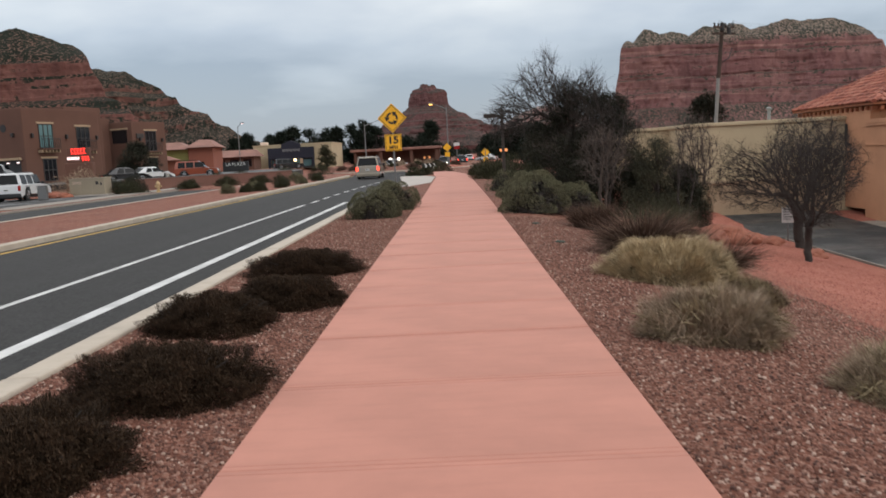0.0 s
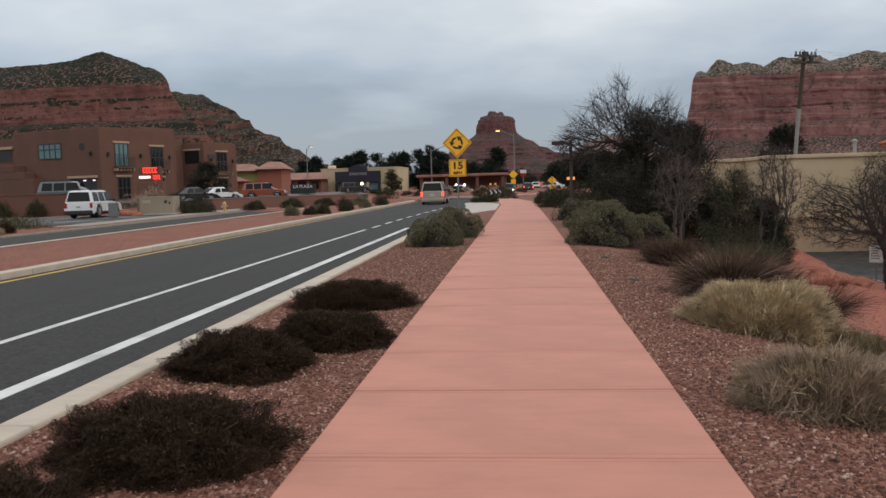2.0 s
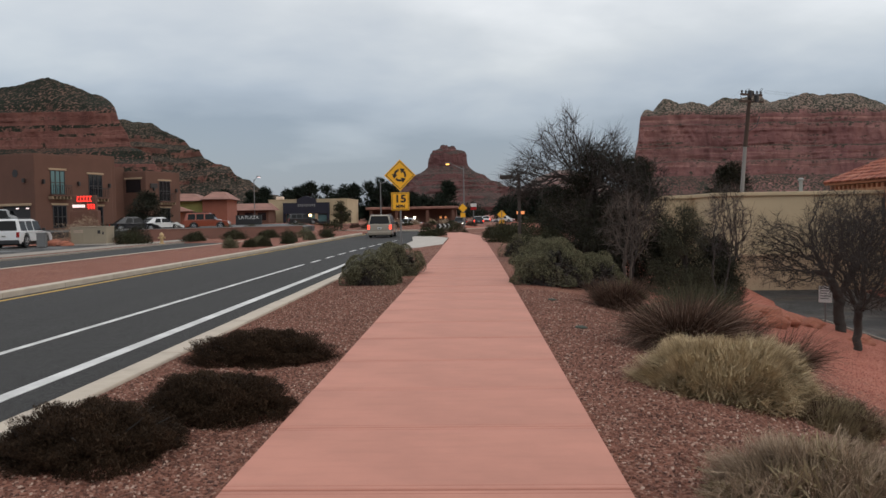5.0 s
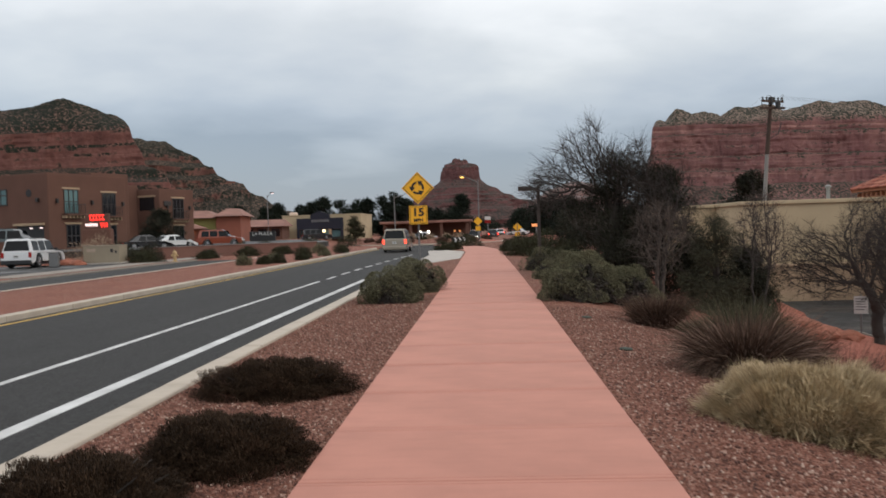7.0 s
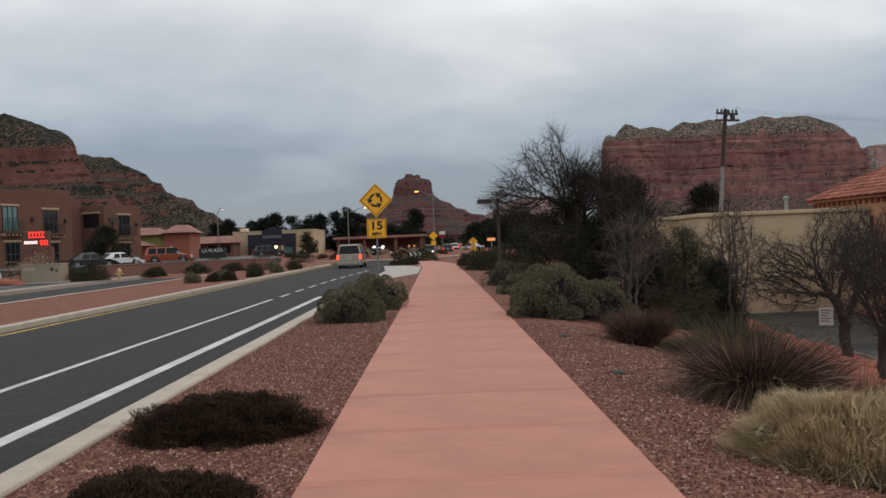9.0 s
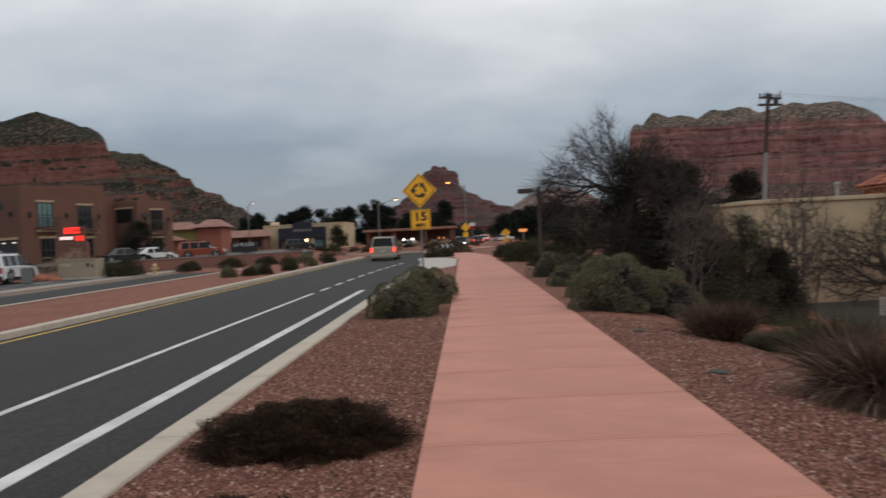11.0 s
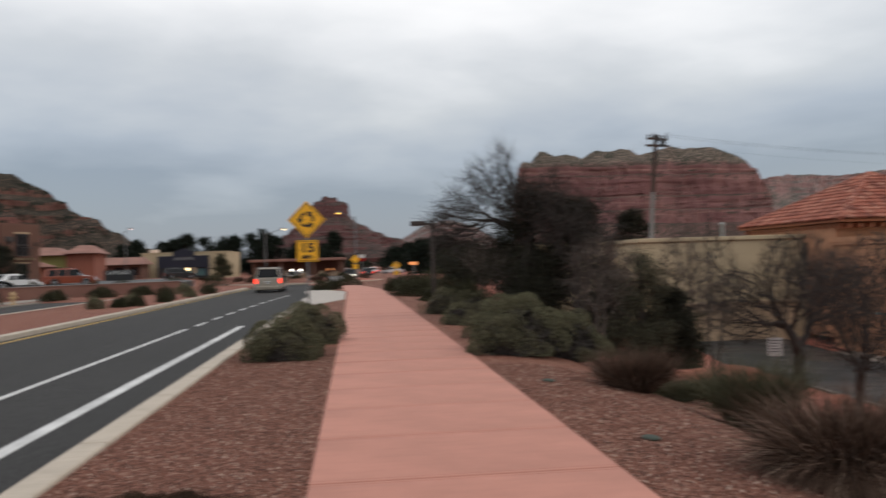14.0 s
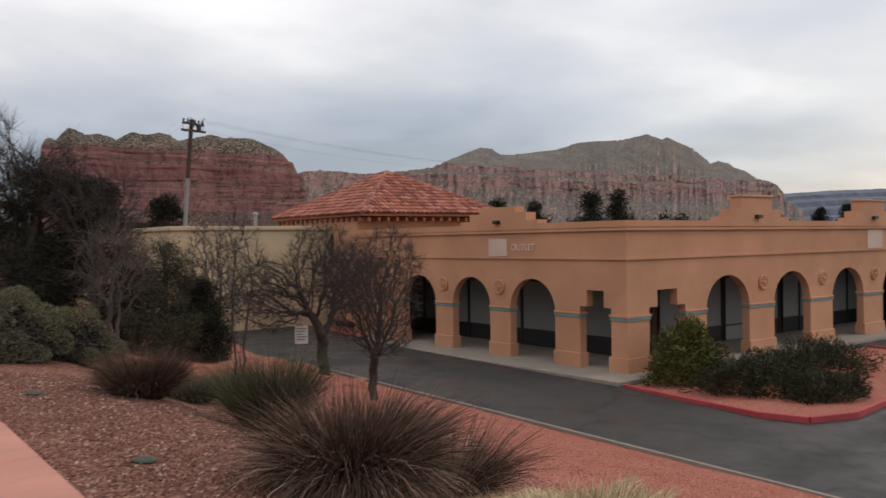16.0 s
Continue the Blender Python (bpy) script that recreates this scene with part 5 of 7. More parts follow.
# the dark thicket
evergreen(4.7, 32.0, 2.0, 1.8, 4.8, 201, "dense dark evergreen tree beside the walk", n=36000, leaf=0.12, width=0.020, clumps=44, base=0.04)
evergreen(7.25, 29.5, 1.2, 1.1, 3.35, 202, "airy grey-green juniper tree behind the shrubs", "juniper_grey", n=17000, leaf=0.12, width=0.014, clumps=44, base=0.04)
evergreen(6.0, 31.6, 1.6, 1.6, 4.7, 204, "dark evergreen filling the thicket", n=28000, leaf=0.12, width=0.020, clumps=40, base=0.03)
evergreen(6.9, 30.7, 1.25, 1.1, 2.3, 205, "dark juniper bush low in the thicket", n=22000, leaf=0.11, width=0.020, clumps=50, base=0.02)
evergreen(8.5, 30.5, 1.25, 1.1, 2.3, 203, "rounded dark juniper at the edge of the slope", "evergreen", n=30000, leaf=0.10, width=0.020, clumps=70, base=0.02)
crown_tree(4.3, 31.6, "bare many-stemmed tree rising from dark evergreens", 21, ((-2.0, 0, 3.2, 0.8, 0.9, 0.9), (-1.3, 0.2, 4.0, 0.55, 0.7, 1.2), (-0.6, -0.2, 4.4, 0.5, 0.6, 1.3), (0.2, 0.1, 3.6, 0.8, 0.9, 1.1), (1.0, 0, 3.7, 0.6, 0.8, 1.2)), ((-0.5, 0, 1.5), (0.1, 0.1, 1.6), (-0.2, -0.2, 1.5), (0.4, 0, 1.5)), 1300, 0.16, 1.2, 0.16, 0.0085, z=-0.4, twig=0.7, rise=0.55, jitter=0.09)
crown_tree(5.7, 30.4, "bare dark tree fanning out above the evergreens", 28, ((-0.4, 0, 3.3, 0.8, 0.8, 1.2), (0.5, 0, 3.0, 0.9, 0.8, 1.2)), ((-0.2, 0, 1.3), (0.25, 0, 1.4), (0.0, 0.2, 1.5)), 420, 0.14, 1.1, 0.18, 0.008, z=-0.6, twig=0.5, rise=0.35, jitter=0.16)
for i, (x, y, h) in enumerate(((5.2, 41, 3.2), (6.4, 46, 3.4), (6.2, 52, 3.4), (7.2, 58, 3.8))):
    branch_tree(x, y, h, 0.9, 30 + i, "bark_grey", "bare reddish tree far along the walk", 5, 0.05, (0, 0), low=0.25, kids=3, fan=0.7)
for i, (x, y, rx, h) in enumerate(((6.0, 38.5, 1.4, 2.2), (7.0, 44, 1.7, 2.4), (8.0, 52, 2.0, 3.0), (6.4, 62, 1.8, 2.6), (8.5, 74, 2.4, 3.2), (10.5, 88, 3.0, 4.0), (11.0, 100, 2.6, 4.0))):
    evergreen(x, y, rx, rx, h, 220 + i, "dark green shrubby tree along the walk", "evergreen", 3500, 0.26, 0.07, 0 if y > 45 else None, clumps=22, base=0.05)
# planting by the arcade
shrub(22.3, 23.9, 1.65, 0.9, 2.0, "shrub_bright_green", 9000, 0.16, 0.05, "leafy green shrub against the arcade corner", 301, "shrub", "shrub", lump=0.3, z=-2.93)
shrub(22.4, 21.6, 2.2, 1.5, 1.0, "shrub_dark_green", 8000, 0.16, 0.035, "low spreading dark green juniper in the planting island", 302, "juniper", "shrub", lump=0.3, z=-2.93)
shrub(26.3, 21.9, 2.6, 1.6, 1.15, "shrub_dark_green", 8000, 0.16, 0.035, "low spreading dark green juniper in the planting island", 303, "juniper", "shrub", lump=0.3, z=-2.93)
shrub(22.9, 19.6, 1.6, 0.9, 0.65, "shrub_dark_green", 5000, 0.16, 0.035, "low dark juniper beside the red kerb", 304, "juniper", "shrub", lump=0.3, z=-2.93)
# pines beyond the arcade
for i, (x, y, rx, h, z) in enumerate(((72, 90, 3.0, 9.5, -2), (78.6, 90, 3.6, 9.0, -2), (90, 90, 4.2, 11, -2), (96.2, 90, 3.8, 11.2, -2), (155, 90, 3.5, 9.2, -2), (165, 90, 3.0, 10.0, -2), (84, 96, 4, 7.0, -2), (110, 100, 5, 7.0, -2), (125, 100, 6, 7.0, -2), (140, 100, 5, 7.0, -2), (105, 105, 6, 7, -2), (150, 102, 6, 6.6, -2))):
    evergreen(x, y, rx, rx, h, 320 + i, "dark conifer standing behind the shops", "pine_needles", 6000, 0.42, 0.12, z, "conifer", 46, 0.12, "conifers behind the shops", cone=True)


evergreen(23, 76, 2.3, 2.3, 7.9, 340, "round-topped green conifer behind the cream building", "evergreen", 9000, 0.34, 0.09, -2, "conifer", 40, 0.12)


# crushed stone lying loose on the gravel nearest the walk
def loose_stones(name, spans, n, seed, mat="loose_stone", label="loose crushed red stone scattered beside the walk"):
    rng = np.random.default_rng(seed)
    cube = np.array([[-1, -1, -0.6], [1, -1, -0.7], [1, 1, -0.6], [-1, 1, -0.7], [-0.7, -0.8, 0.6], [0.8, -0.6, 0.5], [0.6, 0.7, 0.7], [-0.8, 0.6, 0.5]])
    quad = np.array([[4, 5, 6, 7], [0, 1, 5, 4], [1, 2, 6, 5], [2, 3, 7, 6], [3, 0, 4, 7]])
    pts = []
    for x0, x1, y0, y1, share in spans:
        k = int(n * share)
        pts.append(np.stack([rng.uniform(x0, x1, k), y0 + (y1 - y0) * rng.random(k) ** 1.25], 1))
    pts = np.concatenate(pts)
    k = len(pts)
    size = rng.uniform(0.004, 0.0115, (k, 1, 1)) * rng.uniform(0.7, 1.3, (k, 1, 3))
    a = rng.uniform(0, 6.28, k)
    v = cube[None] * size + rng.normal(size=(k, 8, 3)) * 0.002
    c, s = np.cos(a)[:, None], np.sin(a)[:, None]
    vx, vy = v[:, :, 0] * c - v[:, :, 1] * s, v[:, :, 0] * s + v[:, :, 1] * c
    zz = np.array([ground_z(x, y) for x, y in pts])
    v = np.stack([vx + pts[:, :1], vy + pts[:, 1:], v[:, :, 2] + zz[:, None] + 0.004], 2).reshape(-1, 3)
    f = ((np.arange(k) * 8)[:, None, None] + quad[None]).reshape(-1, 4)
    me = bpy.data.meshes.new(name)
    me.vertices.add(len(v))
    me.vertices.foreach_set("co", v.astype(np.float32).ravel())
    me.loops.add(f.size)
    me.loops.foreach_set("vertex_index", f.astype(np.int32).ravel())
    me.polygons.add(len(f))
    me.polygons.foreach_set("loop_start", np.arange(0, f.size, 4, dtype=np.int32))
    me.update(calc_edges=True)
    return tagged(part(name, me, mat), label, "gravel", kind="stuff")


sm = Nodes("loose_stone", 0.9)
isl = sm.node("ShaderNodeNewGeometry").outputs["Random Per Island"]
sm.done(sm.ramp(isl, (0.0, (0.055, 0.021, 0.014)), (0.5, (0.155, 0.063, 0.042)), (0.88, (0.25, 0.122, 0.086)), (0.97, (0.42, 0.30, 0.24))))
cinder = Nodes("loose_cinder", 0.95)
isl = cinder.node("ShaderNodeNewGeometry").outputs["Random Per Island"]
cinder.done(cinder.ramp(isl, (0.0, (0.17, 0.050, 0.034)), (0.5, (0.34, 0.115, 0.082)), (1.0, (0.50, 0.22, 0.165))))
loose_stones("loose_gravel", ((-3.24, -1.24, 3.0, 24, 0.42), (1.24, 5.6, 3.0, 20, 0.58)), 120000, 5)
loose_stones("loose_cinder", ((4.8, 13.5, 5.0, 26, 1.0),), 36000, 6, "loose_cinder", "loose red cinder lying on the slope")


# ---- shared small materials ----
def glow(name, col, strength):
    m = Nodes(name, 0.4)
    m.b.inputs["Emission Color"].default_value = (*col, 1)
    m.b.inputs["Emission Strength"].default_value = strength
    return m.done(mul(col, 0.8))


def gloss(name, col, rough, metal=0.0, coat=0.0):
    m = Nodes(name, rough, metal)
    m.b.inputs["Coat Weight"].default_value = coat
    if "glass" in name:
        m.b.inputs["Specular IOR Level"].default_value = 0.2
    c = m.mix(m.math("MULTIPLY", m.noise(2.5, 5), 0.4), col, mul(col, 0.7))
    return m.done(c, m.noise(30, 3), 0.03, 0.002)


glow("red_led", (1.0, 0.03, 0.02), 2.6)
glow("white_led", (1.0, 0.78, 0.76), 1.2)
glow("warm_lamp", (1.0, 0.72, 0.38), 4.0)
glow("amber_lamp", (1.0, 0.52, 0.10), 3.5)
glow("shop_glow", (1.0, 0.38, 0.13), 0.55)
glow("tail_glow", (1.0, 0.06, 0.03), 2.6)
glow("head_glow", (1.0, 0.92, 0.78), 6.0)
gloss("window_dark", (0.012, 0.013, 0.016), 0.06)
# panes with a pale greenish-blue reflection put into their colour
gloss("window_teal_reflection", (0.10, 0.19, 0.20), 0.08)
gloss("car_glass", (0.006, 0.007, 0.008), 0.18)
gloss("tyre_rubber", (0.015, 0.015, 0.016), 0.85)
gloss("wheel_alloy", (0.45, 0.45, 0.46), 0.3, 0.9)
gloss("dark_plastic", (0.018, 0.018, 0.02), 0.5)
gloss("chrome", (0.6, 0.6, 0.6), 0.2, 1.0)
gloss("paint_gold", (0.30, 0.26, 0.205), 0.32, 0.3, 0.6)
gloss("paint_white", (0.66, 0.67, 0.68), 0.3, 0.0, 0.6)
gloss("paint_orange", (0.26, 0.052, 0.020), 0.3, 0.2, 0.6)
gloss("paint_black", (0.018, 0.019, 0.022), 0.25, 0.2, 0.6)
gloss("paint_teal", (0.10, 0.13, 0.135), 0.3, 0.3, 0.6)
gloss("sign_yellow", (0.88, 0.45, 0.014), 0.45)
gloss("sign_black", (0.012, 0.011, 0.010), 0.5)
gloss("sign_white", (0.62, 0.62, 0.60), 0.5)
gloss("galvanised", (0.20, 0.20, 0.20), 0.55, 0.7)
gloss("pole_paint", (0.035, 0.025, 0.020), 0.55)
gloss("lens_red", (0.30, 0.012, 0.010), 0.2)
plain("lid_green", (0.040, 0.052, 0.038), 0.85, 0, 6, 0.3)
plain("cabinet_tan", (0.30, 0.25, 0.18), 0.7, 0, 4, 0.15)
plain("hydrant_cream", (0.50, 0.34, 0.17), 0.6, 0, 6, 0.2)
plain("terracotta_stucco", (0.25, 0.088, 0.058), 0.95, 0, 3, 0.15, 0.3)
plain("low_wall_red", (0.175, 0.088, 0.068), 0.95, 0, 3, 0.15, 0.3)
plain("red_sandstone", (0.33, 0.12, 0.075), 0.95, 0, 3, 0.3, 0.7, 0.03)
plain("tile_roof_far", (0.27, 0.135, 0.105), 0.9, 0, 4, 0.3, 0.5)
plain("pole_wood", (0.06, 0.038, 0.03), 0.95, 0, 5, 0.35, 0.5, 0.01)
plain("pole_steel", (0.22, 0.215, 0.21), 0.6, 0.3, 5, 0.2)


# ---- vehicles ----
def wheel(parent, x, y, r, w=0.24):
    """Tyre, rim and five spokes, the axle along x."""
    wh = new("wheel")
    wh.parent = parent
    wh.location = (x, y, r)
    out = 1 if x > 0 else -1
    bm = bmesh.new()
    lathe(bm, [(r * 0.62, -w / 2), (r * 0.93, -w / 2), (r, -w / 2 + 0.04), (r, w / 2 - 0.04), (r * 0.93, w / 2), (r * 0.62, w / 2)], 24)
    bmesh.ops.transform(bm, matrix=pose(0, 0, 0, 0, 90, 0), verts=bm.verts)
    part("tyre", bm, "tyre_rubber", wh)
    bm = bmesh.new()
    lathe(bm, [(r * 0.63, 0.0), (r * 0.63, 0.03), (r * 0.55, 0.035), (r * 0.52, 0.005), (r * 0.2, 0.0), (r * 0.18, 0.05), (0.02, 0.055)], 20)
    for i in range(5):
        a = i * 1.2566
        tube(bm, (0.15 * r * math.cos(a), 0.15 * r * math.sin(a), 0.03), (0.58 * r * math.cos(a), 0.58 * r * math.sin(a), 0.03), 0.035, 0.03, 6)
    bmesh.ops.transform(bm, matrix=pose(out * (w / 2 - 0.03), 0, 0, 0, 90 * out, 0), verts=bm.verts)
    part("rim", bm, "wheel_alloy", wh)


def vehicle(name, x, y, z, rz, paint, label, L=5.2, W=2.0, H=1.88, kind="suv", tail="lens_red", cat="car", group="", r=0.39, head="sign_white"):
    """A car facing +y: body with wheel arches, glasshouse with windows, lights, bumpers, mirrors."""
    t = thing(name, x, y, z, rz, label, cat, group)
    f, b, belt, low = L / 2, -L / 2, H * 0.56, r * 0.62
    fa, ra = f - 0.19 * L, b + 0.22 * L
    side = [(b + 0.06, low), (b, low + 0.25), (b + 0.03, belt)]
    if kind == "suv":
        side += [(f - 0.27 * L, belt + 0.02), (f - 0.04 * L, belt - 0.10)]
    else:
        side += [(b + 0.14 * L, belt + 0.02), (f - 0.30 * L, belt + 0.02), (f - 0.06 * L, belt - 0.16)]
    side += [(f, belt - 0.30), (f, low + 0.1), (f - 0.08, low)]
    for c in (fa, ra):
        side += [(c + (r + 0.08) * math.cos(3.14159 * i / 8), low + max(0.0, (r + 0.08) * math.sin(3.14159 * i / 8) + r - low)) for i in range(9)]
    bm = bmesh.new()
    prism(bm, side, -W / 2, W / 2, "x")
    bmesh.ops.recalc_face_normals(bm, faces=bm.faces)
    bmesh.ops.bevel(bm, geom=[e for e in bm.edges if abs(e.verts[0].co.x - e.verts[1].co.x) < 1e-4 and e.verts[0].co.z > belt - 0.35 and e.verts[1].co.z > belt - 0.35], offset=0.06, segments=2, affect="EDGES")
    part("body", bm, paint, t)
    if kind == "suv":
        top = [(b + 0.05, belt), (b + 0.24, H - 0.06), (b + 0.42, H), (f - 0.48 * L, H), (f - 0.44 * L, H - 0.04), (f - 0.27 * L, belt)]
    else:
        top = [(b + 0.13 * L, belt), (b + 0.31 * L, H - 0.05), (b + 0.38 * L, H), (f - 0.46 * L, H), (f - 0.42 * L, H - 0.04), (f - 0.27 * L, belt)]
    bm = bmesh.new()
    va = [bm.verts.new((-W / 2 + 0.04 + 0.20 * (v - belt) / (H - belt), u, v)) for u, v in top]
    vb = [bm.verts.new((W / 2 - 0.04 - 0.20 * (v - belt) / (H - belt), u, v)) for u, v in top]
    bm.faces.new(va)
    bm.faces.new(vb[::-1])
    for i in range(len(top)):
        j = (i + 1) % len(top)
        bm.faces.new((va[i], vb[i], vb[j], va[j]))
    bmesh.ops.recalc_face_normals(bm, faces=bm.faces)
    bmesh.ops.bevel(bm, geom=[e for e in bm.edges if e.verts[0].co.z > belt + 0.02 or e.verts[1].co.z > belt + 0.02], offset=0.05, segments=2, affect="EDGES")
    part("cabin", bm, paint, t)

    def edge_x(v):
        return W / 2 - 0.04 - 0.20 * (v - belt) / (H - belt)
    z0, z1 = belt + 0.06, H - 0.13
    n = 3 if kind == "suv" else 2
    y0, y1 = (b + 0.34, f - 0.35 * L) if kind == "suv" else (b + 0.30 * L, f - 0.36 * L)
    for s in (-1, 1):
        for i in range(n):
            a, c = y0 + (y1 - y0) * i / n + 0.05, y0 + (y1 - y0) * (i + 1) / n - 0.05
            sl0 = 0.26 if i == n - 1 else 0.0
            back = 0.22 if (i == 0 and kind != "suv") else (0.08 if i == 0 else 0)
            bm = bmesh.new()
            q = [(a - back * 0, z0), (c + sl0, z0), (c, z1), (a + back, z1)]
            p1 = [bm.verts.new((s * (edge_x(v) + 0.006), u, v)) for u, v in q]
            p2 = [bm.verts.new((s * (edge_x(v) - 0.03), u, v)) for u, v in q]
            bm.faces.new(p1)
            bm.faces.new(p2[::-1])
            for k in range(4):
                bm.faces.new((p1[k], p2[k], p2[(k + 1) % 4], p1[(k + 1) % 4]))
            part("side_window", bm, "car_glass", t)
        part("mirror", boxes((s * (W / 2 + 0.10) - 0.11, s * (W / 2 + 0.10) + 0.11, f - 0.33 * L, f - 0.33 * L + 0.12, belt + 0.02, belt + 0.2), bevel=0.03), "dark_plastic", t)
        tx = s * (W / 2 - 0.10)
        part("tail_lamp", boxes((tx - 0.09, tx + 0.095, b - 0.012, b + 0.12, belt - 0.36, belt - 0.02), bevel=0.02), tail, t)
        hx = s * (W / 2 - 0.24)
        part("headlamp", boxes((hx - 0.2, hx + 0.2, f - 0.12, f + 0.012, belt - 0.42, belt - 0.24), bevel=0.02), head, t)
        for k in range(2):
            part("door_handle", boxes((s * (W / 2 + 0.012) - 0.012, s * (W / 2 + 0.012) + 0.012, y0 + (y1 - y0) * (k + 0.9) / n, y0 + (y1 - y0) * (k + 0.9) / n + 0.17, belt - 0.13, belt - 0.09), bevel=0.005), paint, t)
        if kind == "suv":
            bm = bmesh.new()
            tube(bm, (s * (W / 2 - 0.26), b + 0.5, H + 0.045), (s * (W / 2 - 0.26), f - 0.5 * L, H + 0.045), 0.02, 0.02, 6)
            tube(bm, (s * (W / 2 - 0.26), b + 0.55, H - 0.01), (s * (W / 2 - 0.26), b + 0.55, H + 0.045), 0.02, 0.02, 6)
            tube(bm, (s * (W / 2 - 0.26), f - 0.52 * L, H - 0.01), (s * (W / 2 - 0.26), f - 0.52 * L, H + 0.045), 0.02, 0.02, 6)
            part("roof_rail", bm, "dark_plastic", t)
    # rear and front glass
    for nm, (u0, v0), (u1, v1), d in (("rear_window", top[0], top[1], -1), ("windscreen", top[-1], top[-2], 1)):
        bm = bmesh.new()
        q = [(-1, 0.10), (1, 0.10), (1, 0.92), (-1, 0.92)]
        p1, p2 = [], []
        for sx, k in q:
            v = v0 + (v1 - v0) * k
            u = u0 + (u1 - u0) * k
            xx = sx * (edge_x(v) - 0.10)
            p1.append(bm.verts.new((xx, u + d * 0.012, v + 0.008)))
            p2.append(bm.verts.new((xx, u - d * 0.03, v - 0.01)))
        bm.faces.new(p1)
        bm.faces.new(p2[::-1])
        for k in range(4):
            bm.faces.new((p1[k], p2[k], p2[(k + 1) % 4], p1[(k + 1) % 4]))
        part(nm, bm, "car_glass", t)
    part("rear_bumper", boxes((-W / 2 + 0.02, W / 2 - 0.02, b - 0.10, b + 0.12, low - 0.02, low + 0.26), bevel=0.05), paint if paint == "paint_gold" else "dark_plastic", t)
    part("front_bumper", boxes((-W / 2 + 0.02, W / 2 - 0.02, f - 0.14, f + 0.09, low - 0.02, low + 0.24), bevel=0.05), "dark_plastic", t)
    part("grille", boxes((-0.42, 0.42, f - 0.05, f + 0.015, belt - 0.44, belt - 0.24), bevel=0.01), "dark_plastic", t)
    pl = part("number_plate", boxes((-0.17, 0.17, b - 0.02, b + 0.0, belt - 0.36, belt - 0.20), bevel=0.005), "sign_white", t)
    part("plate_bars", boxes((-0.12, 0.12, b - 0.024, b - 0.02, belt - 0.31, belt - 0.25)), "sign_black", pl)
    part("underbody", boxes((-W / 2 + 0.15, W / 2 - 0.15, b + 0.3, f - 0.3, low - 0.08, low + 0.05)), "dark_plastic", t)
    for s in (-1, 1):
        for c in (fa, ra):
            wheel(t, s * (W / 2 - 0.13), c, r)
    return t


vehicle("suv", -7.4, 72.5, -0.15, 0, "paint_gold", "champagne sport utility car with lit tail lamps on the road", 5.1, 2.0, 1.9, "suv", "tail_glow")
vehicle("suv", -29.4, 55.4, 0.0, 5, "paint_white", "white sport utility car at the driveway by the wall", 4.9, 1.9, 1.84, "suv", r=0.42)
vehicle("suv", -37.2, 66.4, 0.8, -80, "paint_teal", "grey-green sport utility car parked behind the wall", 5.0, 1.95, 1.9, "suv")
vehicle("car", -46.5, 67.5, 0.8, -78, "paint_white", "white saloon car parked behind the wall", 4.6, 1.8, 1.5, "saloon", r=0.33)
vehicle("car", -32.0, 79.5, 0.55, -56, "paint_black", "black saloon car parked in front of the shops", 4.6, 1.8, 1.42, "saloon", r=0.33)
vehicle("car", -30.3, 81.5, 0.6, -40, "paint_white", "white coupe parked in front of the shops", 4.5, 1.8, 1.3, "saloon", r=0.33)
vehicle("suv", -27.1, 86.5, 0.55, -80, "paint_orange", "rust-orange sport utility car parked in front of the shops", 4.5, 1.85, 1.75, "suv", r=0.36)
vehicle("car", -32.5, 103, 0.8, -80, "paint_white", "pale saloon car parked behind the orange one", 4.5, 1.8, 1.4, "saloon", r=0.33)
vehicle("suv", -27.0, 134, 0.5, -70, "paint_black", "black sport utility car parked before the navy shop", 4.7, 1.9, 1.75, "suv", r=0.36)
vehicle("car", 6.6, 172, -0.1, 75, "paint_white", "white saloon car turning off beyond the roundabout", 4.5, 1.8, 1.42, "saloon", r=0.33)
vehicle("car", -1.6, 128, -0.1, 176, "paint_black", "oncoming dark car with lit headlamps", 4.5, 1.8, 1.42, "saloon", r=0.33, head="head_glow")
vehicle("car", 1.2, 150, -0.1, 4, "paint_black", "dark car with lit tail lamps far along the road", 4.5, 1.8, 1.42, "saloon", "tail_glow", r=0.33)
vehicle("car", 3.2, 190, -0.1, 4, "paint_white", "pale car with lit tail lamps far along the road", 4.5, 1.8, 1.42, "saloon", "tail_glow", r=0.33)
vehicle("car", -9.0, 118, -0.1, 100, "paint_white", "pale car on the roundabout with lit headlamps", 4.5, 1.8, 1.42, "saloon", r=0.33, head="head_glow")

# ---- signs and posts by the walk ----
sg = thing("roundabout_sign", -2.16, 30.4, -0.03, 0, "yellow diamond roundabout warning sign with a speed plate", "road sign")
part("post", boxes((-0.03, 0.03, 0.008, 0.05, 0, 3.35), bevel=0.006), "galvanised", sg, "perforated grey steel post")
bm = bmesh.new()
box(bm, -0.38, 0.38, -0.004, 0.004, -0.38, 0.38, 0.0, Matrix.Translation((0, 0, 3.05)) @ Matrix.Rotation(radians(45), 4, "Y"))
dia = part("diamond_plate", bm, "sign_yellow", sg, "yellow diamond plate with three circling arrows")
bm = bmesh.new()
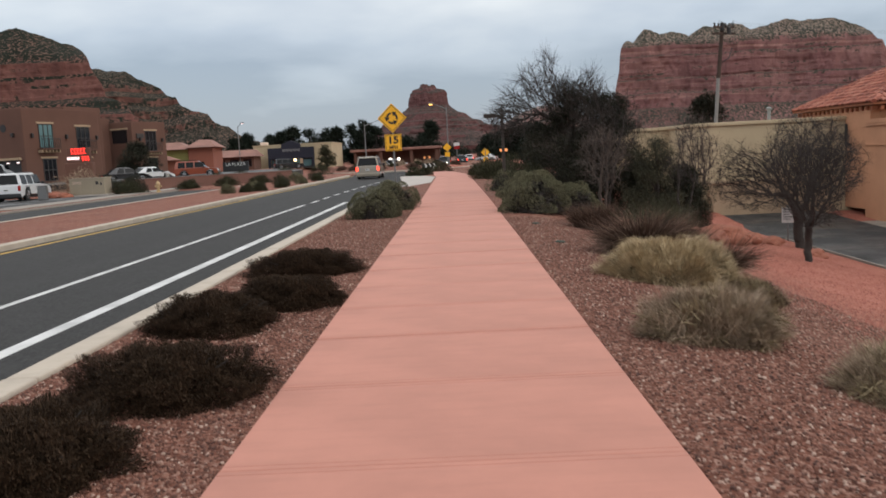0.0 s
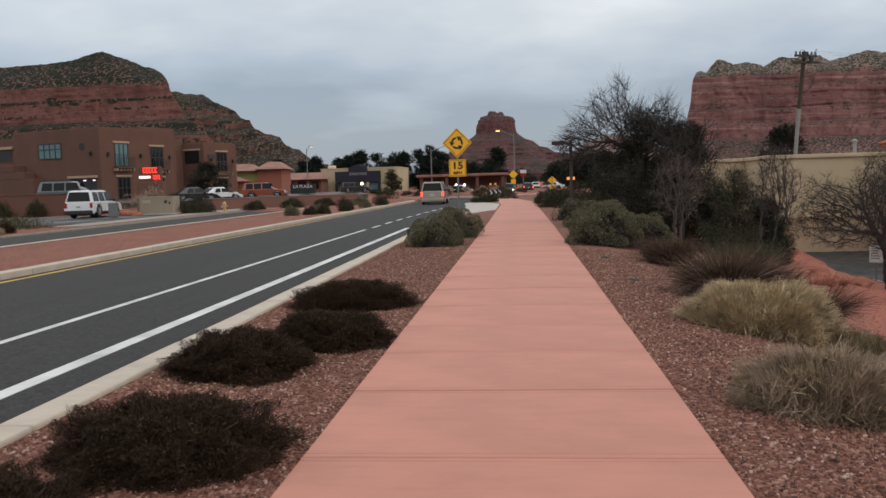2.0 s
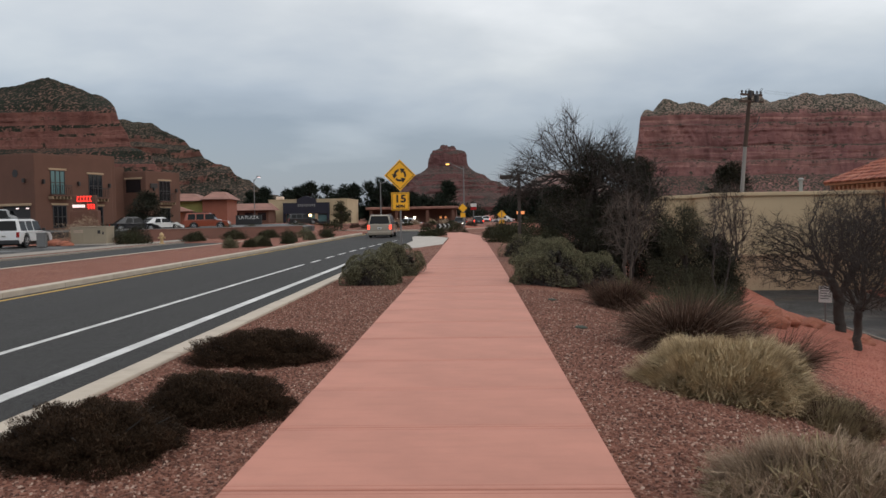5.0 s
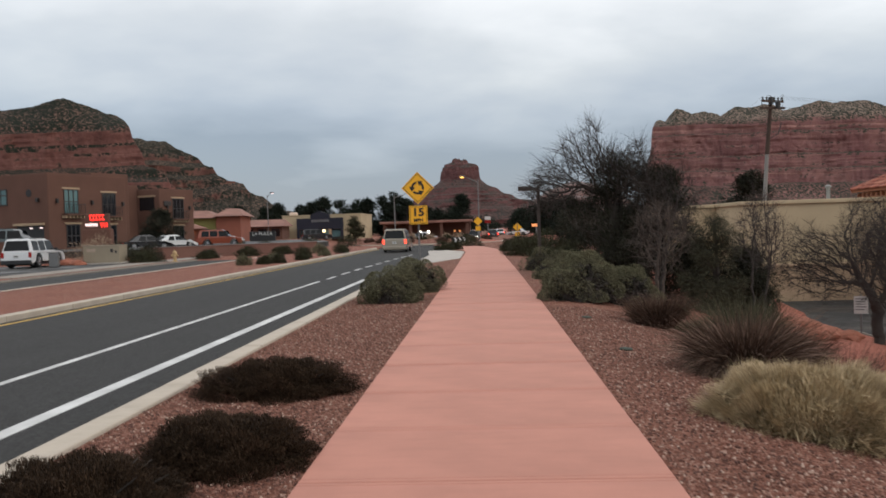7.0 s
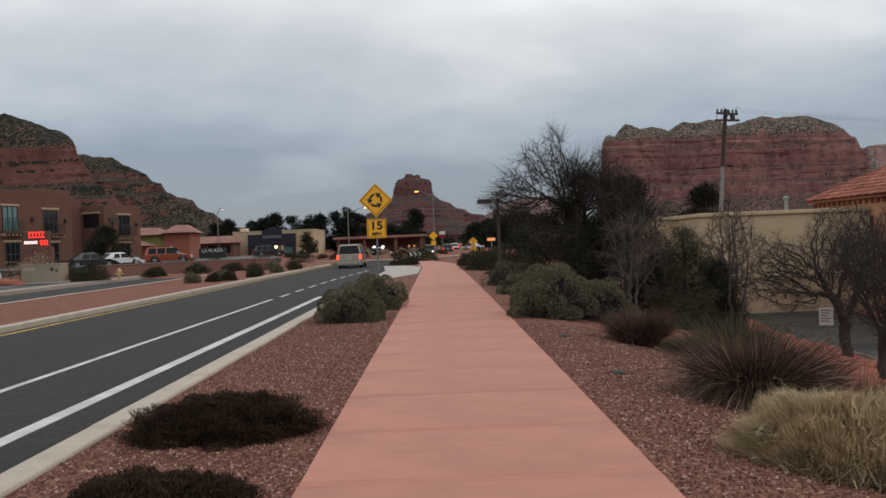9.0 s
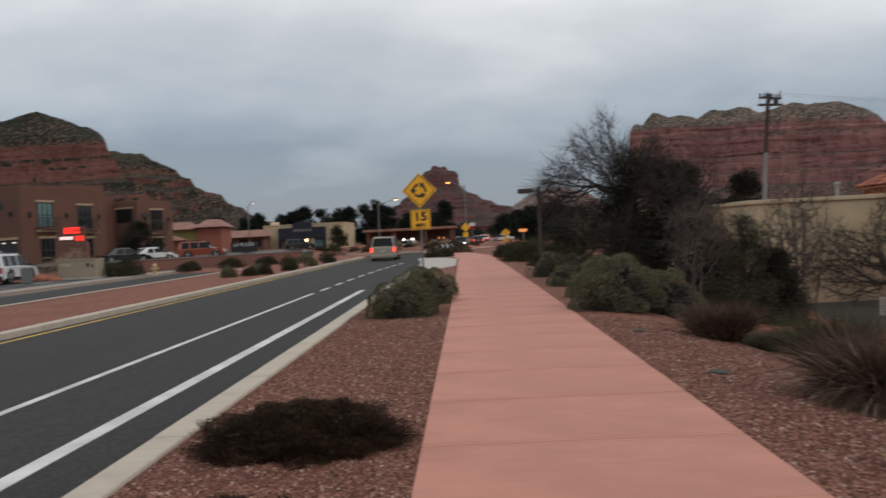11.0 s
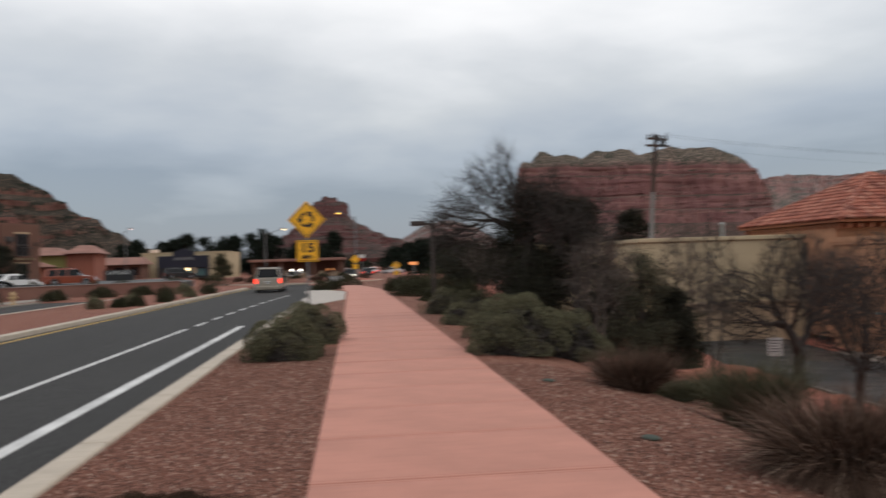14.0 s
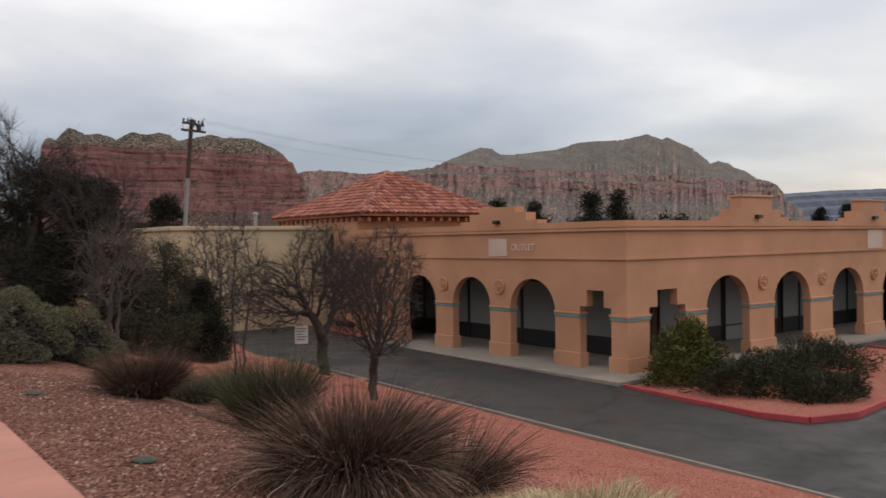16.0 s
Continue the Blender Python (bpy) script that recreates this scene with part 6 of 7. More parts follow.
for s in ((-0.345, 0.345, -0.008, -0.004, 0.325, 0.345), (-0.345, 0.345, -0.008, -0.004, -0.345, -0.325), (-0.345, -0.325, -0.008, -0.004, -0.325, 0.325), (0.325, 0.345, -0.008, -0.004, -0.325, 0.325)):
    box(bm, *s, 0.0, Matrix.Translation((0, 0, 3.05)) @ Matrix.Rotation(radians(45), 4, "Y"))
part("border", bm, "sign_black", dia)
for i in range(3):
    bm = bmesh.new()
    a0 = radians(100 + 120 * i)
    outer = [(0.215 * math.cos(a0 + radians(k)), 3.05 + 0.215 * math.sin(a0 + radians(k))) for k in range(0, 76, 6)]
    inner = [(0.145 * math.cos(a0 + radians(k)), 3.05 + 0.145 * math.sin(a0 + radians(k))) for k in range(72, -1, -6)]
    prism(bm, outer + inner, -0.009, -0.0045, "y")
    e = a0 + radians(70)
    d = (-math.sin(e), math.cos(e))
    c = (0.18 * math.cos(e), 3.05 + 0.18 * math.sin(e))
    n2 = (math.cos(e), math.sin(e))
    prism(bm, [(c[0] + 0.10 * n2[0], c[1] + 0.10 * n2[1]), (c[0] + 0.15 * d[0], c[1] + 0.15 * d[1]), (c[0] - 0.10 * n2[0], c[1] - 0.10 * n2[1])], -0.0092, -0.0044, "y")
    part("arrow", bm, "sign_black", dia)
plate = part("speed_plate", boxes((-0.305, 0.305, -0.006, 0.002, 1.85, 2.46), bevel=0.0015), "sign_yellow", sg, "square yellow advisory speed plate")
part("border", boxes((-0.28, 0.28, -0.010, -0.006, 2.42, 2.435), (-0.28, 0.28, -0.010, -0.006, 1.875, 1.89), (-0.28, -0.265, -0.010, -0.006, 1.89, 2.42), (0.265, 0.28, -0.010, -0.006, 1.89, 2.42)), "sign_black", plate)
o = letters("15", 0.36, pose(0, -0.010, 2.235, 90, 0, 0), "sign_black", plate, "number", 0.002, weight=0.012)
o.scale = (1.15, 1, 1)
letters("MPH", 0.155, pose(0, -0.010, 1.975, 90, 0, 0), "sign_black", plate, "lettering", 0.002, weight=0.006)

lamp = thing("path_lamp", 2.62, 43.0, -0.05, 0, "dark bronze post with a flat box lamp head", "street lamp")
part("base", boxes((-0.16, 0.16, -0.16, 0.16, 0, 0.08), bevel=0.02), "kerb_concrete", lamp)
part("post", boxes((-0.075, 0.075, -0.075, 0.075, 0.08, 3.62), bevel=0.01), "pole_paint", lamp)
part("arm", boxes((-0.32, -0.07, -0.04, 0.04, 3.43, 3.52), bevel=0.01), "pole_paint", lamp)
hd = part("lamp_head", boxes((-0.95, -0.30, -0.22, 0.22, 3.40, 3.60), bevel=0.03), "pole_paint", lamp)
part("lens", boxes((-0.88, -0.38, -0.17, 0.17, 3.385, 3.40)), "grey_shutter", hd)

up = thing("utility_pole", 18.65, 60.2, -1.6, 0, "tall leaning utility pole, steel below and wood above", "utility pole")
bm = bmesh.new()
tube(bm, (0.05, 0, 0), (0.62, 0, 8.0), 0.145, 0.125, 12)
part("steel_shaft", bm, "pole_steel", up)
bm = bmesh.new()
tube(bm, (0.60, 0, 7.6), (0.92, 0, 11.3), 0.15, 0.13, 12)
part("wood_top", bm, "pole_wood", up)
for zz, rot in ((11.15, 0.45), (10.7, 0.3)):
    bm = bmesh.new()
    box(bm, -0.95, 0.95, -0.06, 0.06, -0.07, 0.07, 0.01, Matrix.Translation((0.97, -0.18, zz)) @ Matrix.Rotation(rot, 4, "Z"))
    part("crossarm", bm, "pole_wood", up)
for i, u in enumerate((-0.85, -0.5, 0.15, 0.5, 0.85)):
    bm = bmesh.new()
    lathe(bm, [(0.03, 0), (0.07, 0.05), (0.05, 0.10), (0.08, 0.14), (0.06, 0.2), (0.02, 0.25)], 8, (0.97 + u * 0.90, -0.18 + u * 0.43, 11.2))
    part("insulator", bm, "dark_plastic", up)
for sx, zz in ((0.35, 10.6), (-0.12, 10.9)):
    bm = bmesh.new()
    lathe(bm, [(0.05, 0), (0.16, 0.04), (0.17, 0.5), (0.05, 0.58)], 10, (0.97 + sx, -0.22, zz))
    part("transformer", bm, "dark_plastic", up)
for i, (u, v) in enumerate(((-0.85, -0.4), (-0.5, 0.2), (0.5, -0.1), (0.85, 0.45), (0.15, 0.7))):
    bm = bmesh.new()
    last = Vector((0.97 + u * 0.9, -0.18 + u * 0.43, 11.42))
    for k in range(1, 7):
        s = k / 6
        q = Vector((0.97 + (u + (v - u) * s) * 0.95, -0.24, 11.42 + 0.35 * math.sin(3.14159 * s) * (1 if i % 2 else -1.6) - 0.5 * s))
        tube(bm, last, q, 0.014, 0.014, 5)
        last = q
    part("jumper_wire", bm, "dark_plastic", up)
bm = bmesh.new()
tube(bm, (0.7, 0, 8.6), (1.35, -0.1, 9.0), 0.03, 0.03, 6)
tube(bm, (1.35, -0.1, 9.0), (1.55, -0.1, 9.7), 0.03, 0.03, 6)
part("bracket", bm, "dark_plastic", up)


def cable(a, b, sag, name="overhead_cable"):
    bm = bmesh.new()
    a, b = Vector(a), Vector(b)
    pts = [a.lerp(b, k / 18) - Vector((0, 0, sag * 4 * (k / 18) * (1 - k / 18))) for k in range(19)]
    rings = [[bm.verts.new(p + Vector(o) * 0.0045) for o in ((1, 0, 0), (0, 0.6, 0.8), (-1, 0, 0), (0, -0.6, -0.8))] for p in pts]
    for p, q in zip(rings, rings[1:]):
        for k in range(4):
            bm.faces.new((p[k], p[(k + 1) % 4], q[(k + 1) % 4], q[k]))
    tagged(part(name, bm, "dark_plastic"), "thin dark overhead cable strung from the pole", "cable", "overhead cables")


for i, (dx, dz) in enumerate(((-0.8, 9.85), (-0.3, 9.85), (0.4, 9.85), (0.8, 9.85), (0.1, 9.2))):
    cable((19.65 + dx, 60.0, dz), (70 + dx * 2, 56.5, dz - 1.2), 1.6)
    if i < 2:
        cable((19.65 + dx, 60.0, dz), (28 + dx, 160, dz - 0.5), 2.0)
notice = thing("notice_board", 14.05, 34.8, lot_z(34.8) + 0.1, -25, "white notice sign on a thin post by the service road", "sign")
part("post", boxes((-0.03, 0.03, 0.012, 0.05, 0, 1.5), bevel=0.005), "galvanised", notice)
pn = part("panel", boxes((-0.24, 0.24, -0.008, 0.01, 0.76, 1.42), bevel=0.004), "sign_white", notice)
part("text_bars", boxes(*[(-0.18, 0.18 - 0.06 * (k % 3), -0.012, -0.008, 1.30 - 0.1 * k, 1.34 - 0.1 * k) for k in range(5)]), "galvanised", pn)
# small things in the gravel
for i, (x, y) in enumerate(((1.86, 14.05), (1.81, 17.9))):
    bm = bmesh.new()
    lathe(bm, [(0.085, 0.0), (0.09, 0.016), (0.07, 0.026), (0.02, 0.03)], 16)
    lid = part("valve_lid", bm, "lid_green")
    lid.matrix_world = pose(x, y, ground_z(x, y) + 0.002, 4, 3, 20)
    tagged(lid, "small dark green plastic irrigation lid in gravel", "valve cover", "irrigation lids")
for i, (x, y, s) in enumerate(((8.5, 26.3, 0.7), (9.3, 27.4, 0.55), (8.0, 25.4, 0.5), (10.1, 28.5, 0.45), (7.4, 25.9, 0.4), (11.6, 30.3, 0.4), (12.3, 28.0, 0.35))):
    bm = bmesh.new()
    bmesh.ops.create_icosphere(bm, subdivisions=3, radius=1.0)
    for v in bm.verts:
        k = 1 + 0.35 * noise.noise(v.co * 1.3 + Vector((i * 7, 0, 0))) + 0.12 * noise.noise(v.co * 4)
        v.co = Vector((v.co.x * s * 1.4 * k, v.co.y * s * k, v.co.z * s * 0.6 * k))
    rk = part("boulder", bm, "red_sandstone")
    rk.matrix_world = pose(x, y, ground_z(x, y) + s * 0.15, 0, 0, 40 * i)
    tagged(rk, "red sandstone boulder at the brow of the slope", "boulder", "boulders on the slope")
# uneven cut stones along the foot of the slope


# ---- west side: brown stucco shops ----
HX, HY = -44.1, 84.5
shop = thing("stucco_shop_building", HX, HY, 0.8, 70, "two-storey brown stucco shop building with iron balconies", "building")


def block(nm, x0, x1, y0, y1, z1, mat="brown_stucco_and_shade"):
    part(nm, boxes((x0, x1, y0, y1, -0.5, z1), bevel=0.10), mat, shop)
    part("parapet_cap", boxes((x0 + 0.02, x1 - 0.02, y0 + 0.02, y1 - 0.02, z1 - 0.02, z1 + 0.06), bevel=0.03), mat, shop)


block("main_block", 0, 10.6, 0, 13.3, 7.80)
block("main_step", 6.4, 11.8, 0.7, 9.0, 8.15)
block("link_block", 10.5, 20.4, 7.4, 13.0, 7.55)
block("corner_block", 20.2, 26.6, 3.8, 12.0, 7.0)
block("balcony_block", 0.4, 9.0, 13.35, 30.0, 7.2)


def window_x(x0, x1, z0, z1, y=0.0, glass="window_dark", panes=2, balcony=False, lintel=True):
    """A window in a wall that faces -y of the building."""
    w = part("window", boxes((x0, x1, y - 0.015, y + 0.05, z0, z1)), glass, shop)
    for i in range(panes + 1):
        u = x0 + (x1 - x0) * i / panes
        part("frame_bar", boxes((u - 0.05, u + 0.05, y - 0.06, y + 0.01, z0 - 0.05, z1 + 0.05), bevel=0.01), "dark_frame", w)
    for zz in (z0, (z0 + z1) / 2, z1):
        part("frame_bar", boxes((x0 - 0.05, x1 + 0.05, y - 0.065, y + 0.01, zz - 0.045, zz + 0.045), bevel=0.01), "dark_frame", w)
    if lintel:
        part("lintel", boxes((x0 - 0.25, x1 + 0.25, y - 0.09, y + 0.02, z1 + 0.06, z1 + 0.26), bevel=0.02), "tan_stucco", w)
    if balcony:
        bal = part("balcony", boxes((x0 - 0.35, x1 + 0.35, y - 0.75, y, z0 - 0.22, z0 - 0.08), bevel=0.02), "brown_stucco_and_shade", shop)
        for k in range(6):
            u = x0 - 0.25 + (x1 - x0 + 0.5) * k / 5
            part("corbel", boxes((u - 0.08, u + 0.08, y - 0.6, y, z0 - 0.52, z0 - 0.22), bevel=0.02), "tan_stucco", bal)
        for k in range(11):
            u = x0 - 0.3 + (x1 - x0 + 0.6) * k / 10
            part("baluster", boxes((u - 0.018, u + 0.018, y - 0.72, y - 0.685, z0 - 0.08, z0 + 0.9)), "dark_frame", bal)
        part("handrail", boxes((x0 - 0.33, x1 + 0.33, y - 0.74, y - 0.67, z0 + 0.9, z0 + 0.96)), "dark_frame", bal)
    return w


window_x(2.0, 3.8, 3.7, 6.15, 0, "window_teal_reflection", 3, True)
window_x(7.15, 9.0, 3.5, 5.9, 0, "window_dark", 3, True)
window_x(2.2, 3.9, 0.2, 2.5, 0, "window_dark", 3)
window_x(7.4, 9.0, 0.2, 2.4, 0, "window_dark", 2)
window_x(22.6, 24.6, 3.3, 5.8, 3.8, "window_dark", 3, True)
window_x(22.8, 24.5, 0.4, 2.3, 3.8, "window_dark", 2)
window_x(14.6, 16.2, 4.2, 5.6, 7.4, "window_dark", 2)
w = part("window", boxes((-0.015, 0.05, 5.8, 9.3, 4.75, 6.35)), "window_teal_reflection", shop)
for k in range(5):
    u = 5.8 + 3.5 * k / 4
    part("frame_bar", boxes((-0.06, 0.01, u - 0.06, u + 0.06, 4.7, 6.4), bevel=0.01), "dark_frame", w)
for zz in (4.75, 5.75, 6.35):
    part("frame_bar", boxes((-0.065, 0.01, 5.74, 9.36, zz - 0.06, zz + 0.06), bevel=0.01), "dark_frame", w)
w = part("window", boxes((20.185, 20.25, 4.6, 7.0, 4.35, 6.0)), "window_dark", shop)
part("lintel", boxes((20.1, 20.21, 4.4, 7.2, 6.05, 6.25), bevel=0.02), "tan_stucco", w)
# flat dark disc for the shade in a round ornamental hole
bm = bmesh.new()
prism(bm, [(2.65 + 0.42 * math.cos(0.7854 * k), 5.85 + 0.42 * math.sin(0.7854 * k)) for k in range(8)], -0.03, 0.05, "x")
part("round_vent", bm, "dark_panel_and_shade", shop)
# no opening is cut: a dark plate paints the carport's shade
part("carport_recess", boxes((-0.02, 0.06, 0.7, 4.5, 0.0, 2.5)), "dark_panel_and_shade", shop, "dark panel painted as the shade of the covered entrance")
part("carport_beam", boxes((-0.3, 0.0, 0.5, 4.8, 2.5, 2.75), bevel=0.03), "tan_stucco", shop)
for y in (1.0, 2.4):
    part("entrance_lamp", boxes((-0.14, -0.03, y - 0.16, y + 0.16, 2.18, 2.3), bevel=0.02), "white_led", shop)
# dark plate on the wall face, painting the depth of the balcony
part("balcony_recess", boxes((0.37, 0.45, 14.2, 29.0, 4.7, 6.1)), "dark_panel_and_shade", shop, "dark panel painted as the shade of the upper balcony")
part("balcony_beam", boxes((0.2, 0.42, 13.8, 29.5, 6.1, 6.4), bevel=0.03), "tan_stucco", shop)
for x, y, z in ((1.0, 0, 5.0), (5.6, 0, 4.9), (10.0, 0, 4.8), (21.5, 3.8, 4.8), (25.7, 3.8, 4.7)):
    part("wall_lamp", boxes((x - 0.12, x + 0.12, y - 0.28, y - 0.02, z - 0.25, z + 0.2), bevel=0.03), "dark_frame", shop)
part("wall_lamp", boxes((-0.28, -0.02, 1.2, 1.5, 4.9, 5.3), bevel=0.03), "dark_frame", shop)
part("shop_sign", boxes((20.9, 22.2, 3.66, 3.76, 4.9, 5.5), bevel=0.02), "dark_frame", shop)
part("steps_wall", boxes((-1.6, -0.05, 8.5, 14.0, -0.4, 2.6), (-1.6, -0.05, 10.0, 14.0, 2.6, 3.4), (-1.6, -0.05, 11.6, 14.0, 3.4, 4.2), bevel=0.05), "brown_stucco_and_shade", shop, "stepped outside stair wall")
bm = bmesh.new()
lathe(bm, [(0.16, 0), (0.18, 0.12), (0.05, 0.2)], 10, (3.0, 4.0, 7.85))
part("roof_vent", bm, "grey_shutter", shop)

# retaining walls, sign, cabinet, hydrant
def wall_run(name, a, b, z0, z1, th, mat, label):
    bm = bmesh.new()
    v = Vector((b[0] - a[0], b[1] - a[1], 0))
    m = Matrix.Translation((a[0], a[1], 0)) @ Matrix.Rotation(math.atan2(v.y, v.x), 4, "Z")
    box(bm, 0, v.length, -th / 2, th / 2, z0, z1, 0.04, m)
    w = tagged(part(name, bm, mat), label, "wall", kind="structure")
    bm = bmesh.new()
    box(bm, -0.03, v.length + 0.03, -th / 2 - 0.04, th / 2 + 0.04, z1, z1 + 0.07, 0.02, m)
    part("coping", bm, mat, w)
    return w


wall_run("garden_wall", (-60, 56.5), (-32.2, 63.0), -0.2, 1.62, 0.3, "brown_stucco_and_shade", "brown stucco wall in front of the car park")
wall_run("retaining_wall", (-26.8, 66.0), (-15.2, 76.5), -0.2, 0.82, 0.3, "low_wall_red", "low red-brown stucco wall along the car park")
led = thing("led_sign", -29.3, 64.2, 0.1, 0, "red glowing message sign on a stucco base", "sign")
part("base", boxes((-1.1, 1.1, -0.3, 0.3, 0, 2.34), bevel=0.06), "brown_stucco_and_shade", led)
part("frame", boxes((-0.92, 0.92, -0.12, 0.2, 2.34, 3.5), bevel=0.04), "brown_stucco_and_shade", led)
for k in range(5):
    u = -0.52 + 0.24 * k
    part("upper_lettering", boxes((u, u + 0.05, -0.15, -0.12, 3.02, 3.44), (u + 0.055, u + 0.16, -0.15, -0.12, 3.37, 3.44), (u + 0.055, u + 0.16, -0.15, -0.12, 3.02, 3.09)), "red_led", led)
for k in range(7):
    part("lower_lettering", boxes((-0.88 + 0.14 * k, -0.79 + 0.14 * k, -0.15, -0.12, 2.58, 2.80)), "white_led", led)
for k in range(3):
    u = 0.26 + 0.21 * k
    part("number_lettering", boxes((u, u + 0.13, -0.15, -0.12, 2.76, 2.82), (u + 0.085, u + 0.13, -0.15, -0.12, 2.45, 2.755), (u, u + 0.08, -0.15, -0.12, 2.58, 2.64)), "red_led", led)
cab = thing("utility_cabinet", -25.45, 57.6, 0.0, 0, "wide tan metal utility cabinet on the verge", "cabinet")
part("pad", boxes((-1.6, 1.2, -0.75, 0.75, -0.05, 0.1), bevel=0.02), "pale_concrete", cab)
part("body", boxes((-1.47, 1.02, -0.6, 0.6, 0.1, 1.2), bevel=0.03), "cabinet_tan", cab)
part("lid", boxes((-1.5, 1.05, -0.63, 0.63, 1.2, 1.27), bevel=0.02), "cabinet_tan", cab)
for u in (-1.02, -0.2, 0.62):
    part("door", boxes((u - 0.38, u + 0.36, -0.615, -0.6, 0.16, 1.14), bevel=0.005), "cabinet_tan", cab)
part("notice", boxes((0.40, 0.60, -0.622, -0.615, 0.78, 1.0)), "dark_frame", cab)
part("notice", boxes((0.72, 0.84, -0.622, -0.615, 0.72, 0.9)), "dark_frame", cab)
part("louvre", boxes(*[(-1.25, -0.6, -0.625, -0.615, 0.85 + 0.05 * k, 0.875 + 0.05 * k) for k in range(4)]), "pale_plaque", cab)
sb = thing("meter_box", -27.2, 53.8, 0.0, 10, "small grey metal box on the verge", "utility box")
part("body", boxes((-0.28, 0.28, -0.2, 0.2, 0, 0.88), bevel=0.03), "galvanised", sb)
part("lid", boxes((-0.3, 0.3, -0.22, 0.22, 0.88, 0.93), bevel=0.01), "galvanised", sb)
hyd = thing("fire_hydrant", -20.9, 57.6, 0.0, 0, "cream-yellow fire hydrant on the far verge", "hydrant")
bm = bmesh.new()
lathe(bm, [(0.17, 0), (0.17, 0.06), (0.11, 0.07), (0.11, 0.52), (0.15, 0.54), (0.15, 0.6), (0.12, 0.68), (0.06, 0.75), (0.03, 0.76), (0.03, 0.81)], 16)
part("barrel", bm, "hydrant_cream", hyd)
for a, b in (((-0.24, 0, 0.42), (0.24, 0, 0.42)), ((0, -0.22, 0.40), (0, 0, 0.40))):
    bm = bmesh.new()
    tube(bm, a, b, 0.065, 0.065, 10)
    part("outlet", bm, "hydrant_cream", hyd)
for i, (x, y, s) in enumerate(((-27.9, 57.0, 0.5), (-27.1, 56.6, 0.4), (-28.6, 56.8, 0.35))):
    bm = bmesh.new()
    bmesh.ops.create_icosphere(bm, subdivisions=3, radius=1.0)
    for v in bm.verts:
        k = 1 + 0.35 * noise.noise(v.co * 1.3 + Vector((i * 9, 4, 0)))
        v.co = Vector((v.co.x * s * 1.5 * k, v.co.y * s * k, v.co.z * s * 0.6 * k))
    rk = part("boulder", bm, "red_sandstone")
    rk.matrix_world = pose(x, y, s * 0.2, 0, 0, 60 * i)
    tagged(rk, "red sandstone boulder beside the cabinet", "boulder", "boulders by the cabinet")

# west side planting
for i, (x, y, r, h) in enumerate(((-13.4, 48.2, 0.55, 0.8), (-12.5, 49.0, 0.5, 0.65), (-11.9, 50.0, 0.55, 0.75), (-12.9, 52.5, 0.6, 0.7), (-11.5, 54.5, 0.6, 0.55), (-12.3, 58.5, 0.7, 0.8), (-11.6, 62.0, 0.65, 0.75), (-13.4, 63.0, 0.8, 1.0), (-11.4, 68.0, 0.7, 0.75), (-13.6, 70.0, 0.9, 1.0), (-12.6, 74.5, 0.9, 0.9))):
    shrub(x, y, r * 0.85, r * 0.85, h * 0.78, "shrub_dark_green" if i % 3 else "shrub_grey_green", 3200, 0.08, 0.022, "small dusty shrub in the gravel median", 400 + i, "shrub", "shrub", "shrubs on the median", lump=0.3)
for i, (x, y, r, h, m) in enumerate(((-36.2, 59.6, 0.85, 1.25, "shrub_dark_green"), (-38.6, 59.0, 0.85, 1.2, "shrub_dark_green"), (-41.6, 58.3, 0.95, 1.35, "shrub_dark_green"), (-43.8, 57.6, 1.0, 1.35, "shrub_dark_green"), (-33.4, 60.6, 0.7, 1.2, "shrub_dark_green"), (-28.4, 61.8, 2.1, 2.0, "grass_grey"), (-26.2, 61.0, 1.5, 1.4, "shrub_dark_green"), (-23.3, 58.4, 1.3, 0.95, "shrub_dark_green"),
                                   (-24.2, 61.5, 1.2, 1.3, "evergreen"), (-21.0, 64.5, 1.0, 0.7, "shrub_dark_green"), (-18.8, 67.5, 1.1, 0.8, "shrub_dark_green"), (-16.8, 70.6, 1.0, 0.7, "shrub_dark_green"), (-22.2, 33.6, 0.5, 0.36, "grass_grey"), (-22.6, 35.0, 0.45, 0.4, "juniper_brown"), (-25.5, 39.5, 2.2, 0.6, "grass_green"), (-28.5, 41.0, 1.8, 0.6, "grass_green"), (-22.6, 87, 1.3, 1.1, "shrub_dark_green"), (-19.0, 92, 1.4, 1.2, "shrub_dark_green"), (-16.0, 98, 1.6, 1.3, "shrub_dark_green"), (-24.0, 82, 1.2, 1.0, "grass_green"))):
    shrub(x, y, r, r, h, m, 2600, 0.15, 0.035, "dusty shrub planted by the car park", 430 + i, "shrub", "shrub", lump=0.28)
evergreen(-32.4, 84.0, 2.0, 2.0, 3.6, 460, "round dark evergreen tree in front of the shops", "evergreen", 9000, 0.25, 0.06, 0.8, clumps=30, base=0.1)
evergreen(-50, 66, 3.2, 2.5, 4.2, 461, "dark green tree by the garden wall", "shrub_dark_green", 5000, 0.25, 0.06, 0.9, clumps=30, base=0.05)

# further shops, down the road
pz = thing("plaza_building", -41.5, 122, 0.8, 8, "olive and terracotta shop building with low tiled roofs", "building")
part("wall", boxes((-3.5, 2.2, 0, 9, 0, 3.5), bevel=0.05), "olive_stucco", pz)
part("wall", boxes((2.25, 5.8, -1.0, 9, 0, 3.7), bevel=0.05), "terracotta_stucco", pz)
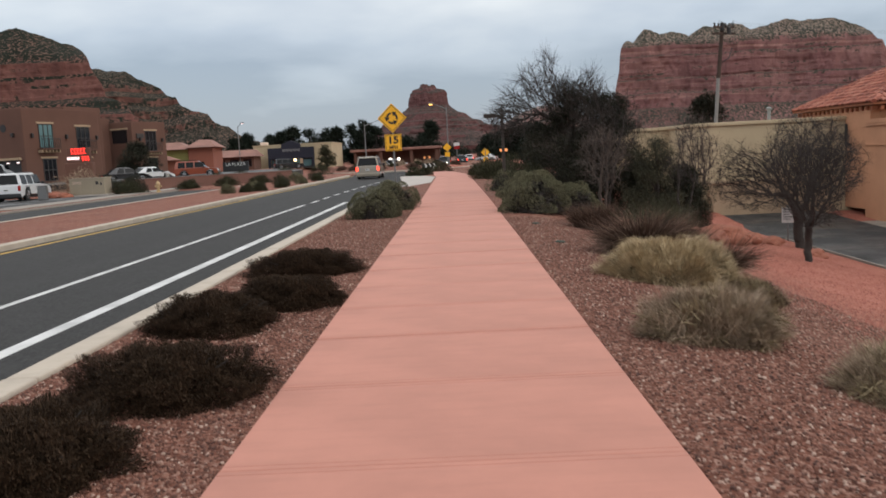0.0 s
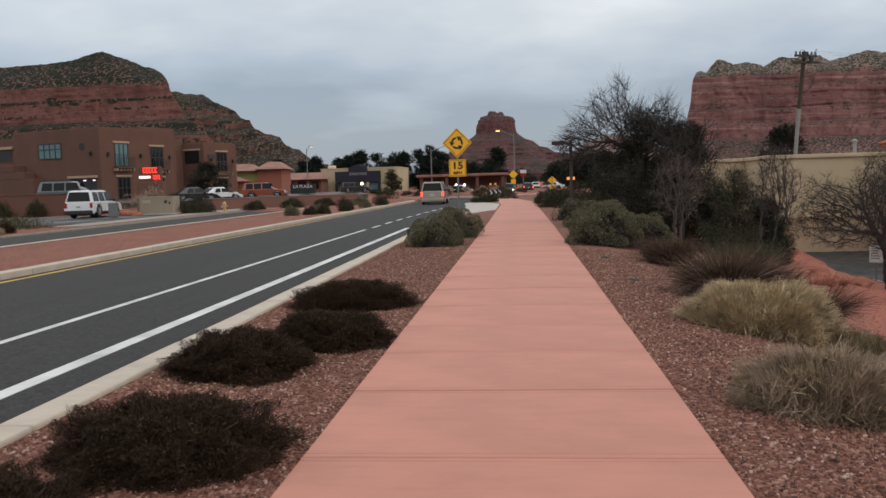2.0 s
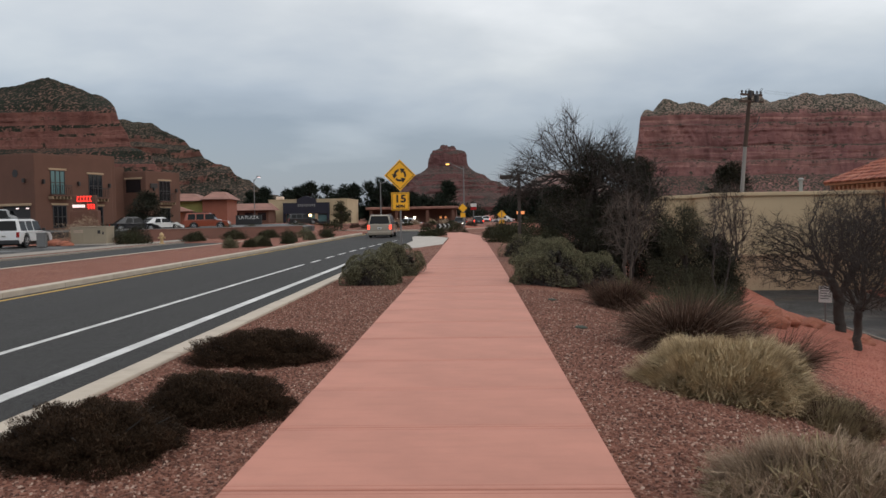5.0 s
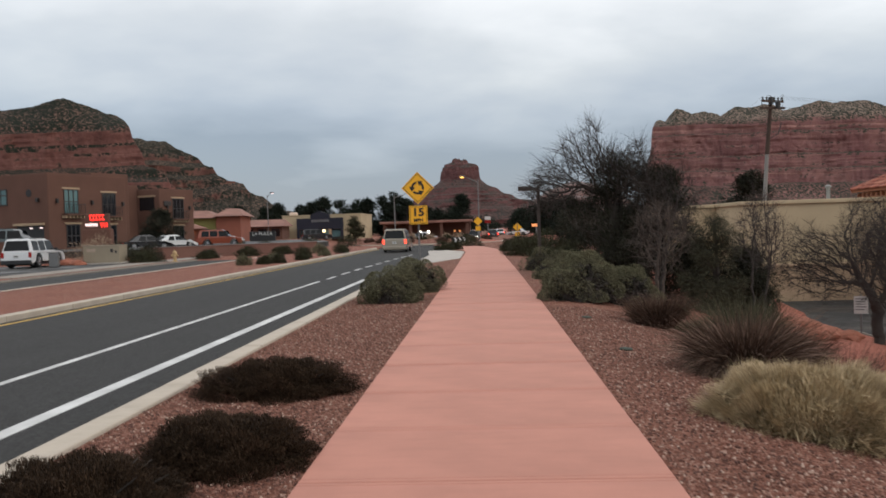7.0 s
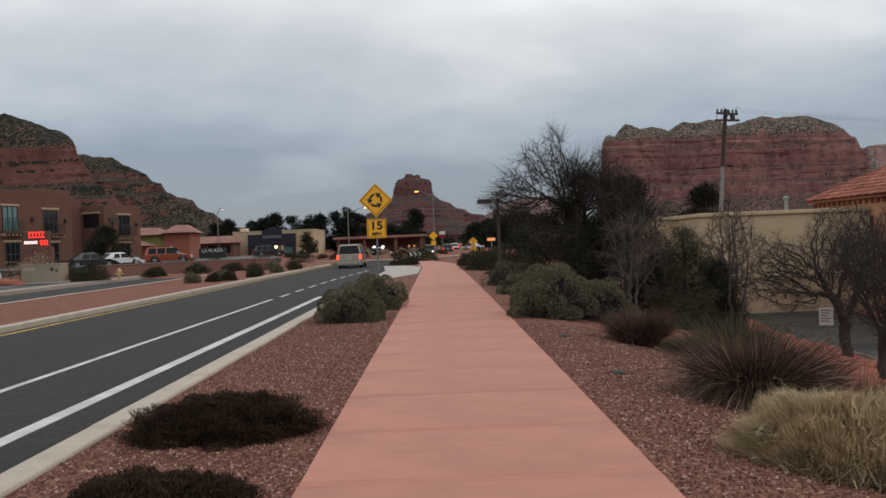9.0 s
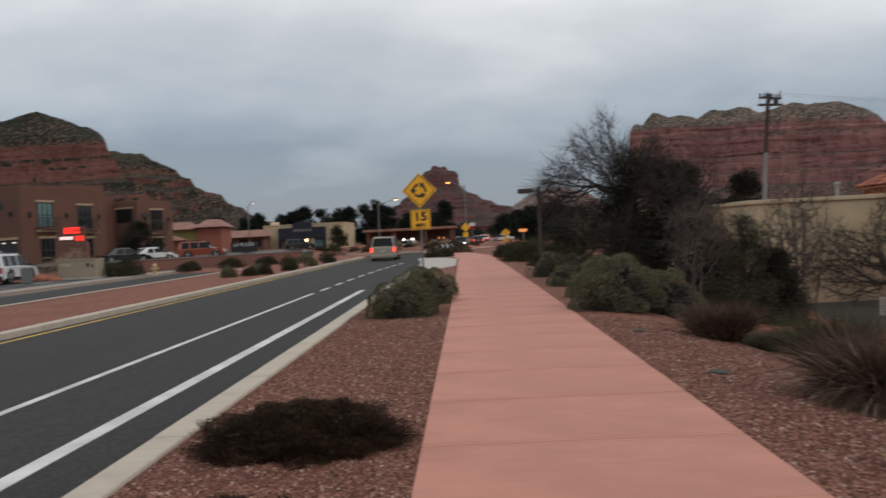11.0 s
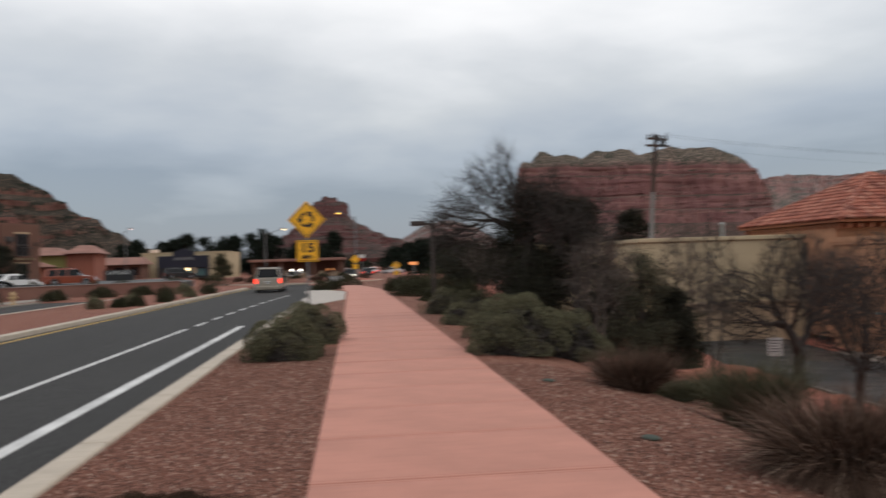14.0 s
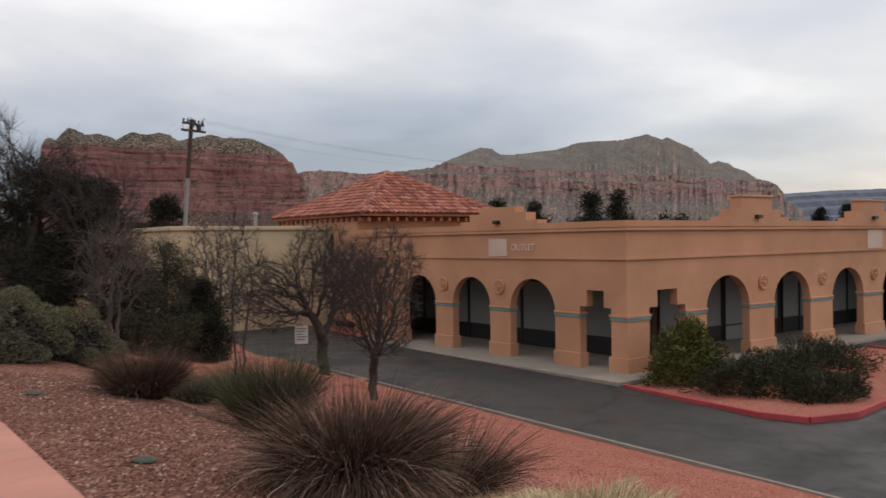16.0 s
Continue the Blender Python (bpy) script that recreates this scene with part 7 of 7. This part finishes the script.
for x0, x1, y0, y1, z0, z1 in ((-4.2, 2.6, -0.9, 9.6, 3.55, 4.7), (1.9, 6.4, -1.7, 9.6, 3.72, 4.9), (-4.4, 1.2, -4.2, -0.4, 2.0, 2.7)):
    bm = bmesh.new()
    v = box(bm, x0, x1, y0, y1, z0, z1)
    for q in bm.verts:
        if q.co.z > z1 - 0.01:
            q.co.x = (q.co.x - (x0 + x1) / 2) * 0.35 + (x0 + x1) / 2
            q.co.y = (q.co.y - (y0 + y1) / 2) * 0.35 + (y0 + y1) / 2
    part("tiled_roof", bm, "tile_roof_far", pz)
part("porch_wall", boxes((-3.9, 0.8, -3.6, -0.1, 0, 2.0), bevel=0.05), "terracotta_stucco", pz)
for u in (-3.1, -0.6):
    part("porch_lamp", boxes((u - 0.18, u + 0.18, -3.75, -3.6, 1.2, 1.6), bevel=0.04), "amber_lamp", pz)
for u in (-2.2, -1.2):
    part("shop_window", boxes((u - 0.4, u + 0.4, -3.63, -3.58, 0.4, 1.5)), "shop_glow", pz)
pz2 = thing("long_shop_building", -36.5, 140, 0.8, 5, "long low shop building with a tiled roof", "building")
part("wall", boxes((-4.6, 2.4, 0, 8, 0, 2.2), bevel=0.05), "brown_stucco_and_shade", pz2)
bm = bmesh.new()
box(bm, -5.0, 3.0, -1, 9, 2.2, 3.4)
for q in bm.verts:
    if q.co.z > 3.4:
        q.co.y = (q.co.y - 4) * 0.2 + 4
        q.co.x = (q.co.x + 1) * 0.8 - 1
part("tiled_roof", bm, "tile_roof_far", pz2)
for u in (-3.2, -0.9, 1.3):
    part("shop_window", boxes((u - 0.7, u + 0.7, -0.04, 0.03, 0.5, 1.8)), "window_dark", pz2)
part("porch_lamp", boxes((-3.9, -3.6, -0.2, -0.02, 1.5, 1.8), bevel=0.04), "warm_lamp", pz2)
ps = thing("plaza_sign", -29.8, 112, 0.7, 0, "white lettering on a dark backing added for the hedge", "sign")
# added dark backing in place of the hedge behind the letters
part("wall", boxes((-1.75, 1.75, 0, 0.3, 0, 1.38), bevel=0.03), "dark_panel_and_shade", ps)
letters("LA PLAZA", 0.62, pose(0, -0.012, 1.05, 90, 0, 0), "sign_white", ps, "lettering", 0.01)
nv = thing("navy_shop_building", -28.7, 150, 0.4, 0, "cream shop building with a dark navy entrance front", "building")
part("wall", boxes((-7.8, 6.5, 0, 14, 0, 4.45), bevel=0.08), "cream_stucco", nv)
part("roof_edge", boxes((-7.9, 6.6, -0.1, 14.1, 4.4, 4.55), bevel=0.03), "cream_stucco", nv)
part("roof_unit", boxes((-6.7, -5.4, 1.0, 2.2, 4.55, 5.1), bevel=0.1), "sign_white_paint", nv, "pale rooftop air unit")
bm = bmesh.new()
prism(bm, [(-5.0, 1.9), (3.3, 1.9), (3.3, 3.9), (0.9, 3.9), (0.9, 4.5), (0.2, 4.75), (-0.8, 5.15), (-1.8, 4.75), (-2.5, 4.5), (-2.5, 3.9), (-5.0, 3.9)], -0.9, -0.01, "y")
part("navy_front", bm, "navy_stucco", nv)
part("sign_bars", boxes(*[(-2.3 + 0.36 * k, -2.05 + 0.36 * k, -0.95, -0.9, 3.15 + 0.1 * (k % 2), 3.65) for k in range(9)]), "galvanised", nv)
for u in (-4.8, -2.6, 1.0, 3.1):
    part("pillar", boxes((u - 0.22, u + 0.22, -0.9, -0.4, 0, 1.9), bevel=0.03), "navy_stucco" if abs(u) > 3 else "tan_stucco", nv)
# dark sheet painting the shade under the navy front
part("door_recess", boxes((-4.5, 2.9, -0.3, -0.02, 0.1, 1.88)), "dark_panel_and_shade", nv)
for u in (-3.6, -1.3, 0.0, 2.0):
    part("shop_window", boxes((u - 0.75, u + 0.75, -0.36, -0.31, 0.5, 1.7)), "window_teal_reflection", nv)
part("entrance_lamp", boxes((-0.3, 0.15, -1.1, -0.95, 1.4, 1.85), bevel=0.05), "warm_lamp", nv)
evergreen(-22.4, 144, 1.6, 1.5, 4.4, 470, "leafy green tree beside the navy shop", "shrub_dark_green", 3500, 0.3, 0.10, 0.0, clumps=26, base=0.1)
gs = thing("canopy_building", -11.5, 165, 0.0, 0, "low brown building with a wide canopy roof and lights", "building")
part("canopy", boxes((-9, 9, -3, 8, 2.9, 3.4), bevel=0.1), "tile_roof_far", gs)
for u in (-8, -3, 3, 8):
    part("pillar", boxes((u - 0.3, u + 0.3, -2.6, -2.0, 0, 2.9), bevel=0.03), "brown_stucco_and_shade", gs)
part("wall", boxes((-8.5, 8.5, 2, 8, 0, 3.0)), "brown_stucco_and_shade", gs)
for u, m in ((-1.5, "head_glow"), (0.2, "head_glow"), (5.4, "shop_glow"), (6.4, "shop_glow"), (-6, "warm_lamp")):
    part("lit_window", boxes((u - 0.2, u + 0.2, 1.9, 1.98, 1.0, 1.4)), m, gs)
st = thing("shop_sign", 0.5, 170, 0, 0, "tall roadside shop sign with red and white panels", "sign")
part("post", boxes((-0.1, 0.1, 0, 0.2, 0, 4)), "galvanised", st)
part("panel", boxes((-0.6, 0.6, -0.1, 0.0, 2.6, 3.2)), "lens_red", st)
part("panel", boxes((-0.6, 0.6, -0.1, 0.0, 3.25, 3.9)), "sign_white", st)

# roundabout
mound = thing("roundabout_island", -7.0, 104, -0.1, 0, "planted roundabout island with a pale kerb", "roundabout", kind="structure")
bm = bmesh.new()
lathe(bm, [(9.0, 0), (9.0, 0.16), (8.6, 0.17), (6.0, 0.6), (1.0, 0.8)], 40)
part("mound", bm, "red_gravel", mound)
bm = bmesh.new()
lathe(bm, [(9.25, 0.0), (9.25, 0.15), (9.0, 0.16), (8.9, 0.1)], 40)
part("ring_kerb", bm, "kerb_concrete", mound)
for i in range(16):
    a = -2.9 + i * 0.18
    rr = 7.2 - (i % 3) * 1.6
    shrub(-7 + rr * math.cos(a), 104 + rr * math.sin(a), 0.8, 0.8, 0.6 + 0.2 * (i % 3), ("grass_dark", "shrub_dark_green", "grass_grey")[i % 3], 900, 0.2, 0.05, "low shrub planted on the roundabout", 500 + i, "shrub", "shrub", "shrubs on the roundabout", z=0.25)
rb_road = bmesh.new()
prism(rb_road, [(-7 + 17 * math.cos(6.2832 * k / 40), 104 + 17 * math.sin(6.2832 * k / 40)) for k in range(40)], -0.3, -0.14, "z")
tagged(part("roundabout_road", rb_road, "road_asphalt"), "grey asphalt ring of the roundabout", "road", kind="structure")
strip("road_beyond", -5.5, 5.5, 119, 420, -0.3, -0.10, "road_asphalt", "grey asphalt road running on to the hills", "road")
ch = thing("chevron_sign", -2.9, 94.6, -0.1, 0, "low black and white chevron board on the roundabout", "road sign")
part("post", boxes((-0.04, 0.04, 0.02, 0.08, 0, 0.5)), "galvanised", ch)
pn = part("board", boxes((-0.9, 0.9, -0.02, 0.02, 0.2, 0.8), bevel=0.01), "sign_black", ch)
for k in range(3):
    u = -0.65 + 0.5 * k
    bm = bmesh.new()
    prism(bm, [(u, 0.24), (u + 0.18, 0.24), (u + 0.40, 0.5), (u + 0.18, 0.76), (u, 0.76), (u + 0.22, 0.5)], -0.026, -0.02, "y")
    part("chevron", bm, "sign_white", pn)
for (x, y, z, rot) in ((-0.8, 96, 2.5, 0), (3.6, 96, 1.7, 180)):
    s2 = thing("warning_sign", x, y, -0.1, rot, "small yellow diamond warning sign near the roundabout", "road sign")
    part("post", boxes((-0.035, 0.035, 0.01, 0.06, 0, z + 0.5)), "galvanised", s2)
    bm = bmesh.new()
    box(bm, -0.36, 0.36, -0.01, 0.0, -0.36, 0.36, 0, Matrix.Translation((0, 0, z)) @ Matrix.Rotation(radians(45), 4, "Y"))
    part("diamond_plate", bm, "sign_yellow", s2)
    part("lower_plate", boxes((-0.28, 0.28, -0.01, 0, z - 1.05, z - 0.55)), "sign_yellow", s2)


def street_lamp(x, y, h, arm, rot, glowing, label):
    s = thing("street_lamp", x, y, -0.1, rot, label, "street lamp", "street lamps by the roundabout")
    bm = bmesh.new()
    lathe(bm, [(0.14, 0), (0.14, 0.3), (0.10, 0.32), (0.06, h)], 10)
    part("pole", bm, "galvanised", s)
    bm = bmesh.new()
    tube(bm, (0, 0, h - 0.3), (-arm, 0, h + 0.45), 0.05, 0.035, 8)
    part("arm", bm, "galvanised", s)
    head = part("lamp_head", boxes((-arm - 0.55, -arm + 0.1, -0.14, 0.14, h + 0.38, h + 0.54), bevel=0.04), "galvanised", s)
    part("lens", boxes((-arm - 0.48, -arm - 0.05, -0.12, 0.12, h + 0.28, h + 0.379), bevel=0.03), glowing, head)


street_lamp(-0.7, 100, 7.4, 1.6, 0, "amber_lamp", "steel street lamp with a lit amber head")
street_lamp(-12.6, 118, 6.6, 2.2, 180, "warm_lamp", "steel street lamp with a lit warm head")
street_lamp(-36.4, 140, 8.3, 0.6, 180, "white_led", "tall steel street lamp with a lit head")
os_ = thing("orange_sign", 7.05, 118, -0.4, 0, "orange glowing shop sign beyond the trees", "sign")
part("post", boxes((-0.08, 0.08, 0, 0.1, 0, 2.0)), "galvanised", os_)
part("panel", boxes((-0.6, 0.5, -0.1, 0.0, 2.0, 2.4), bevel=0.02), "shop_glow", os_)

# trees across the valley floor
rs = random.Random(77)
FAR = [(-46, 222, 9.6), (-42.5, 218, 10.2), (-38.3, 220, 9.9), (-34.5, 224, 9.8), (-31.0, 221, 9.6), (-27.5, 226, 10.4), (-23.6, 219, 11.2), (-20.8, 222, 9.4), (-50, 226, 8.8), (-55, 220, 9.0), (-60, 226, 8.2), (-66, 222, 8.8), (-72, 226, 8.0), (-16.5, 230, 7.4), (-12.5, 224, 6.6), (-5.8, 216, 9.6), (-8.6, 232, 7.0), (8.5, 200, 5.6), (12.0, 205, 6.2), (15.5, 180, 6.6), (19, 190, 7.2), (11.0, 150, 5.2), (14, 140, 5.6), (-80, 210, 8.0), (-88, 200, 8.4), (-97, 190, 8.8)]
for i, (x, y, h) in enumerate(FAR):
    evergreen(x, y, rs.uniform(2.8, 4.2), rs.uniform(2.8, 4.2), h * 1.06, 600 + i, "dark pine standing across the valley floor", "pine_needles", 3600, 0.75, 0.24, 0, "pine_tree", 34, 0.02, "pines across the valley")


def far_woods(name, spans, n, seed, label):
    """A low uneven belt of dark trees on the valley floor, all in one."""
    rng = np.random.default_rng(seed)
    P = []
    for x0, x1, y0, y1, h, k in spans:
        for _ in range(k):
            c = np.array([rng.uniform(x0, x1), rng.uniform(y0, y1), 0.0])
            hh = h * rng.uniform(0.55, 1.1)
            m = n // 100
            d = unit(rng.normal(size=(m, 3)))
            P.append(c + d * np.array([hh * 0.6, hh * 0.6, hh * 0.5]) * (rng.random((m, 1)) ** 0.4) + np.array([0, 0, hh * 0.5]))
    P = np.concatenate(P)
    W = unit(rng.normal(size=P.shape) + np.array([0, 0, 0.4]))
    L = rng.uniform(0.8, 1.8, len(P))
    tagged(part(name, blades_mesh(name, P, W, L, np.full(len(P), 0.5), 0.1, 1, seed), "pine_needles"), label, "woods", kind="stuff")


far_woods("far_woods", ((-330, -60, 330, 480, 9, 110), (-60, 60, 300, 480, 6, 70), (20, 330, 230, 480, 9, 120), (130, 420, 90, 300, 8, 90)), 16000, 91, "belt of dark trees across the valley floor")
